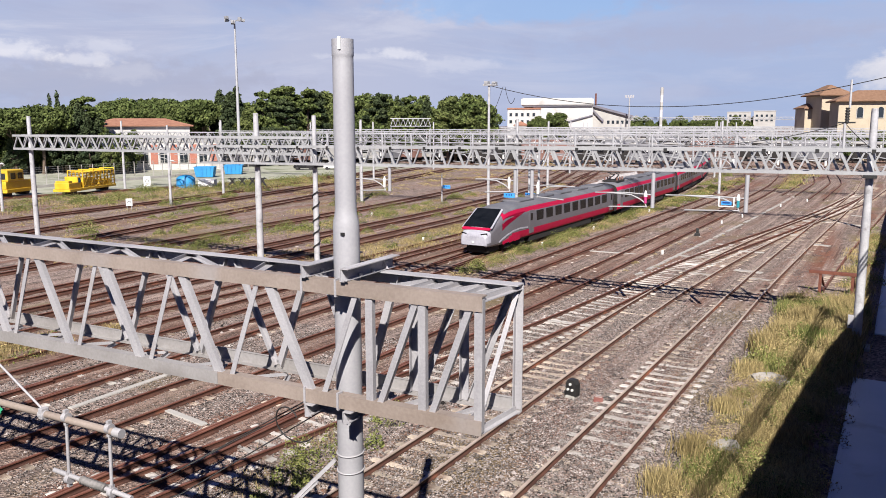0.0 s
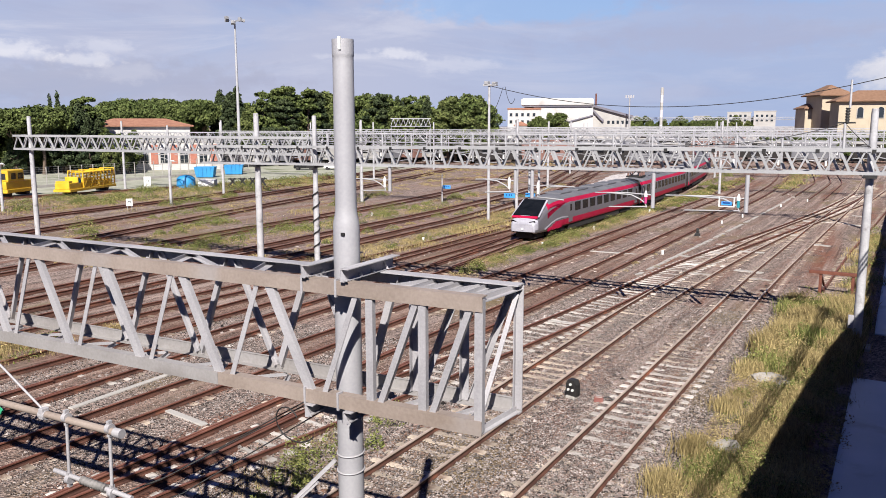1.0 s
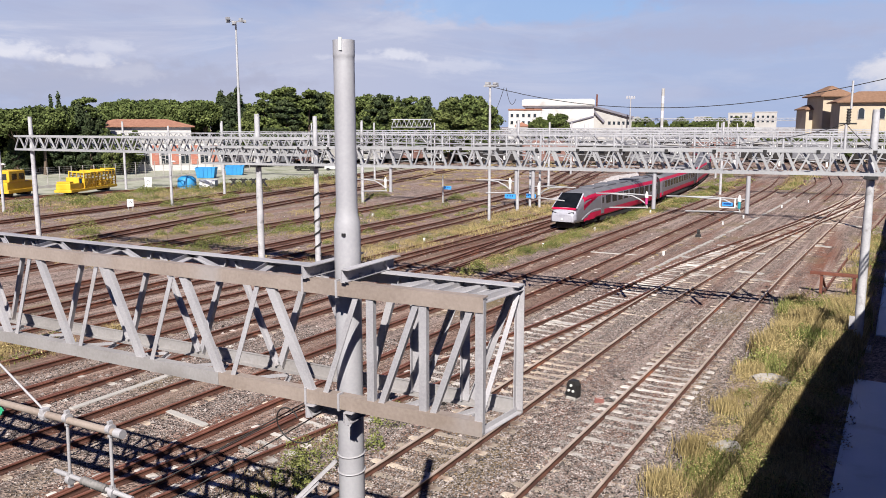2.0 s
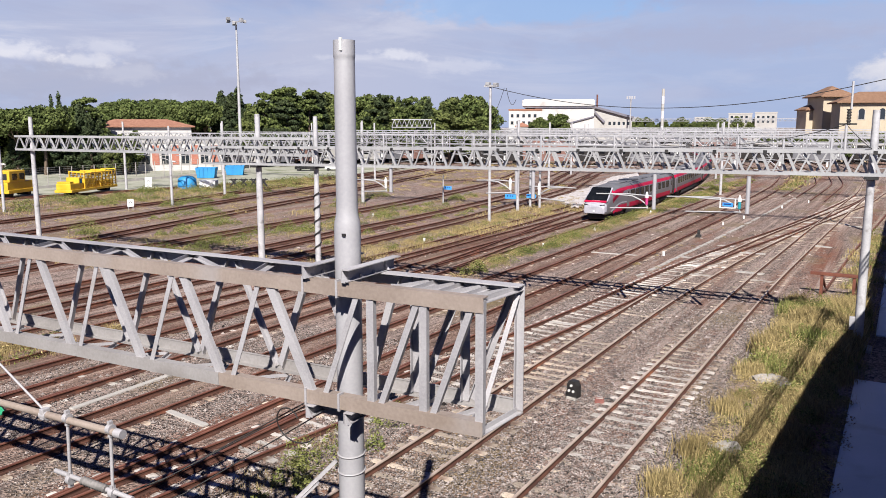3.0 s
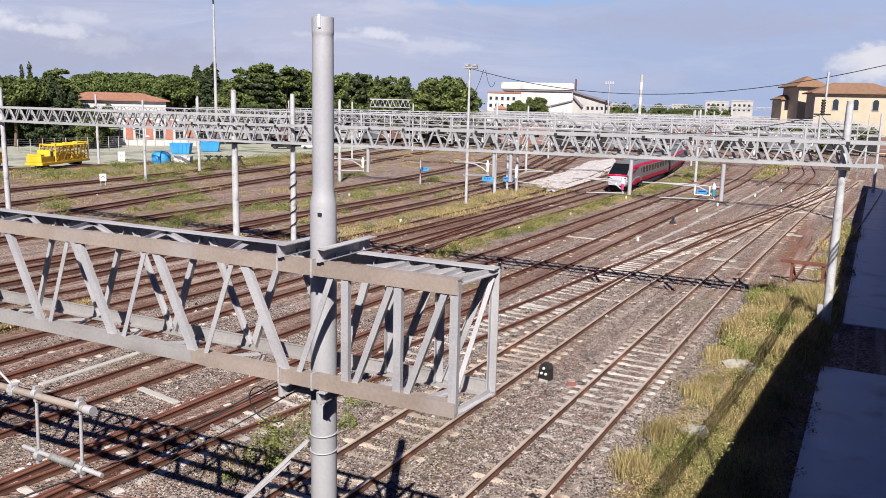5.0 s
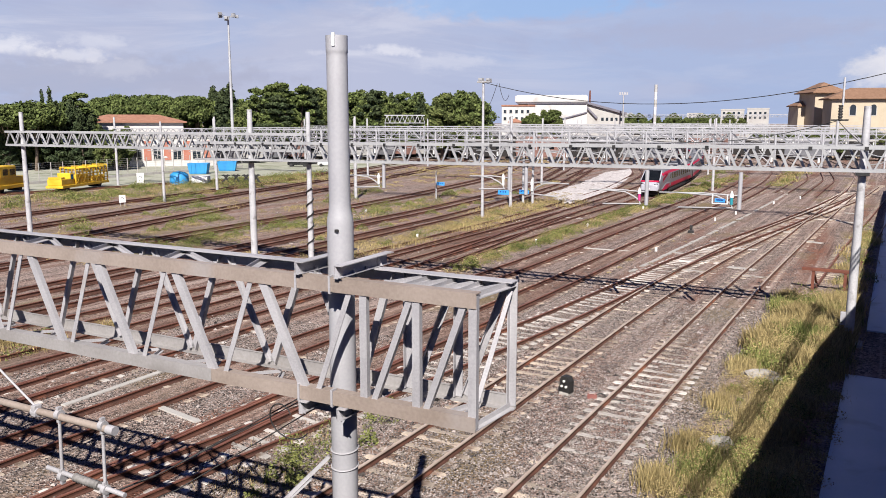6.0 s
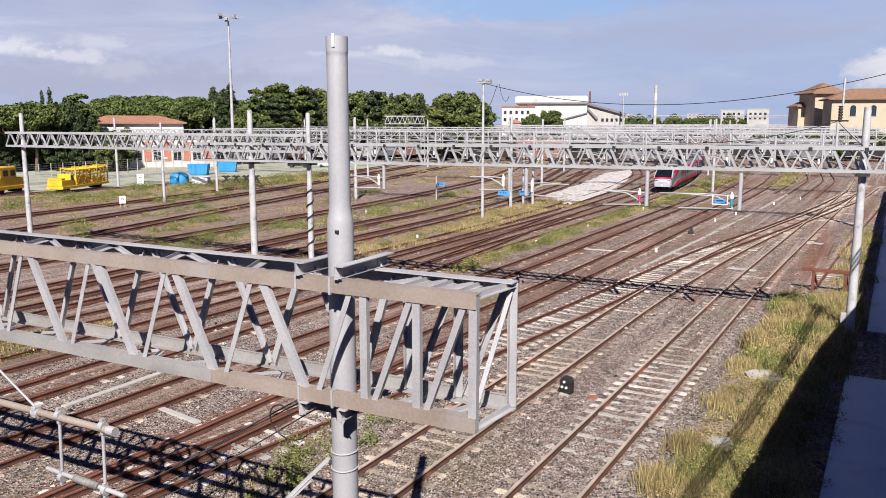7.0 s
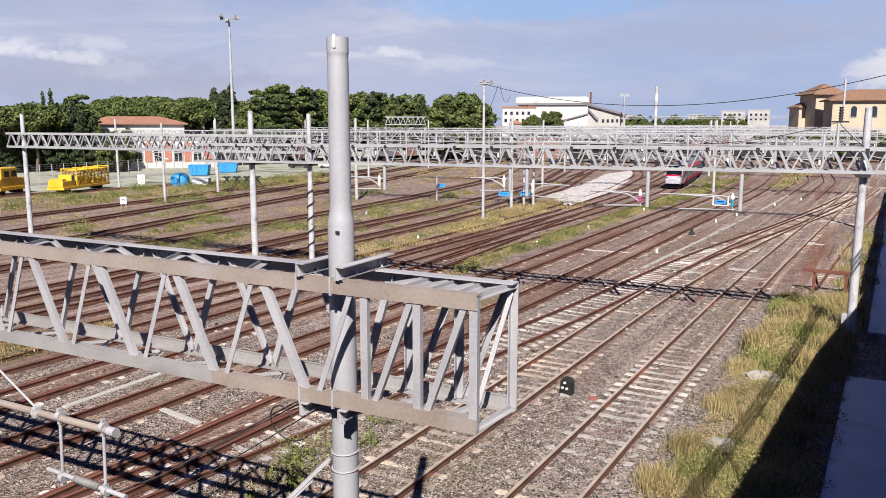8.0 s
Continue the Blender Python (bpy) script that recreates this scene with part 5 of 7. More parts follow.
def make_trees():
    kinds = {"umbrella": [tree_kind("umbrella", 3), tree_kind("umbrella", 8)], "broad": [tree_kind("broad", 4), tree_kind("broad", 7), tree_kind("broad", 12)],
             "conifer": [tree_kind("conifer", 5), tree_kind("conifer", 9)], "pine": [tree_kind("pine", 13), tree_kind("pine", 14), tree_kind("pine", 15)], "cypress": [tree_kind("cypress", 6)]}
    r = random.Random(11)
    used = set()

    def put(kind, ang, dist, h):
        base = {"umbrella": 12, "broad": 13, "conifer": 15, "pine": 15, "cypress": 11}[kind]
        pick = r.choice(kinds[kind])
        s = h / base
        x, y = far_point(ang, dist)
        m = Matrix.Translation((x, y, 0)) @ Matrix.Rotation(r.uniform(0, 6.28), 4, "Z")
        if pick in used:
            t = copy_thing(pick, m)
        else:
            used.add(pick)
            pick.matrix_basis = m
            t = pick
        t.scale = (s * r.uniform(0.92, 1.1), s * r.uniform(0.92, 1.1), s)
    # (kind, from angle, to angle, how many, distance, height)
    for kind, a0, a1, n, d, h in (
            ("umbrella", 60.5, 55.6, 9, 164, 12.6), ("broad", 60.5, 55.8, 8, 170, 11.6), ("conifer", 55.8, 53.4, 7, 162, 12.8), ("broad", 62, 53.5, 9, 166, 8.4), ("conifer", 59, 54, 7, 162, 9.0), ("broad", 58, 53.6, 5, 172, 11.0),
            ("cypress", 56.6, 55.6, 2, 190, 14.5), ("pine", 54.6, 53.7, 2, 168, 14.2), ("umbrella", 52.8, 46.4, 12, 205, 14.3), ("umbrella", 52.5, 46.5, 8, 225, 15.6), ("broad", 52, 46.5, 8, 215, 12),
            ("conifer", 45.9, 44.5, 4, 195, 18.6), ("conifer", 46.0, 44.2, 3, 200, 15), ("broad", 44.0, 42.2, 5, 190, 15.6), ("pine", 42.8, 39.0, 9, 183, 16.9), ("pine", 42.0, 39.3, 5, 178, 15.5), ("broad", 42.4, 39.3, 4, 190, 15.6),
            ("broad", 38.4, 36.6, 5, 200, 16.6), ("pine", 37.0, 34.8, 5, 197, 15.6), ("broad", 36.4, 34.0, 5, 200, 16.0), ("conifer", 35.2, 31.3, 8, 203, 15.6), ("pine", 34.2, 31.5, 4, 199, 15.6), ("broad", 34.6, 31.5, 4, 208, 15.5), ("conifer", 31.6, 30.9, 1, 200, 16.0),
            ("broad", 30.0, 27.6, 9, 190, 15.0), ("conifer", 27.5, 26.5, 3, 190, 14.0), ("broad", 24.0, 23.2, 2, 283, 12.6), ("broad", 22.5, 21.6, 2, 283, 13.4), ("pine", 39.3, 38.4, 2, 200, 17.0),
            ("broad", 17.5, 8.0, 16, 520, 14.0), ("broad", 14, 9, 6, 480, 14), ("broad", 18, 14.5, 5, 330, 11), ("broad", 8.4, 0.2, 18, 212, 7.4), ("broad", 53.6, 51.5, 7, 160, 7.6), ("conifer", 53.0, 51.6, 3, 158, 8.2), ("broad", 53.4, 51.6, 4, 158, 5.5)):
        for i in range(n):
            f = (i + 0.5) / n
            put(kind, a0 + (a1 - a0) * f + r.uniform(-0.25, 0.25), d + r.uniform(-8, 8), h * r.uniform(0.78, 1.04))


def blades(name, areas, material, label, seed):
    """Upright thin blades and sprigs; areas: (x0, x1, y0, y1, how many, height, spread of clumps)."""
    r = random.Random(seed)
    verts, faces = [], []
    for x0, x1, y0, y1, n, h, clump in areas:
        centres = [(r.uniform(x0, x1), r.uniform(y0, y1), r.uniform(0.3, 1.45)) for k in range(max(1, int((x1 - x0) * (y1 - y0) * 0.9 / clump)))]
        for i in range(n):
            cx, cy, ch = r.choice(centres)
            x, y = cx + r.gauss(0, 0.28 * clump), cy + r.gauss(0, 0.4 * clump)
            hh = h * ch * r.uniform(0.45, 1.15)
            a = r.uniform(0, math.tau)
            w = min(0.012, hh * r.uniform(0.008, 0.02)) * (1 + y / 40)
            lx, ly = r.gauss(0, 0.25) * hh, r.gauss(0, 0.25) * hh
            dx, dy = math.cos(a) * w, math.sin(a) * w
            n0 = len(verts)
            verts += [(x - dx, y - dy, 0), (x + dx, y + dy, 0), (x + lx * 0.4 + dx * 0.8, y + ly * 0.4 + dy * 0.8, hh * 0.6), (x + lx * 0.4 - dx * 0.8, y + ly * 0.4 - dy * 0.8, hh * 0.6), (x + lx, y + ly, hh)]
            faces += [(n0, n0 + 1, n0 + 2, n0 + 3), (n0 + 3, n0 + 2, n0 + 4)]
    return joined(name, verts, faces, material, label, "grass")


def weeds(name, areas, material, label, seed):
    """Low domes of small leaves; areas: (x0, x1, y0, y1, clumps, radius, height, leaf size, leaves a clump, and two tracks that it runs between)."""
    r = random.Random(seed)
    verts, faces = [], []
    for x0, x1, y0, y1, n, rad, h, leaf, count, *pair in areas:
        for i in range(n):
            cx, cy, s = r.uniform(x0, x1), r.uniform(y0, y1), r.uniform(0.4, 1.3)
            if pair:                                          # x is then the share of the way between two tracks
                cx = curve_at(LINES[pair[0]], cy) * (1 - cx) + curve_at(LINES[pair[1]], cy) * cx
            sq = r.uniform(0.7, 1.6)
            for k in range(int(count * s)):
                a, q = r.uniform(0, math.tau), r.random() ** 0.5
                x, y = cx + math.cos(a) * q * rad * s, cy + math.sin(a) * q * rad * s * sq
                z = h * s * (1 - q * q) * r.uniform(0.15, 1.15) + 0.015
                u = Vector((r.gauss(0, 1), r.gauss(0, 1), r.gauss(0.2, 0.7))).normalized()
                v = u.cross(Vector((r.gauss(0, 1), r.gauss(0, 1), r.gauss(0, 1)))).normalized()
                l = leaf * r.uniform(0.5, 1.4)
                n0 = len(verts)
                p = Vector((x, y, z))
                verts += [tuple(p - u * l), tuple(p + v * l * 0.4), tuple(p + u * l), tuple(p - v * l * 0.4)]
                faces.append((n0, n0 + 1, n0 + 2, n0 + 3))
    return joined(name, verts, faces, material, label, "weeds")


def make_grass():
    blades("dry_grass", [
        (-4.6, -2.0, 12, 30, 48000, 0.34, 0.8), (-4.2, -1.3, 29, 42, 40000, 0.66, 0.9), (-2.4, -1.2, 12, 30, 14000, 0.26, 0.8), (-2.6, -0.6, 38, 70, 6000, 0.3, 1),
        (-32.2, -28.6, 38, 82, 13000, 0.28, 1.6), (-23.0, -21.2, 40, 80, 3800, 0.20, 1.8), (-31, -27.5, 13, 22, 5000, 0.3, 1), (-43.5, -41.2, 30, 75, 1800, 0.28, 1.8),
        (-60, -56, 34, 60, 1100, 0.3, 2), (-86, -74, 40, 100, 4500, 0.35, 2.4), (-13.4, -11.8, 12, 18, 900, 0.2, 1.4), (-52, -49.5, 30, 70, 1200, 0.3, 1.8),
        (-15.2, -12.8, 118, 150, 1100, 0.4, 2.0), (-35, -31, 66, 80, 1500, 0.35, 2)],
        DRYGRASS, "dry yellow-green grass between the tracks", 21)
    blades("green_grass", [
        (-4.0, -1.5, 29, 40, 16000, 0.60, 1.3), (-3.8, -1.5, 12, 28, 14000, 0.32, 1.4), (-15.2, -12.8, 118, 152, 500, 0.4, 2), (-86, -75, 45, 105, 3500, 0.4, 3.5)],
        GREENGRASS, "green grass in patches along the ballast", 22)
    weeds("dry_weeds", [
        (-4.4, -1.9, 12, 29, 150, 0.34, 0.30, 0.026, 200), (-4.2, -1.2, 29, 42, 110, 0.45, 0.68, 0.034, 200), (-80, -56, 92, 180, 150, 1.1, 0.35, 0.09, 110), (-2.2, -0.9, 10, 29, 90, 0.3, 0.22, 0.035, 110),
        (0.12, 0.75, 36, 90, 130, 0.6, 0.26, 0.035, 220, "TL", "M"), (0.40, 0.80, 38, 95, 110, 0.6, 0.30, 0.035, 240, "U", "F"), (-45.6, -40.6, 30, 82, 30, 0.6, 0.28, 0.044, 154),
        (-30.5, -27.5, 13, 22, 30, 0.4, 0.3, 0.05, 120), (-88, -72, 40, 104, 110, 0.9, 0.4, 0.066, 132), (-14.2, -11.9, 40, 70, 16, 0.25, 0.12, 0.04, 50),
        (-22.8, -20.6, 84, 135, 60, 0.8, 0.35, 0.066, 154), (0.25, 0.75, 112, 160, 24, 0.8, 0.4, 0.07, 150, "V", "Q"), (-35, -31, 66, 80, 24, 0.7, 0.3, 0.055, 132),
        (0.30, 0.70, 34, 110, 44, 0.9, 0.30, 0.05, 190, "N", "L"), (0.35, 0.75, 34, 100, 36, 0.9, 0.30, 0.05, 190, "L", "K"), (0.30, 0.70, 34, 100, 36, 0.9, 0.30, 0.05, 190, "K", "J"),
        (0.25, 0.75, 40, 110, 40, 1.0, 0.32, 0.055, 180, "J", "H"), (0.2, 0.8, 40, 100, 70, 1.1, 0.38, 0.06, 190, "H", "W"), (0.35, 0.7, 36, 110, 50, 0.5, 0.22, 0.045, 150, "M", "N"), (0.3, 0.7, 40, 100, 50, 0.5, 0.22, 0.045, 150, "TL", "M"),
        (-4.6, -1.6, 12, 30, 60, 0.6, 0.6, 0.026, 600), (-3.9, -1.3, 29, 41, 56, 0.7, 0.85, 0.03, 560)],
        DRYGRASS, "dry olive-brown weeds in low clumps", 23)
    weeds("green_weeds", [
        (-4.1, -1.6, 12, 29, 46, 0.3, 0.3, 0.04, 150), (-4.0, -1.2, 29, 42, 40, 0.45, 0.8, 0.05, 200), (-22.9, -21.3, 40, 80, 48, 0.62, 0.46, 0.039, 286),
        (-45.5, -41.0, 32, 76, 56, 0.8, 0.7, 0.055, 264), (-13.3, -11.6, 11, 19, 13, 0.36, 0.5, 0.04, 150), (-31.7, -30.2, 40, 75, 18, 0.5, 0.3, 0.039, 220),
        (-22.8, -20.6, 84, 135, 46, 1.0, 0.45, 0.072, 242), (0.25, 0.75, 110, 160, 14, 0.9, 0.5, 0.07, 260, "V", "Q"), (-88, -74, 45, 108, 90, 1.2, 0.6, 0.083, 220),
        (-30, -27.5, 14, 20, 12, 0.4, 0.4, 0.05, 150), (-2.2, -0.8, 38, 75, 40, 0.5, 0.5, 0.039, 264),
        (0.35, 0.65, 40, 54, 6, 1.0, 0.75, 0.06, 620, "N", "L"), (0.35, 0.65, 60, 100, 9, 0.9, 0.6, 0.06, 460, "N", "L"), (0.4, 0.7, 36, 52, 9, 1.1, 0.8, 0.06, 620, "L", "K"), (0.35, 0.65, 54, 90, 9, 1.0, 0.6, 0.06, 460, "L", "K"),
        (0.3, 0.65, 34, 60, 10, 1.2, 0.8, 0.06, 620, "K", "J"), (0.3, 0.7, 56, 90, 10, 1.1, 0.7, 0.07, 500, "J", "H"), (0.3, 0.9, 44, 96, 34, 1.3, 0.8, 0.07, 520, "H", "W"), (0.4, 0.65, 44, 100, 9, 0.6, 0.45, 0.05, 380, "M", "N"),
        (0.45, 0.78, 40, 90, 34, 0.75, 0.55, 0.045, 480, "U", "F"), (0.3, 0.7, 90, 150, 30, 0.9, 0.5, 0.06, 320, "U", "F"), (0.3, 0.6, 40, 70, 12, 0.6, 0.4, 0.045, 320, "TL", "M"),
        (-2.9, -1.5, 13, 40, 40, 0.5, 0.75, 0.035, 420), (-4.3, -1.8, 12, 40, 24, 0.4, 0.45, 0.035, 260), (-13.0, -11.8, 13.2, 17, 6, 0.28, 0.7, 0.045, 260)],
        GREENGRASS, "green weeds in patches along the ballast", 24)


# ---- buildings ----
def house_block(name, m, w, d, h, wall, roofmat, roof_h, label, category, windows=(), eave=0.5, flat=False):
    b = empty(name, m, label, category)
    bm = B()
    box(bm, -w / 2, w / 2, 0, d, 0, h)
    part("wall", bm, wall, b)
    bm = B()
    if flat:
        box(bm, -w / 2 - 0.2, w / 2 + 0.2, -0.2, d + 0.2, h, h + roof_h)
    else:
        e = eave
        base = [bm.verts.new(p) for p in ((-w / 2 - e, -e, h), (w / 2 + e, -e, h), (w / 2 + e, d + e, h), (-w / 2 - e, d + e, h))]
        low = [bm.verts.new((v.co.x, v.co.y, h - 0.25)) for v in base]
        k = min(w, d) / 2
        ridge = [bm.verts.new((-w / 2 + k if w > d else 0, d / 2 if w > d else k, h + roof_h)), bm.verts.new((w / 2 - k if w > d else 0.01, d / 2 if w > d else d - k, h + roof_h))]
        if w > d:
            fs = [(base[0], base[1], ridge[1], ridge[0]), (base[1], base[2], ridge[1]), (base[2], base[3], ridge[0], ridge[1]), (base[3], base[0], ridge[0])]
        else:
            fs = [(base[0], base[1], ridge[0]), (base[1], base[2], ridge[1], ridge[0]), (base[2], base[3], ridge[1]), (base[3], base[0], ridge[0], ridge[1])]
        for f in fs:
            bm.faces.new(f)
        for i in range(4):
            bm.faces.new((low[i], low[(i + 1) % 4], base[(i + 1) % 4], base[i]))
        bm.faces.new(low[::-1])
    part("roof", bm, roofmat, b)
    for x, z, ww, wh in windows:
        bm = B()
        box(bm, x - ww / 2 - 0.15, x + ww / 2 + 0.15, -0.10, 0.05, z - 0.15, z + wh + 0.15)
        win = part("window", bm, WHITEWALL, b)
        if wh > 2.0:                                        # tall windows have a glazing cross
            bm = B()
            box(bm, x - 0.05, x + 0.05, -0.17, -0.131, z, z + wh)
            box(bm, x - ww / 2, x + ww / 2, -0.165, -0.131, z + wh * 0.6, z + wh * 0.6 + 0.1)
            part("glazing_bar", bm, WHITEWALL, win)
        bm = B()
        box(bm, x - ww / 2, x + ww / 2, -0.13, -0.101, z, z + wh)
        part("pane", bm, DARKGLASS, win)
    return b


def face_to(x, y, z=0):
    """A pose whose -y side looks back to the overpass."""
    return pose(x, y, z, 0, 0, math.degrees(math.atan2(-x, y)))


def make_buildings():
    # ochre villa
    D = 232
    x, y = far_point(4.1, D)
    house_block("villa", face_to(x, y) @ pose(0, 0, 0, 0, 0, 24), 7.2, 10, 16.3, PLASTER, BROWNROOF, 2.7, "ochre villa with brown hipped roofs and arched windows", "house", [(1.2, 12.4, 1.0, 2.4)], 1.1)
    x, y = far_point(1.5, D - 12)
    house_block("villa_wing", face_to(x, y) @ pose(0, 0, 0, 0, 0, 14), 19, 10, 14.4, PLASTER, BROWNROOF, 2.6, "lower ochre wing of a villa with arched windows", "house", [(-4.7, 10.3, 1.3, 1.9), (-0.2, 10.3, 1.3, 1.9), (4.3, 10.3, 1.3, 1.9)], 1.0)
    wing = [o for o in bpy.data.objects if o.name == "villa_wing"][0]
    for x in (-4.7, -0.2, 4.3):
        bm = B()
        bmesh.ops.create_cone(bm, cap_ends=True, segments=20, radius1=0.65, radius2=0.65, depth=0.06, matrix=Matrix.Translation((x, -0.12, 12.2)) @ Matrix.Rotation(radians(90), 4, "X"))
        part("arch_pane", bm, DARKGLASS, wing, "dark round head of an arched window")
    x, y = far_point(5.5, D + 4)
    house_block("villa_annex", face_to(x, y) @ pose(0, 0, 0, 0, 0, 24), 3.4, 6, 13.0, PLASTER, BROWNROOF, 1.2, "narrow ochre annex beside a villa", "house", [], 0.5)
    for i in range(26):
        far = 322 if i < 8 else 204 if i < 12 else 246 if i < 22 else 180
        ang = 25.5 - i * 2.15 if i < 8 else 8.2 - (i - 8) * 3.3 if i < 12 else 31.5 - (i - 12) * 2.85 if i < 22 else 26.4 - (i - 22) * 3.75
        x, y = far_point(ang, far)
        w = empty("coach", pose(x, y, 0, 0, 0, ang), "dark passenger coach with a pale roof under the far gantries", "coach", "coaches in the far siding")
        bm = B()
        box(bm, -5.8, 5.8, -1.4, 1.4, 0.9, 4.3, bevel=0.15)
        part("body", bm, (UNDER, ROOFGREY, UNDER, WAGON)[i % 4], w)
        bm = B()
        box(bm, -5.8, 5.8, -1.3, 1.3, 4.3, 4.75, bevel=0.2)
        part("roof", bm, WHITEWALL if i % 3 else POLE, w)
        for k in range(5):
            bm = B()
            box(bm, -5.2 + 2.2 * k, -4.0 + 2.2 * k, -1.44, -1.39, 2.6, 3.5)
            part("window", bm, TRAINGLASS, w)
        for xx in (-4, 4):
            bm = B()
            tube(bm, [(xx, -0.9, 0.46), (xx, 0.9, 0.46)], 0.46, 12)
            part("wheelset", bm, UNDER, w)
    # white works hall: a long raised storey with rounded ends over a lower body, a wing with small windows
    x, y = far_point(22.1, 300)
    b = empty("works_hall", face_to(x, y), "large white works hall with a raised round-ended top storey", "industrial building")
    bm = B()
    box(bm, -8.6, 13.2, 0, 40, 0, 15.3)
    part("wall", bm, BRIGHTWALL, b)
    bm = B()
    for z0, z1, k in ((15.9, 18.1, 0.0), (15.5, 15.9, 0.4), (18.1, 18.4, 0.5)):
        box(bm, -13.2 + k, 13.4 - k, -0.9 + k, 30, z0, z1, bevel=0.14)
    part("top_storey", bm, BRIGHTWALL, b, "bright white raised storey")
    # Solid dark strip in place of the shade below the overhanging storey.
    bm = B()
    box(bm, -12.6, 13.0, -0.6, 29, 15.3, 15.5)
    part("shadow_gap", bm, SLATE, b, "dark strip painted for the shade under the raised storey")
    bm = B()
    bar(bm, (2.2, -0.3, 9.2), (13.4, -0.3, 12.2), 0.5, 0.45)
    part("ramp", bm, SLATE, b, "sloping conveyor against the wall")
    x, y = far_point(24.4, 296)
    house_block("office_block", face_to(x, y), 12, 16, 14.2, BRIGHTWALL, TERRACOTTA, 0.6, "white office wing with small windows", "industrial building", [(k * 2.1 - 4.8, z, 0.9, 1.1) for k in range(5) for z in (9.2, 11.8)], 0.25, flat=True)
    x, y = far_point(24.6, 280)
    house_block("low_shed", face_to(x, y), 4.6, 6, 8.6, WHITEWALL, TERRACOTTA, 1.3, "small shed with a bright red roof", "shed", [], 0.3)
    x, y = far_point(18.3, 306)
    b = empty("shed", face_to(x, y), "long white shed under a dark sloping roof edge", "industrial building")
    bm = B()
    vs = [bm.verts.new(p) for p in ((-7.4, 0, 0), (7.0, 0, 0), (7.0, 0, 11.6), (-7.4, 0, 15.6), (-7.4, 30, 0), (7.0, 30, 0), (7.0, 30, 11.6), (-7.4, 30, 15.6))]
    for f in ((0, 1, 2, 3), (7, 6, 5, 4), (0, 4, 5, 1), (1, 5, 6, 2), (3, 7, 4, 0), (2, 6, 7, 3)):
        bm.faces.new([vs[i] for i in f])
    part("wall", bm, WHITEWALL, b)
    bm = B()
    bar(bm, (-7.6, -0.5, 15.9), (7.6, -0.5, 11.7), 1.0, 0.8)
    part("roof_edge", bm, SLATE, b)
    bm = B()
    bar(bm, (-7.4, -0.7, 14.6), (-3.0, -0.7, 10.0), 0.5, 0.7)
    part("stair", bm, SLATE, b, "dark outside stair")
    for k in range(5):
        bm = B()
        box(bm, -1.5 + 1.7 * k, -0.6 + 1.7 * k, -0.06, 0.1, 9.0, 10.2)
        part("window", bm, DARKGLASS, b)
    # far apartment blocks
    for a, w, h, d in ((9.9, 13, 15.6, 500), (8.3, 12, 16.2, 505), (12.3, 10, 14, 560), (17.2, 14, 13.5, 540)):
        x, y = far_point(a, d)
        house_block("apartment_block", face_to(x, y), w, 14, h, WHITEWALL, WHITEWALL, 0.6, "distant white apartment block with rows of windows", "apartment building", [(i * 2.7 - w / 2 + 1.8, z, 1.3, 1.3) for i in range(int(w / 2.7)) for z in (10.6, 13.2)], flat=True)
    # red-roofed and brick buildings behind the sidings
    x, y = far_point(50.9, 172)
    house_block("station_house", face_to(x, y), 19, 9, 8.6, BRIGHTWALL, TERRACOTTA, 1.4, "low white house with a long terracotta roof", "house", [], 0.7)
    x, y = far_point(49.8, 178)
    house_block("annex", face_to(x, y), 5, 7, 8.2, WHITEWALL, WHITEWALL, 0.5, "plain white annex beside a house", "house", [], flat=True)
    x, y = far_point(48.5, 163)
    b = house_block("brick_office", face_to(x, y), 16, 7, 5.4, BRIGHTWALL, WHITEWALL, 0.5, "low white office with red brick panels and tall windows", "office", [(-6.4, 1.4, 1.4, 2.6), (-2.8, 1.4, 1.4, 2.6), (0.8, 1.4, 1.4, 2.6), (4.4, 1.4, 1.4, 2.6)], flat=True)
    for x in (-4.6, -1.0, 2.6, 6.4):
        bm = B()
        box(bm, x - 0.65, x + 0.65, -0.09, 0.02, 1.2, 4.9)
        part("brick_panel", bm, BRICKRED, b, "red brick panel")
    for k in range(4):
        x, y = far_point(46.6 - 4.6 * k, 226 + 3 * k)
        b = empty("warehouse", face_to(x, y), "long low red-brown brick warehouse with pale pilasters", "warehouse", "warehouses behind the sidings")
        bm = B()
        box(bm, -8.8, 8.8, 0, 9, 0, 6.3)
        part("wall", bm, WAGON, b)
        bm = B()
        box(bm, -9.1, 9.1, -0.7, 9.5, 6.3, 6.9)
        part("roof", bm, WHITEWALL, b)
        for i in range(9):
            bm = B()
            box(bm, -8.6 + 2.1 * i, -8.1 + 2.1 * i, -0.12, 0.05, 0, 6.3)
            part("pilaster", bm, WHITEWALL, b)
            if i < 8:
                bm = B()
                box(bm, -7.7 + 2.1 * i, -6.9 + 2.1 * i, -0.04, 0.04, 3.2, 5.4)
                part("window", bm, DARKGLASS, b)
    # striped chimney
    x, y = far_point(14.95, 330)
    c = empty("chimney", pose(x, y, 0), "slim white banded chimney", "chimney")
    for k in range(8):
        bm = B()
        tube(bm, [(0, 0, 2.9 * k), (0, 0, 2.9 * k + 2.9)], 0.6, 14)
        part("band", bm, WHITEWALL if k % 2 else surf("chimney grey", (0.5, 0.48, 0.5), (0.58, 0.56, 0.58), 0.5), c)
    x, y = far_point(19.4, 340)
    bm = B()
    tube(bm, [(0, 0, 0), (0, 0, 21.5)], 0.35, 10)
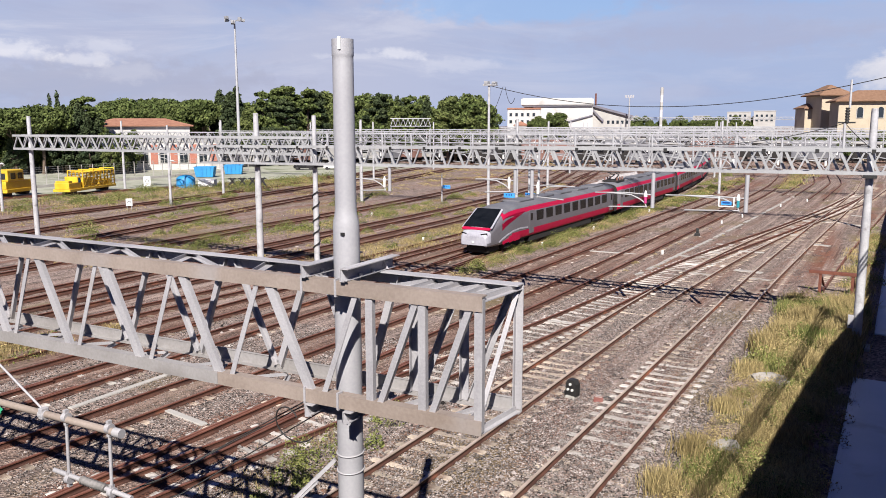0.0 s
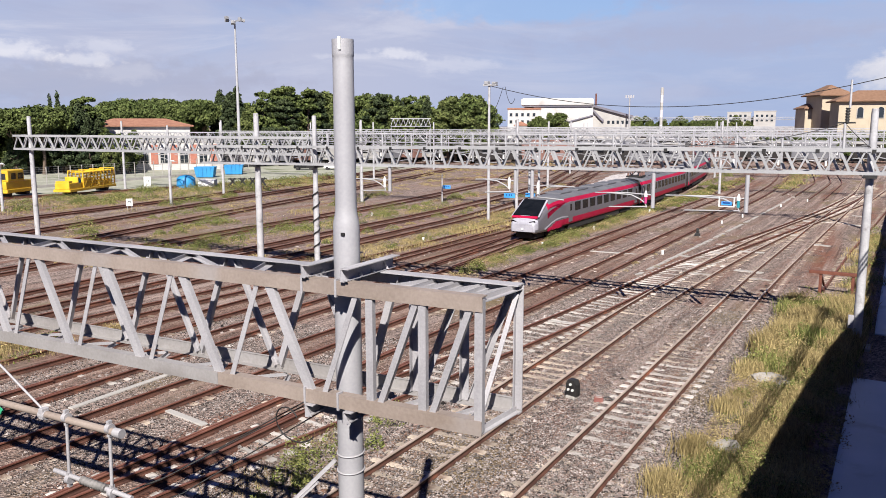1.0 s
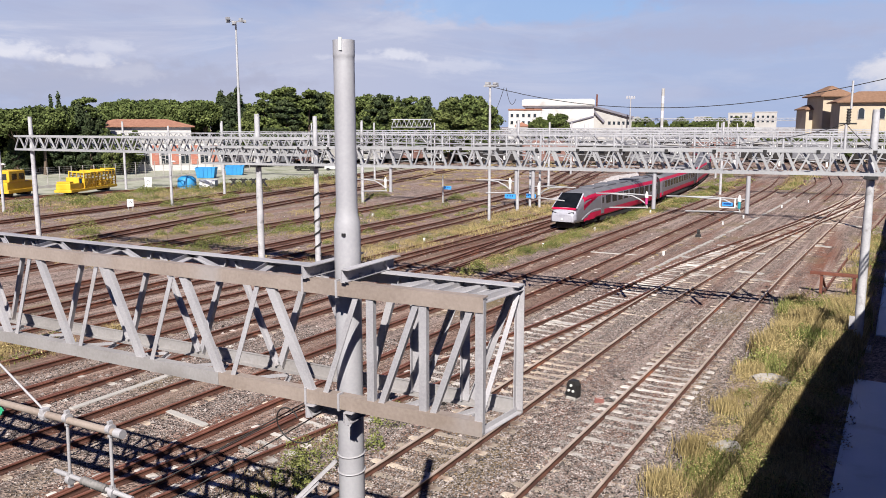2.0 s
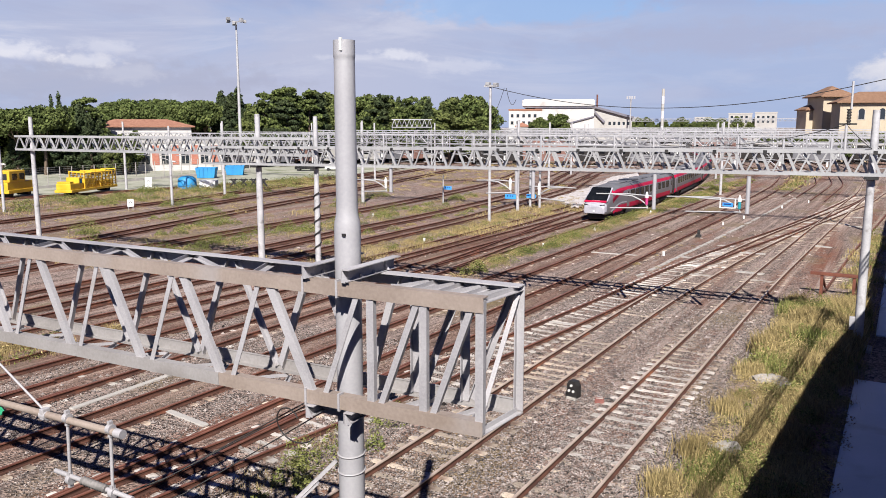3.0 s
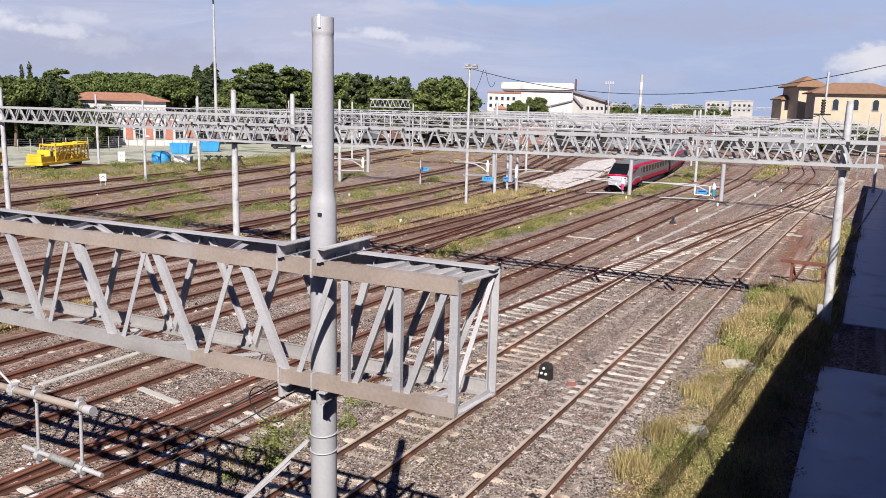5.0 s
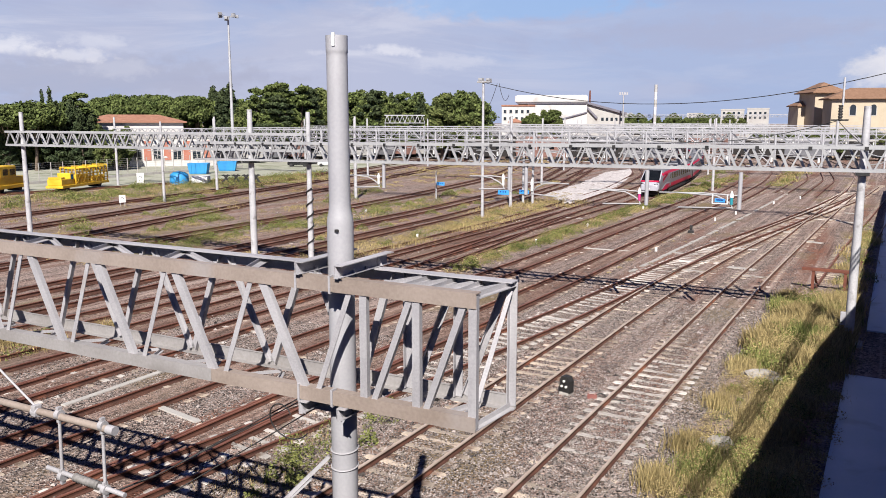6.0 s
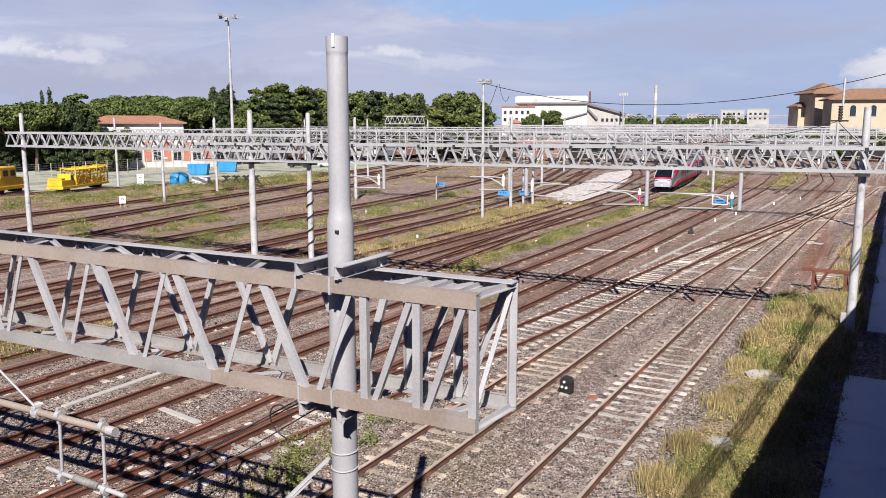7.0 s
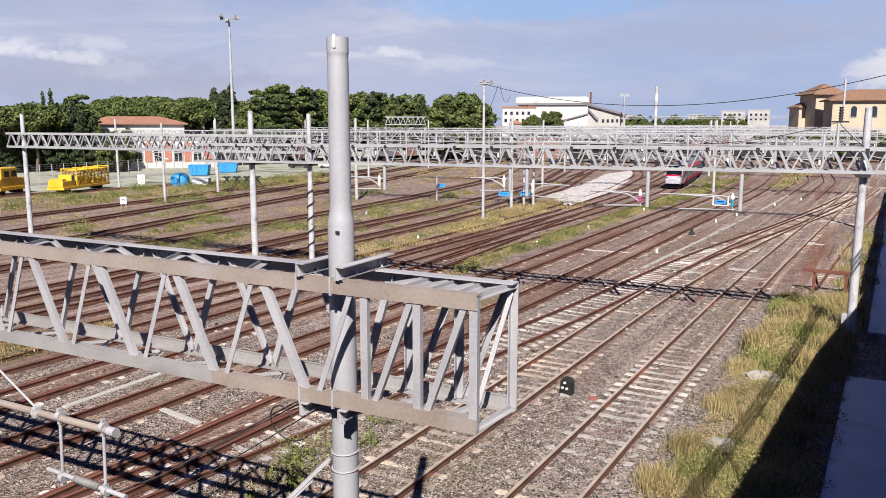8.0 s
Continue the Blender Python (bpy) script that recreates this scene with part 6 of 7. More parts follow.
    thing("vent_stack", bm, RUSTRED, pose(x, y, 0), "thin reddish vent stack", "chimney")
    # long row of brown wagons beyond the left tracks
    r = random.Random(4)
    for i in range(16):
        a = 48.5 - i * 1.55
        x, y = far_point(a, 168 + i * 2.2)
        w = empty("wagon", pose(x, y, 0, 0, 0, -8 - i), "brown or pale coach standing in a far siding", "wagon", "wagons in the siding")
        bm = B()
        box(bm, -5.2, 5.2, -1.3, 1.3, 1.1, 3.6 + r.uniform(-0.2, 0.3), bevel=0.06)
        part("body", bm, (WAGON, WHITEWALL, SILVER, WHITEWALL, ROOFGREY)[i % 5], w)
        bm = B()
        box(bm, -4.9, 4.9, -1.34, -1.29, 2.3, 2.95)
        part("window_band", bm, TRAINGLASS, w)
        for xx in (-3.6, 3.6):
            bm = B()
            tube(bm, [(xx, -0.9, 0.5), (xx, 0.9, 0.5)], 0.46, 12)
            part("wheelset", bm, UNDER, w)
    # floodlight tower
    x, y = far_point(44.5, 170)
    t = empty("floodlight_mast", face_to(x, y), "tall slim floodlight mast with a crown of lamps", "lamp", "floodlights")
    bm = B()
    tube(bm, [(0, 0, 0), (0, 0, 14), (0, 0, 29.5)], 0.3, 12, radii=[0.36, 0.28, 0.17])
    part("pole", bm, FARLATTICE, t)
    for k in range(7):
        bm = B()
        a = k * math.tau / 7
        bm2 = Matrix.Translation((1.7 * math.cos(a), 1.0 * math.sin(a), 29.5 + 0.5 * math.sin(2.1 * k))) @ Matrix.Rotation(a, 4, "Z")
        box(bm, -0.35, 0.35, -0.3, 0.3, -0.28, 0.28, bevel=0.06)
        bar(bm, (0, 0, 0), tuple(bm2.inverted() @ Vector((0, 0, 29.3))), 0.08, 0.08)
        bm.transform(bm2)
        part("lamp_head", bm, FARLATTICE, t)
    x, y = far_point(17.1, 300)
    t = empty("floodlight_mast", face_to(x, y), "distant floodlight mast with a flat lamp frame", "lamp", "floodlights")
    bm = B()
    tube(bm, [(0, 0, 0), (0, 0, 18.5)], 0.25, 8)
    part("pole", bm, POLE, t)
    bm = B()
    for k in range(4):
        box(bm, -1.6 + 0.85 * k, -1.0 + 0.85 * k, -0.2, 0.2, 18.3, 19.3, bevel=0.05)
    part("lamp_head", bm, POLE, t)


# ---- yard things ----
def make_yard():
    # dwarf signal and its box
    s = empty("dwarf_signal", pose(-8.6, 23.0, 0, 0, 0, -14) @ Matrix.Scale(0.8, 4), "low black ground signal with white lamps beside the track", "signal")
    bm = B()
    o = [(-0.24, 0), (0.24, 0), (0.24, 0.48), (0.14, 0.66), (-0.14, 0.66), (-0.24, 0.48)]
    f0 = [bm.verts.new((x, -0.14, z + 0.1)) for x, z in o]
    f1 = [bm.verts.new((x, 0.16, z + 0.1)) for x, z in o]
    bm.faces.new(f0)
    bm.faces.new(f1[::-1])
    for i in range(6):
        bm.faces.new((f0[i], f1[i], f1[(i + 1) % 6], f0[(i + 1) % 6]))
    part("housing", bm, DARKMETAL, s)
    for x, z in ((0.0, 0.58), (-0.1, 0.36), (0.1, 0.36)):
        bm = B()
        tube(bm, [(x, -0.145, z), (x, -0.20, z)], 0.05, 12)
        part("lamp", bm, CERAMIC, s, "white lamp lens")
    bm = B()
    box(bm, -0.2, 0.2, -0.2, 0.2, -0.05, 0.11, bevel=0.02)
    part("base", bm, CONCRETE, s)
    bm = B()
    box(bm, -0.22, 0.22, -0.12, 0.12, 0, 0.22, bevel=0.02)
    box(bm, -0.16, 0.18, -0.09, 0.09, 0.22, 0.30, mat=1, bevel=0.02)
    thing("junction_box", bm, [BOXRED, CONCRETE], pose(-7.75, 23.05, 0, 0, 0, 12) @ Matrix.Scale(0.66, 4), "small red junction box with a pale lid", "box")
    bm = B()
    tube(bm, [(-7.6, 23.05, 0.16), (-7.45, 23.1, 0.2), (-7.25, 23.15, 0.05), (-6.9, 23.2, 0.03), (-6.75, 23.3, 0.03)], 0.018, 6)
    thing("cable", bm, DARKMETAL, I, "black cable lying from the junction box to the rail", "cable")
    # buffer stop
    b = empty("buffer_stop", pose(-2.55, 44.4, 0, 0, 0, -3), "rust-red steel buffer stop at the end of a siding", "buffer stop")
    bm = B()
    box(bm, -1.3, 1.3, -0.12, 0.12, 1.02, 1.18, bevel=0.02)
    part("beam", bm, RUSTRED, b)
    for x in (-0.75, 0.75):
        bm = B()
        box(bm, x - 0.07, x + 0.07, -0.07, 0.07, 0, 1.02)
        part("upright", bm, RUSTRED, b)
        bm = B()
        bar(bm, (x, 0.05, 0.9), (x, 1.5, 0.15), 0.1, 0.1)
        part("strut", bm, RUSTRED, b)
    # pale rubble and slabs
    r = random.Random(8)
    for x, y, sx, sy, h in ((-3.55, 21.2, 0.40, 0.27, 0.28), (-3.95, 21.1, 0.2, 0.16, 0.18), (-3.45, 28.0, 0.66, 0.30, 0.30), (-2.9, 27.5, 0.40, 0.24, 0.24)):
        bm = B()
        bmesh.ops.create_icosphere(bm, subdivisions=2, radius=1.0)
        for v in bm.verts:
            k = 1 + 0.28 * noise.noise(v.co * 1.7 + Vector((x, y, 0)))
            v.co = Vector((v.co.x * sx * k, v.co.y * sy * k, max(-0.1, v.co.z * h * k)))
        thing("rubble", bm, RUBBLE, pose(x, y, 0.0, 0, 0, r.uniform(0, 90)), "pale broken concrete lump in the grass", "rubble", "rubble in the grass")
    for x, y, l, a in ((-17.9, 15.55, 1.9, 62), (-12.1, 31.9, 2.3, 70), (-16.7, 51.7, 3.2, 74), (-25.3, 67.5, 2.6, 60), (-21.6, 16.5, 4.4, 161)):
        bm = B()
        box(bm, -l / 2, l / 2, -0.11, 0.11, -0.05, 0.045, bevel=0.015)
        thing("concrete_slab", bm, CONCRETE, pose(x, y, 0, 0, 0, a - 90 + 20), "narrow pale concrete slab lying on the ballast", "slab", "slabs on the ballast")
    for i in range(18):
        y = r.uniform(46, 92)
        x = r.uniform(-11.5, -4.0) + (y - 60) * 0.06
        l, wd = r.uniform(0.5, 1.3), r.uniform(0.12, 0.3)
        bm = B()
        box(bm, -l, l, -wd, wd, -0.03, 0.045, bevel=0.01)
        thing("crossing_slab", bm, CONCRETE if i % 3 else NEW_SLEEPER, pose(x, y, 0, 0, 0, r.uniform(-25, 25)), "flat pale concrete slab set in the ballast", "slab", "slabs on the ballast")
    # cable trough running beside the tracks
    t = empty("cable_trough", I, "long pale concrete cable trough along the tracks", "cable trough", kind="structure")
    bm = B()
    box(bm, -0.12, 0.12, -0.48, 0.48, -0.02, 0.06, bevel=0.01)
    me = finish(bm, "trough_lid", CONCRETE)
    y = 45.0
    while y < 105:
        x = -12.9 + 0.045 * (y - 45) - 0.0003 * (y - 45) ** 2
        if r.random() < 0.8:
            share("trough_lid", me, t, Matrix.Translation((x + r.uniform(-.02, .02), y, r.uniform(-.02, .01))) @ Matrix.Rotation(-0.035 + r.uniform(-.01, .01), 4, "Z"))
        y += 1.0
    # small white marker stones
    for x, y in ((-13.6, 52.7), (-13.5, 72), (-21.9, 62.5), (-22.0, 52), (-21.6, 78), (-12.8, 78), (-9.2, 98), (-11, 90), (-30.8, 50), (-44, 62)):
        bm = B()
        box(bm, -0.07, 0.07, -0.06, 0.06, 0, 0.30, bevel=0.02)
        thing("marker_post", bm, WHITE, pose(x, y, 0, r.uniform(-6, 6), r.uniform(-6, 6), r.uniform(0, 90)), "short white marker post beside the track", "marker", "white markers")
    # point motor
    bm = B()
    box(bm, -0.3, 0.3, -0.2, 0.2, 0, 0.3, bevel=0.04)
    box(bm, -0.15, 0.15, -0.12, 0.12, 0.3, 0.85, bevel=0.03)
    thing("point_machine", bm, DARKMETAL, pose(-13.6, 63, 0, 0, 0, 10) @ Matrix.Scale(0.72, 4), "dark point machine with an upright lamp", "point machine")
    # white boards
    for x, y, w, h in ((-68.2, 53.5, 0.62, 0.75), (-88.5, 72.5, 0.9, 1.3)):
        n = empty("board", face_to(x, y), "white notice board with a dark arch mark on a post", "sign", "white boards")
        bm = B()
        box(bm, -w / 2, w / 2, -0.03, 0.03, 0.45, 0.45 + h, bevel=0.01)
        p = part("panel", bm, WHITE, n)
        bm = B()
        tube(bm, [(w * 0.22 * math.cos(a), -0.04, 0.45 + h * 0.45 + h * 0.22 * math.sin(a)) for a in [i * math.pi / 8 for i in range(9)]], 0.035, 6)
        part("mark", bm, DARKMETAL, p, "dark arch mark")
        for s in (-1, 1):
            bm = B()
            tube(bm, [(s * w * 0.35, 0.05, 0), (s * w * 0.35, 0.05, 0.5 + h * 0.5)], 0.04, 6)
            part("post", bm, POLE, n)


def make_machines():
    # yellow track vehicles
    m = empty("rail_tractor", pose(-93.4, 56.2, RAIL, 0, 0, 24) @ Matrix.Scale(0.9, 4), "yellow rail tractor with a cab standing on a siding", "track machine", "yellow track machines")
    for nm, x0, x1, z0, z1 in (("chassis", -1.3, 1.3, 0.5, 1.0), ("hood", -1.2, 1.2, 1.0, 2.0), ):
        bm = B()
        box(bm, x0, x1, -2.2, 3.9, z0, z1, bevel=0.08)
        part(nm, bm, YELLOW, m)
    bm = B()
    box(bm, -1.25, 1.25, -1.8, 1.6, 2.0, 3.5, bevel=0.12)
    cab = part("cab", bm, YELLOW, m)
    for y in (-1.2, 0.3):
        bm = B()
        box(bm, 1.24, 1.28, y, y + 1.0, 2.3, 3.1)
        part("window", bm, DARKGLASS, cab)
    bm = B()
    box(bm, -0.9, 0.9, -1.84, -1.8, 2.3, 3.1)
    part("window", bm, DARKGLASS, cab)
    for y in (-1, 2.8):
        bm = B()
        tube(bm, [(-0.85, y, 0.42), (0.85, y, 0.42)], 0.42, 14)
        part("wheelset", bm, UNDER, m)
    m = empty("track_crane", pose(-89.9, 64.2, RAIL, 0, 0, 24) @ Matrix.Diagonal((0.85, 0.98, 0.80, 1)), "yellow caged track maintenance machine on a siding", "track machine", "yellow track machines")
    bm = B()
    box(bm, -1.3, 1.3, -5.5, 5.5, 0.55, 0.95, bevel=0.05)
    part("chassis", bm, YELLOW, m)
    bm = B()
    box(bm, -1.1, 1.1, -5.4, -3.3, 0.95, 1.9, bevel=0.1)
    box(bm, -1.0, 1.0, -5.3, -4.5, 1.9, 2.2, bevel=0.05)
    part("hood", bm, YELLOW, m)
    bm = B()
    box(bm, -1.0, 1.0, -3.3, -2.5, 0.95, 2.7, bevel=0.08)
    cab = part("cab", bm, YELLOW, m)
    bm = B()
    box(bm, 1.0, 1.03, -3.15, -2.65, 1.8, 2.5)
    part("window", bm, DARKGLASS, cab)
    for k in range(10):
        bm = B()
        y = -2.3 + 0.85 * k
        top = 3.3 if k % 3 else 3.55
        for s in (-1, 1):
            bar(bm, (s * 1.15, y, 0.95), (s * 1.15, y, top), 0.13, 0.13)
        bar(bm, (-1.2, y, top), (1.2, y, top), 0.13, 0.13)
        part("cage_frame", bm, YELLOW, m)
    for z in (1.15, 1.55, 1.95, 2.4, 2.85, 3.25):
        for s in (-1, 1):
            bm = B()
            bar(bm, (s * 1.2, -2.3, z), (s * 1.2, 5.35, z), 0.10, 0.12)
            part("cage_rail", bm, YELLOW, m)
    for k in range(5):
        bm = B()
        y = -2.2 + 1.5 * k
        bar(bm, (1.22, y, 1.1), (1.22, y + 1.4, 3.2), 0.09, 0.09)
        part("cage_brace", bm, YELLOW, m)
    bm = B()
    box(bm, -0.9, 0.7, -1.6, 1.4, 0.95, 2.3, bevel=0.15)
    part("engine", bm, YELLOW, m)
    bm = B()
    box(bm, -0.8, 0.8, 2.0, 5.0, 0.95, 1.8, bevel=0.12)
    part("winch", bm, YELLOW, m)
    for y in (-3.8, 3.8):
        bm = B()
        tube(bm, [(-0.85, y, 0.42), (0.85, y, 0.42)], 0.42, 14)
        part("wheelset", bm, UNDER, m)
    # blue tank and containers
    bm = B()
    tube(bm, [(0, 0, 0), (0, 0, 0.2), (0, 0, 1.3), (0, 0, 1.65), (0, 0, 1.75)], 1.2, 18, radii=[1.25, 1.3, 1.25, 0.8, 0.3])
    thing("water_tank", bm, BLUEBOX, pose(-86.6, 77.5, 0), "round blue plastic tank", "tank")
    for x, y, w, h, a in ((-100.6, 94.3, 2.7, 1.8, 20), (-102.4, 102.6, 2.7, 1.7, 24)):
        c = empty("container", pose(x, y, 0, 0, 0, a + 15), "blue open skip container", "container", "blue containers")
        bm = B()
        vs = [bm.verts.new(p) for p in ((-w / 2, -1.1, 0.1), (w / 2, -1.1, 0.1), (w / 2, 1.1, 0.1), (-w / 2, 1.1, 0.1), (-w / 2 - 0.3, -1.2, h), (w / 2 + 0.3, -1.2, h), (w / 2 + 0.3, 1.2, h), (-w / 2 - 0.3, 1.2, h))]
        for f in ((0, 3, 2, 1), (0, 1, 5, 4), (1, 2, 6, 5), (2, 3, 7, 6), (3, 0, 4, 7)):
            bm.faces.new([vs[i] for i in f])
        part("tub", bm, BLUEBOX, c)
        for k in range(4):
            bm = B()
            xx = -w / 2 + (k + 0.5) * w / 4
            bar(bm, (xx, -1.14, 0.15), (xx, -1.24, h), 0.12, 0.1, up=(0, 1, 0))
            part("rib", bm, BLUEBOX, c)
    bm = B()
    box(bm, -1.1, 1.1, -0.8, 0.8, 0.1, 1.1, bevel=0.04)
    thing("crate", bm, WHITE, pose(-84.5, 79.5, 0, 0, 0, 30), "pale grey storage crate", "crate")
    # rack of black frames
    k = empty("rack", pose(-80.5, 83.0, 0, 0, 0, 35) @ Matrix.Scale(1.15, 4), "black tangle of trestle frames", "trestle")
    for i in range(4):
        bm = B()
        x = i * 1.2 - 2.2
        bar(bm, (x, 0.1 * i, 0), (x + 0.8, 0.1 * i, 1.05), 0.2, 0.2)
        bar(bm, (x + 1.0, 0.1 * i, 0), (x + 0.2, 0.1 * i, 1.05), 0.2, 0.2)
        bar(bm, (x, 0.1 * i, 0.95), (x + 1.0, 0.1 * i, 0.95), 0.2, 0.14)
        part("trestle_leg", bm, DARKMETAL, k)
    # two parked cars
    for x, y, mat, lab, a in ((-100.5, 119.5, CARBLACK, "black parked hatchback car", 60), (-96.0, 123.0, WHITE, "white parked hatchback car", 60)):
        c = empty("car", pose(x, y, 0, 0, 0, a - 30), lab, "car", "parked cars")
        bm = B()
        prof = [(-2.0, 0.35), (-2.05, 0.85), (-1.75, 0.98), (-1.15, 1.45), (0.5, 1.48), (1.1, 1.02), (1.95, 0.85), (2.05, 0.4)]
        l, rr = [bm.verts.new((px, -0.85, pz)) for px, pz in prof], [bm.verts.new((px, 0.85, pz)) for px, pz in prof]
        bm.faces.new(l)
        bm.faces.new(rr[::-1])
        for i in range(8):
            bm.faces.new((l[i], rr[i], rr[(i + 1) % 8], l[(i + 1) % 8]))
        bmesh.ops.bevel(bm, geom=bm.edges[:], offset=0.07, segments=2, affect="EDGES")
        part("body", bm, mat, c)
        bm = B()
        box(bm, -1.1, 0.5, -0.87, 0.87, 1.02, 1.38, bevel=0.03)
        part("side_windows", bm, DARKGLASS, c)
        for xx in (-1.3, 1.3):
            for yy in (-0.82, 0.82):
                bm = B()
                tube(bm, [(xx, yy - 0.1, 0.32), (xx, yy + 0.1, 0.32)], 0.32, 14)
                part("wheel", bm, DARKMETAL, c)


def make_fence():
    f = empty("fence", I, "grey wire mesh fence behind the sidings", "fence", kind="structure")
    x0, y0, x1, y1 = -101.5, 44, -108, 112
    n = 34
    for i in range(n + 1):
        t = i / n
        bm = B()
        bar(bm, (x0 + (x1 - x0) * t, y0 + (y1 - y0) * t, 0), (x0 + (x1 - x0) * t, y0 + (y1 - y0) * t, 2.9), 0.09, 0.09)
        part("fence_post", bm, CONCRETE, f)
    for k in range(9):
        bm = B()
        bar(bm, (x0, y0, 0.45 + 0.30 * k), (x1, y1, 0.45 + 0.30 * k), 0.02, 0.02)
        part("fence_wire", bm, CONCRETE, f)
    bm = B()
    box(bm, -0.1, 0.1, -34, 34, 0, 0.4)
    bm.transform(Matrix.Translation(((x0 + x1) / 2, (y0 + y1) / 2, 0)) @ Matrix.Rotation(-math.atan2(x1 - x0, y1 - y0), 4, "Z") @ Matrix.Translation((0.2, 0, 0)))
    part("low_wall", bm, CONCRETE, f, "low concrete wall under the fence")


def make_cables():
    # overhead cable from the tall mast towards the right, and wires under the near beam
    bm = B()
    a, b2 = Vector((-32.0, 63.4, 12.0)), Vector((6.0, 60.0, 13.9))
    pts = []
    for i in range(25):
        t = i / 24
        p = a.lerp(b2, t)
        p.z -= 2.9 * 4 * t * (1 - t)
        pts.append(p)
    tube(bm, pts, 0.03, 6)
    thing("overhead_cable", bm, DARKMETAL, I, "dark sagging overhead cable strung between masts", "cable")
    for dx, z in ((0, 4.0), (0.08, 4.05), (0.35, 3.9)):
        bm = B()
        tube(bm, [(-9.0 + dx, 2.0, z - 0.1), (-7.6 + dx, 6.2, z + 0.3), (-5.8 + dx, 7.0, 5.45)], 0.008, 5)
        thing("wire", bm, DARKMETAL, I, "thin dark wire under the gantry", "wire", "wires under the gantry")


def make_stones():
    """Loose ballast stones and pale chips on the near ballast."""
    r = random.Random(31)
    verts, faces = [], []
    for x0, x1, y0, y1, n in ((-9.3, -4.4, 12, 24, 26000), (-9.3, -4.4, 24, 38, 16000), (-14.2, -9.3, 11, 24, 20000), (-14.2, -9.3, 24, 38, 14000), (-26, -14, 10, 26, 34000), (-15, -4.4, 38, 60, 9000)):
        for i in range(n):
            x, y = r.uniform(x0, x1), r.uniform(y0, y1)
            s = r.uniform(0.018, 0.040) * (1 + (r.random() < 0.006) * r.uniform(0.8, 2.0))
            a = r.uniform(0, 3.14)
            c, d = math.cos(a), math.sin(a)
            k, n0 = r.uniform(0.6, 1.0), len(verts)
            z = s * 0.25
            for p, q, h in ((1, 0, 0.1), (0.2, k, -0.1), (-1, 0.1, 0.15), (-0.1, -k, 0), (r.uniform(-.3, .3), r.uniform(-.3, .3), 0.75)):
                verts.append((x + (p * c - q * d) * s, y + (p * d + q * c) * s, z + h * s))
            faces += [(n0, n0 + 1, n0 + 4), (n0 + 1, n0 + 2, n0 + 4), (n0 + 2, n0 + 3, n0 + 4), (n0 + 3, n0, n0 + 4)]
    joined("ballast_stones", verts, faces, surf("ballast stones", (0.068, 0.058, 0.053), (0.262, 0.226, 0.208), 3, 0.9, 0, 0.2, 30, island=0.95, spec=0.2), "loose grey and brown ballast stones", "gravel")


def make_chips():
    """Scattered pale bits: broken sleeper clips, paper, splinters of concrete."""
    r = random.Random(77)
    verts, faces = [], []
    for i in range(750):
        y = 30 + 85 * r.random() ** 1.2
        x = r.uniform(-30, -3.5) if i % 4 else r.uniform(-75, -30)
        l, w, h = r.uniform(0.03, 0.14), r.uniform(0.02, 0.06), r.uniform(0.02, 0.06)
        a = r.choice((r.gauss(1.5, 0.3), r.uniform(0, 3.14)))
        c, d = math.cos(a), math.sin(a)
        n0 = len(verts)
        for p, q, z in ((-l, -w, 0), (l, -w * r.uniform(.3, 1), 0), (l * r.uniform(.6, 1), w, 0), (-l, w, 0), (-l * .8, -w * .8, h), (l * .8, -w * .7, h), (l * .7, w * .8, h), (-l * .8, w * .8, h)):
            verts.append((x + p * c - q * d, y + p * d + q * c, z + 0.01))
        faces += [tuple(n0 + k for k in f) for f in ((4, 5, 6, 7), (0, 1, 5, 4), (1, 2, 6, 5), (2, 3, 7, 6), (3, 0, 4, 7))]
    joined("debris", verts, faces, surf("pale debris", (0.17, 0.135, 0.115), (0.42, 0.37, 0.34), 3, 0.9, 0, 0.2, 30, island=0.6, spec=0.2), "scattered pale bits of concrete and litter", "debris")


def motions():
    for k, c in enumerate(CARS):
        rows = []
        for i in range(33):
            t = i * 0.25
            rows.append((t, place_on_track(45.2 + 7.72 * t - 0.031 * t * t + k * STEP)))
        walk(c, rows)


make_ground()
make_near_gantry()
make_drop_cantilever()
make_gantry_two()
for y, x0, x1, h, masts in ((74, -92, -2.5, 7.7, (-92, -74, -53, -34, -2.5)), (104, -104, 0, 7.6, (-104, -72, -43, -20, 0)),
                            (136, -110, 0, 7.7, (-110, -80, -52, -27, 0)), (170, -118, -2, 7.6, (-118, -90, -62, -30, -2)), (206, -125, -6, 7.8, (-125, -95, -65, -40, -6)),
                            (250, -130, -12, 7.8, (-130, -90, -50, -12)), (300, -140, -20, 8.0, (-140, -95, -60, -20)), (330, -110, -24, 11.5, (-110, -24))):
    make_far_gantry(x0, x1, y, 0.03, h, masts)
plates = make_mast(-32.2, 63.5, 12.1, 0.12)
blue_plate(plates, 2.22, -0.3, 2.45, 1.05)
bm = B()
bar(bm, (0, 0, 2.7), (3.2, -0.3, 2.75), 0.05, 0.05)
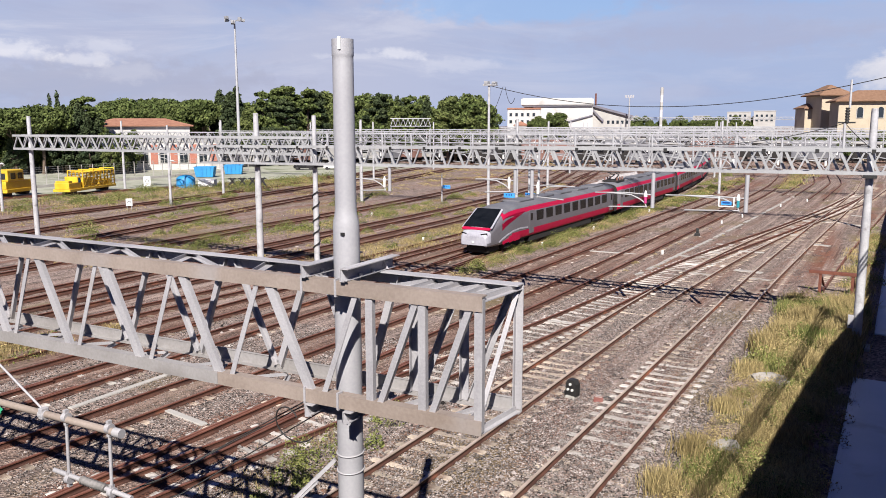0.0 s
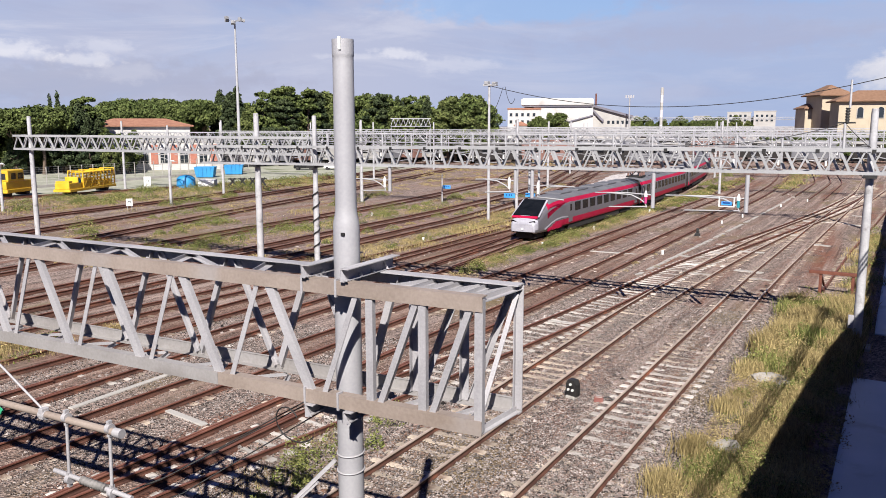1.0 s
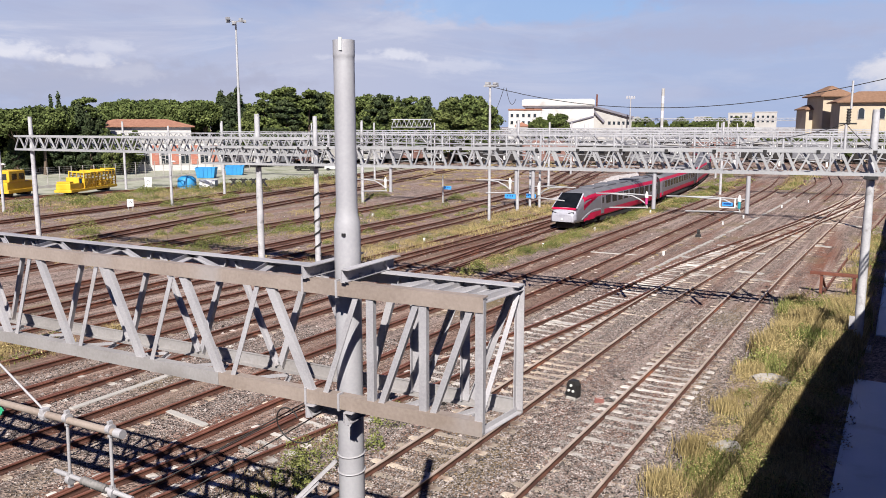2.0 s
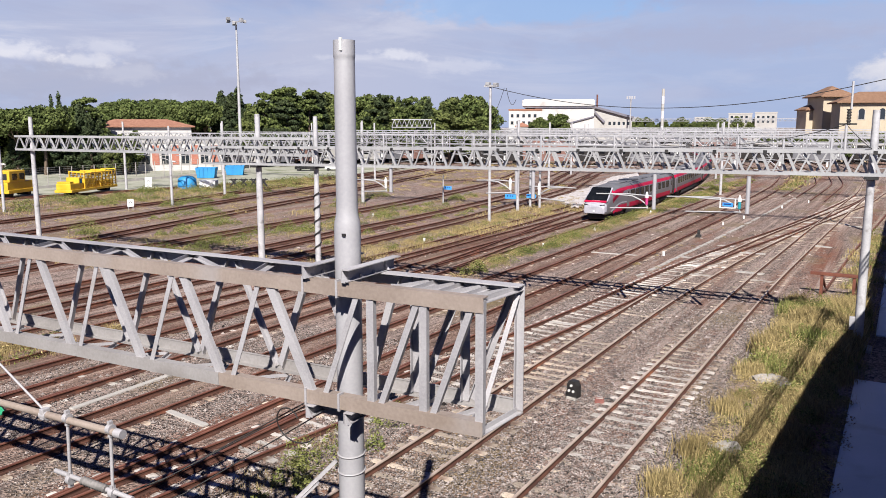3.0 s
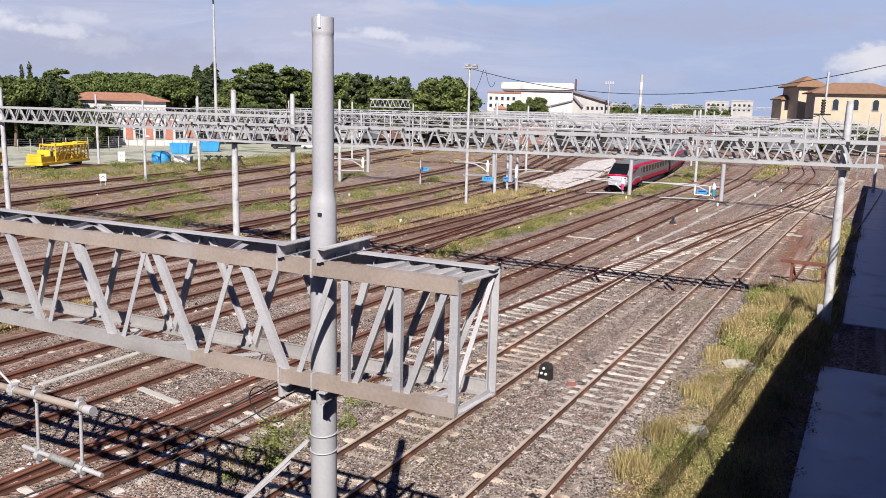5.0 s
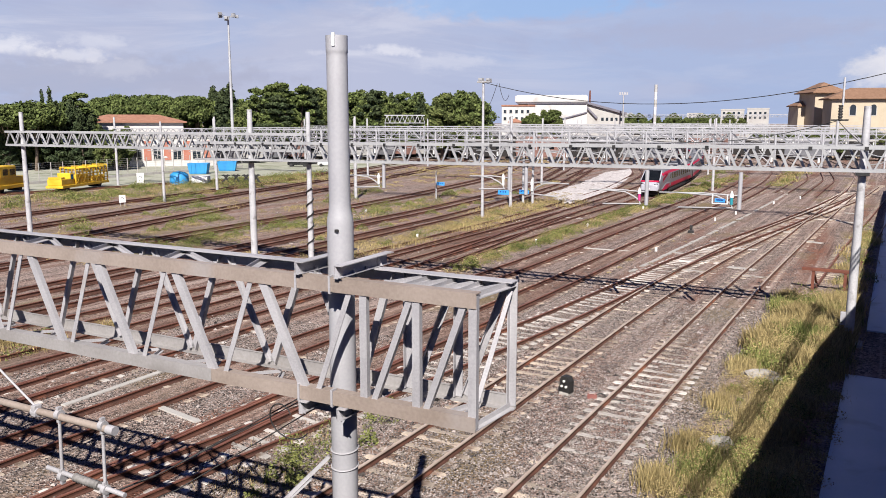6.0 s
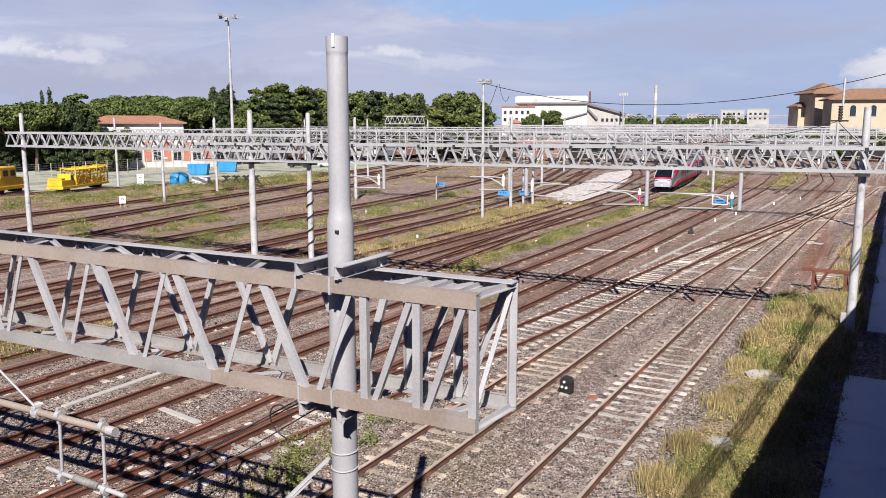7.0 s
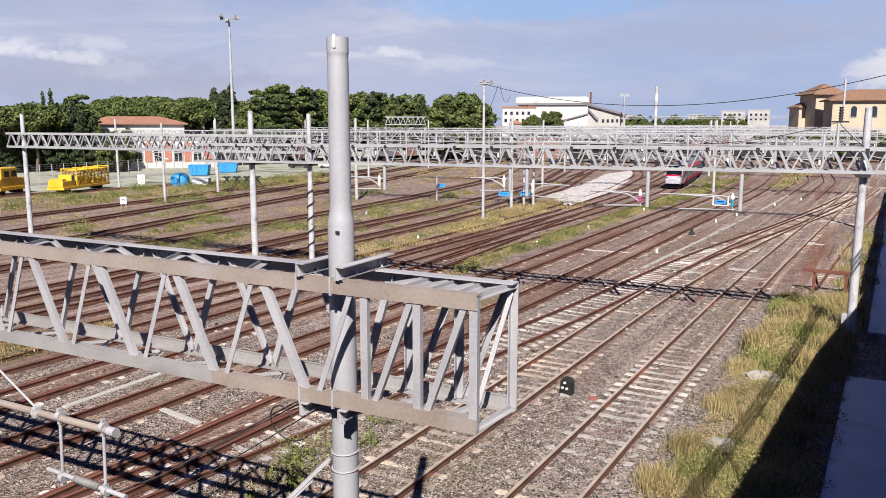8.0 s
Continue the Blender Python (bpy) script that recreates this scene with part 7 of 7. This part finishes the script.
part("plate_arm", bm, FARSTEEL, plates)
bm = B()
box(bm, -0.55, 0.75, -0.2, 0.2, 12.0, 12.16, bevel=0.03)
box(bm, -0.40, -0.05, -0.25, 0.25, 12.16, 12.42, bevel=0.04)
box(bm, 0.35, 0.70, -0.25, 0.25, 12.16, 12.36, bevel=0.04)
part("mast_head", bm, FARSTEEL, plates, "cross arm with small switch boxes")
for end, drop in (((0.45, -0.2, 9.6), 0.2), ((2.6, -0.2, 10.9), 0.9)):
    bm = B()
    tube(bm, [Vector((1.6 if drop > 0.5 else 1.4, -0.1, 11.9)).lerp(Vector(end), i / 8) - Vector((0, 0, drop * 4 * (i / 8) * (1 - i / 8))) for i in range(9)], 0.022, 5)
    part("jumper_wire", bm, DARKMETAL, plates, "dark hanging jumper wire")
plates = make_mast(-53.2, 73, 9.0, 0.14)
blue_plate(plates, -0.9, -0.3, 2.75, 0.75)
plates = make_mast(-44.9, 77, 3.2, 0.07, "low grey post with a blue plate", arms=False)
blue_plate(plates, 0.7, -0.2, 1.75, 1.0)
plates = make_mast(-34.2, 77, 7.2, 0.12, arms=False)
blue_plate(plates, 0.25, -0.3, 1.3, 1.1)
make_mast(-33.2, 77.2, 7.2, 0.12)
make_mast(-68.5, 59.1, 8.6, 0.13)
make_mast(-78.3, 46.3, 8.5, 0.13)
make_feeder_post()
make_signal_bridge()
make_drop_post(-9.1, gy(-9.1) - 0.3, 6.62, 1.5, -1, 2.5, MAGENTA)
make_drop_post(-5.38, gy(-5.38) - 0.3, 6.62, 1.5, -1, 3.2, TEAL, 1)
make_drop_post(-22.1, gy(-22.1) - 0.3, 6.62, 1.28, -1, 2.2, CERAMIC)
make_drop_post(-15.37, gy(-15.37) - 0.3, 6.62, 1.1, -1, 2.0, CERAMIC)
make_drop_post(-14.55, gy(-14.55) - 0.3, 6.68, 1.35, 1, 2.1, CERAMIC)
make_train()
make_trees()
make_buildings()
make_yard()
make_machines()
make_fence()
make_cables()
make_stones()
make_chips()
make_grass()
make_tracks()
motions()
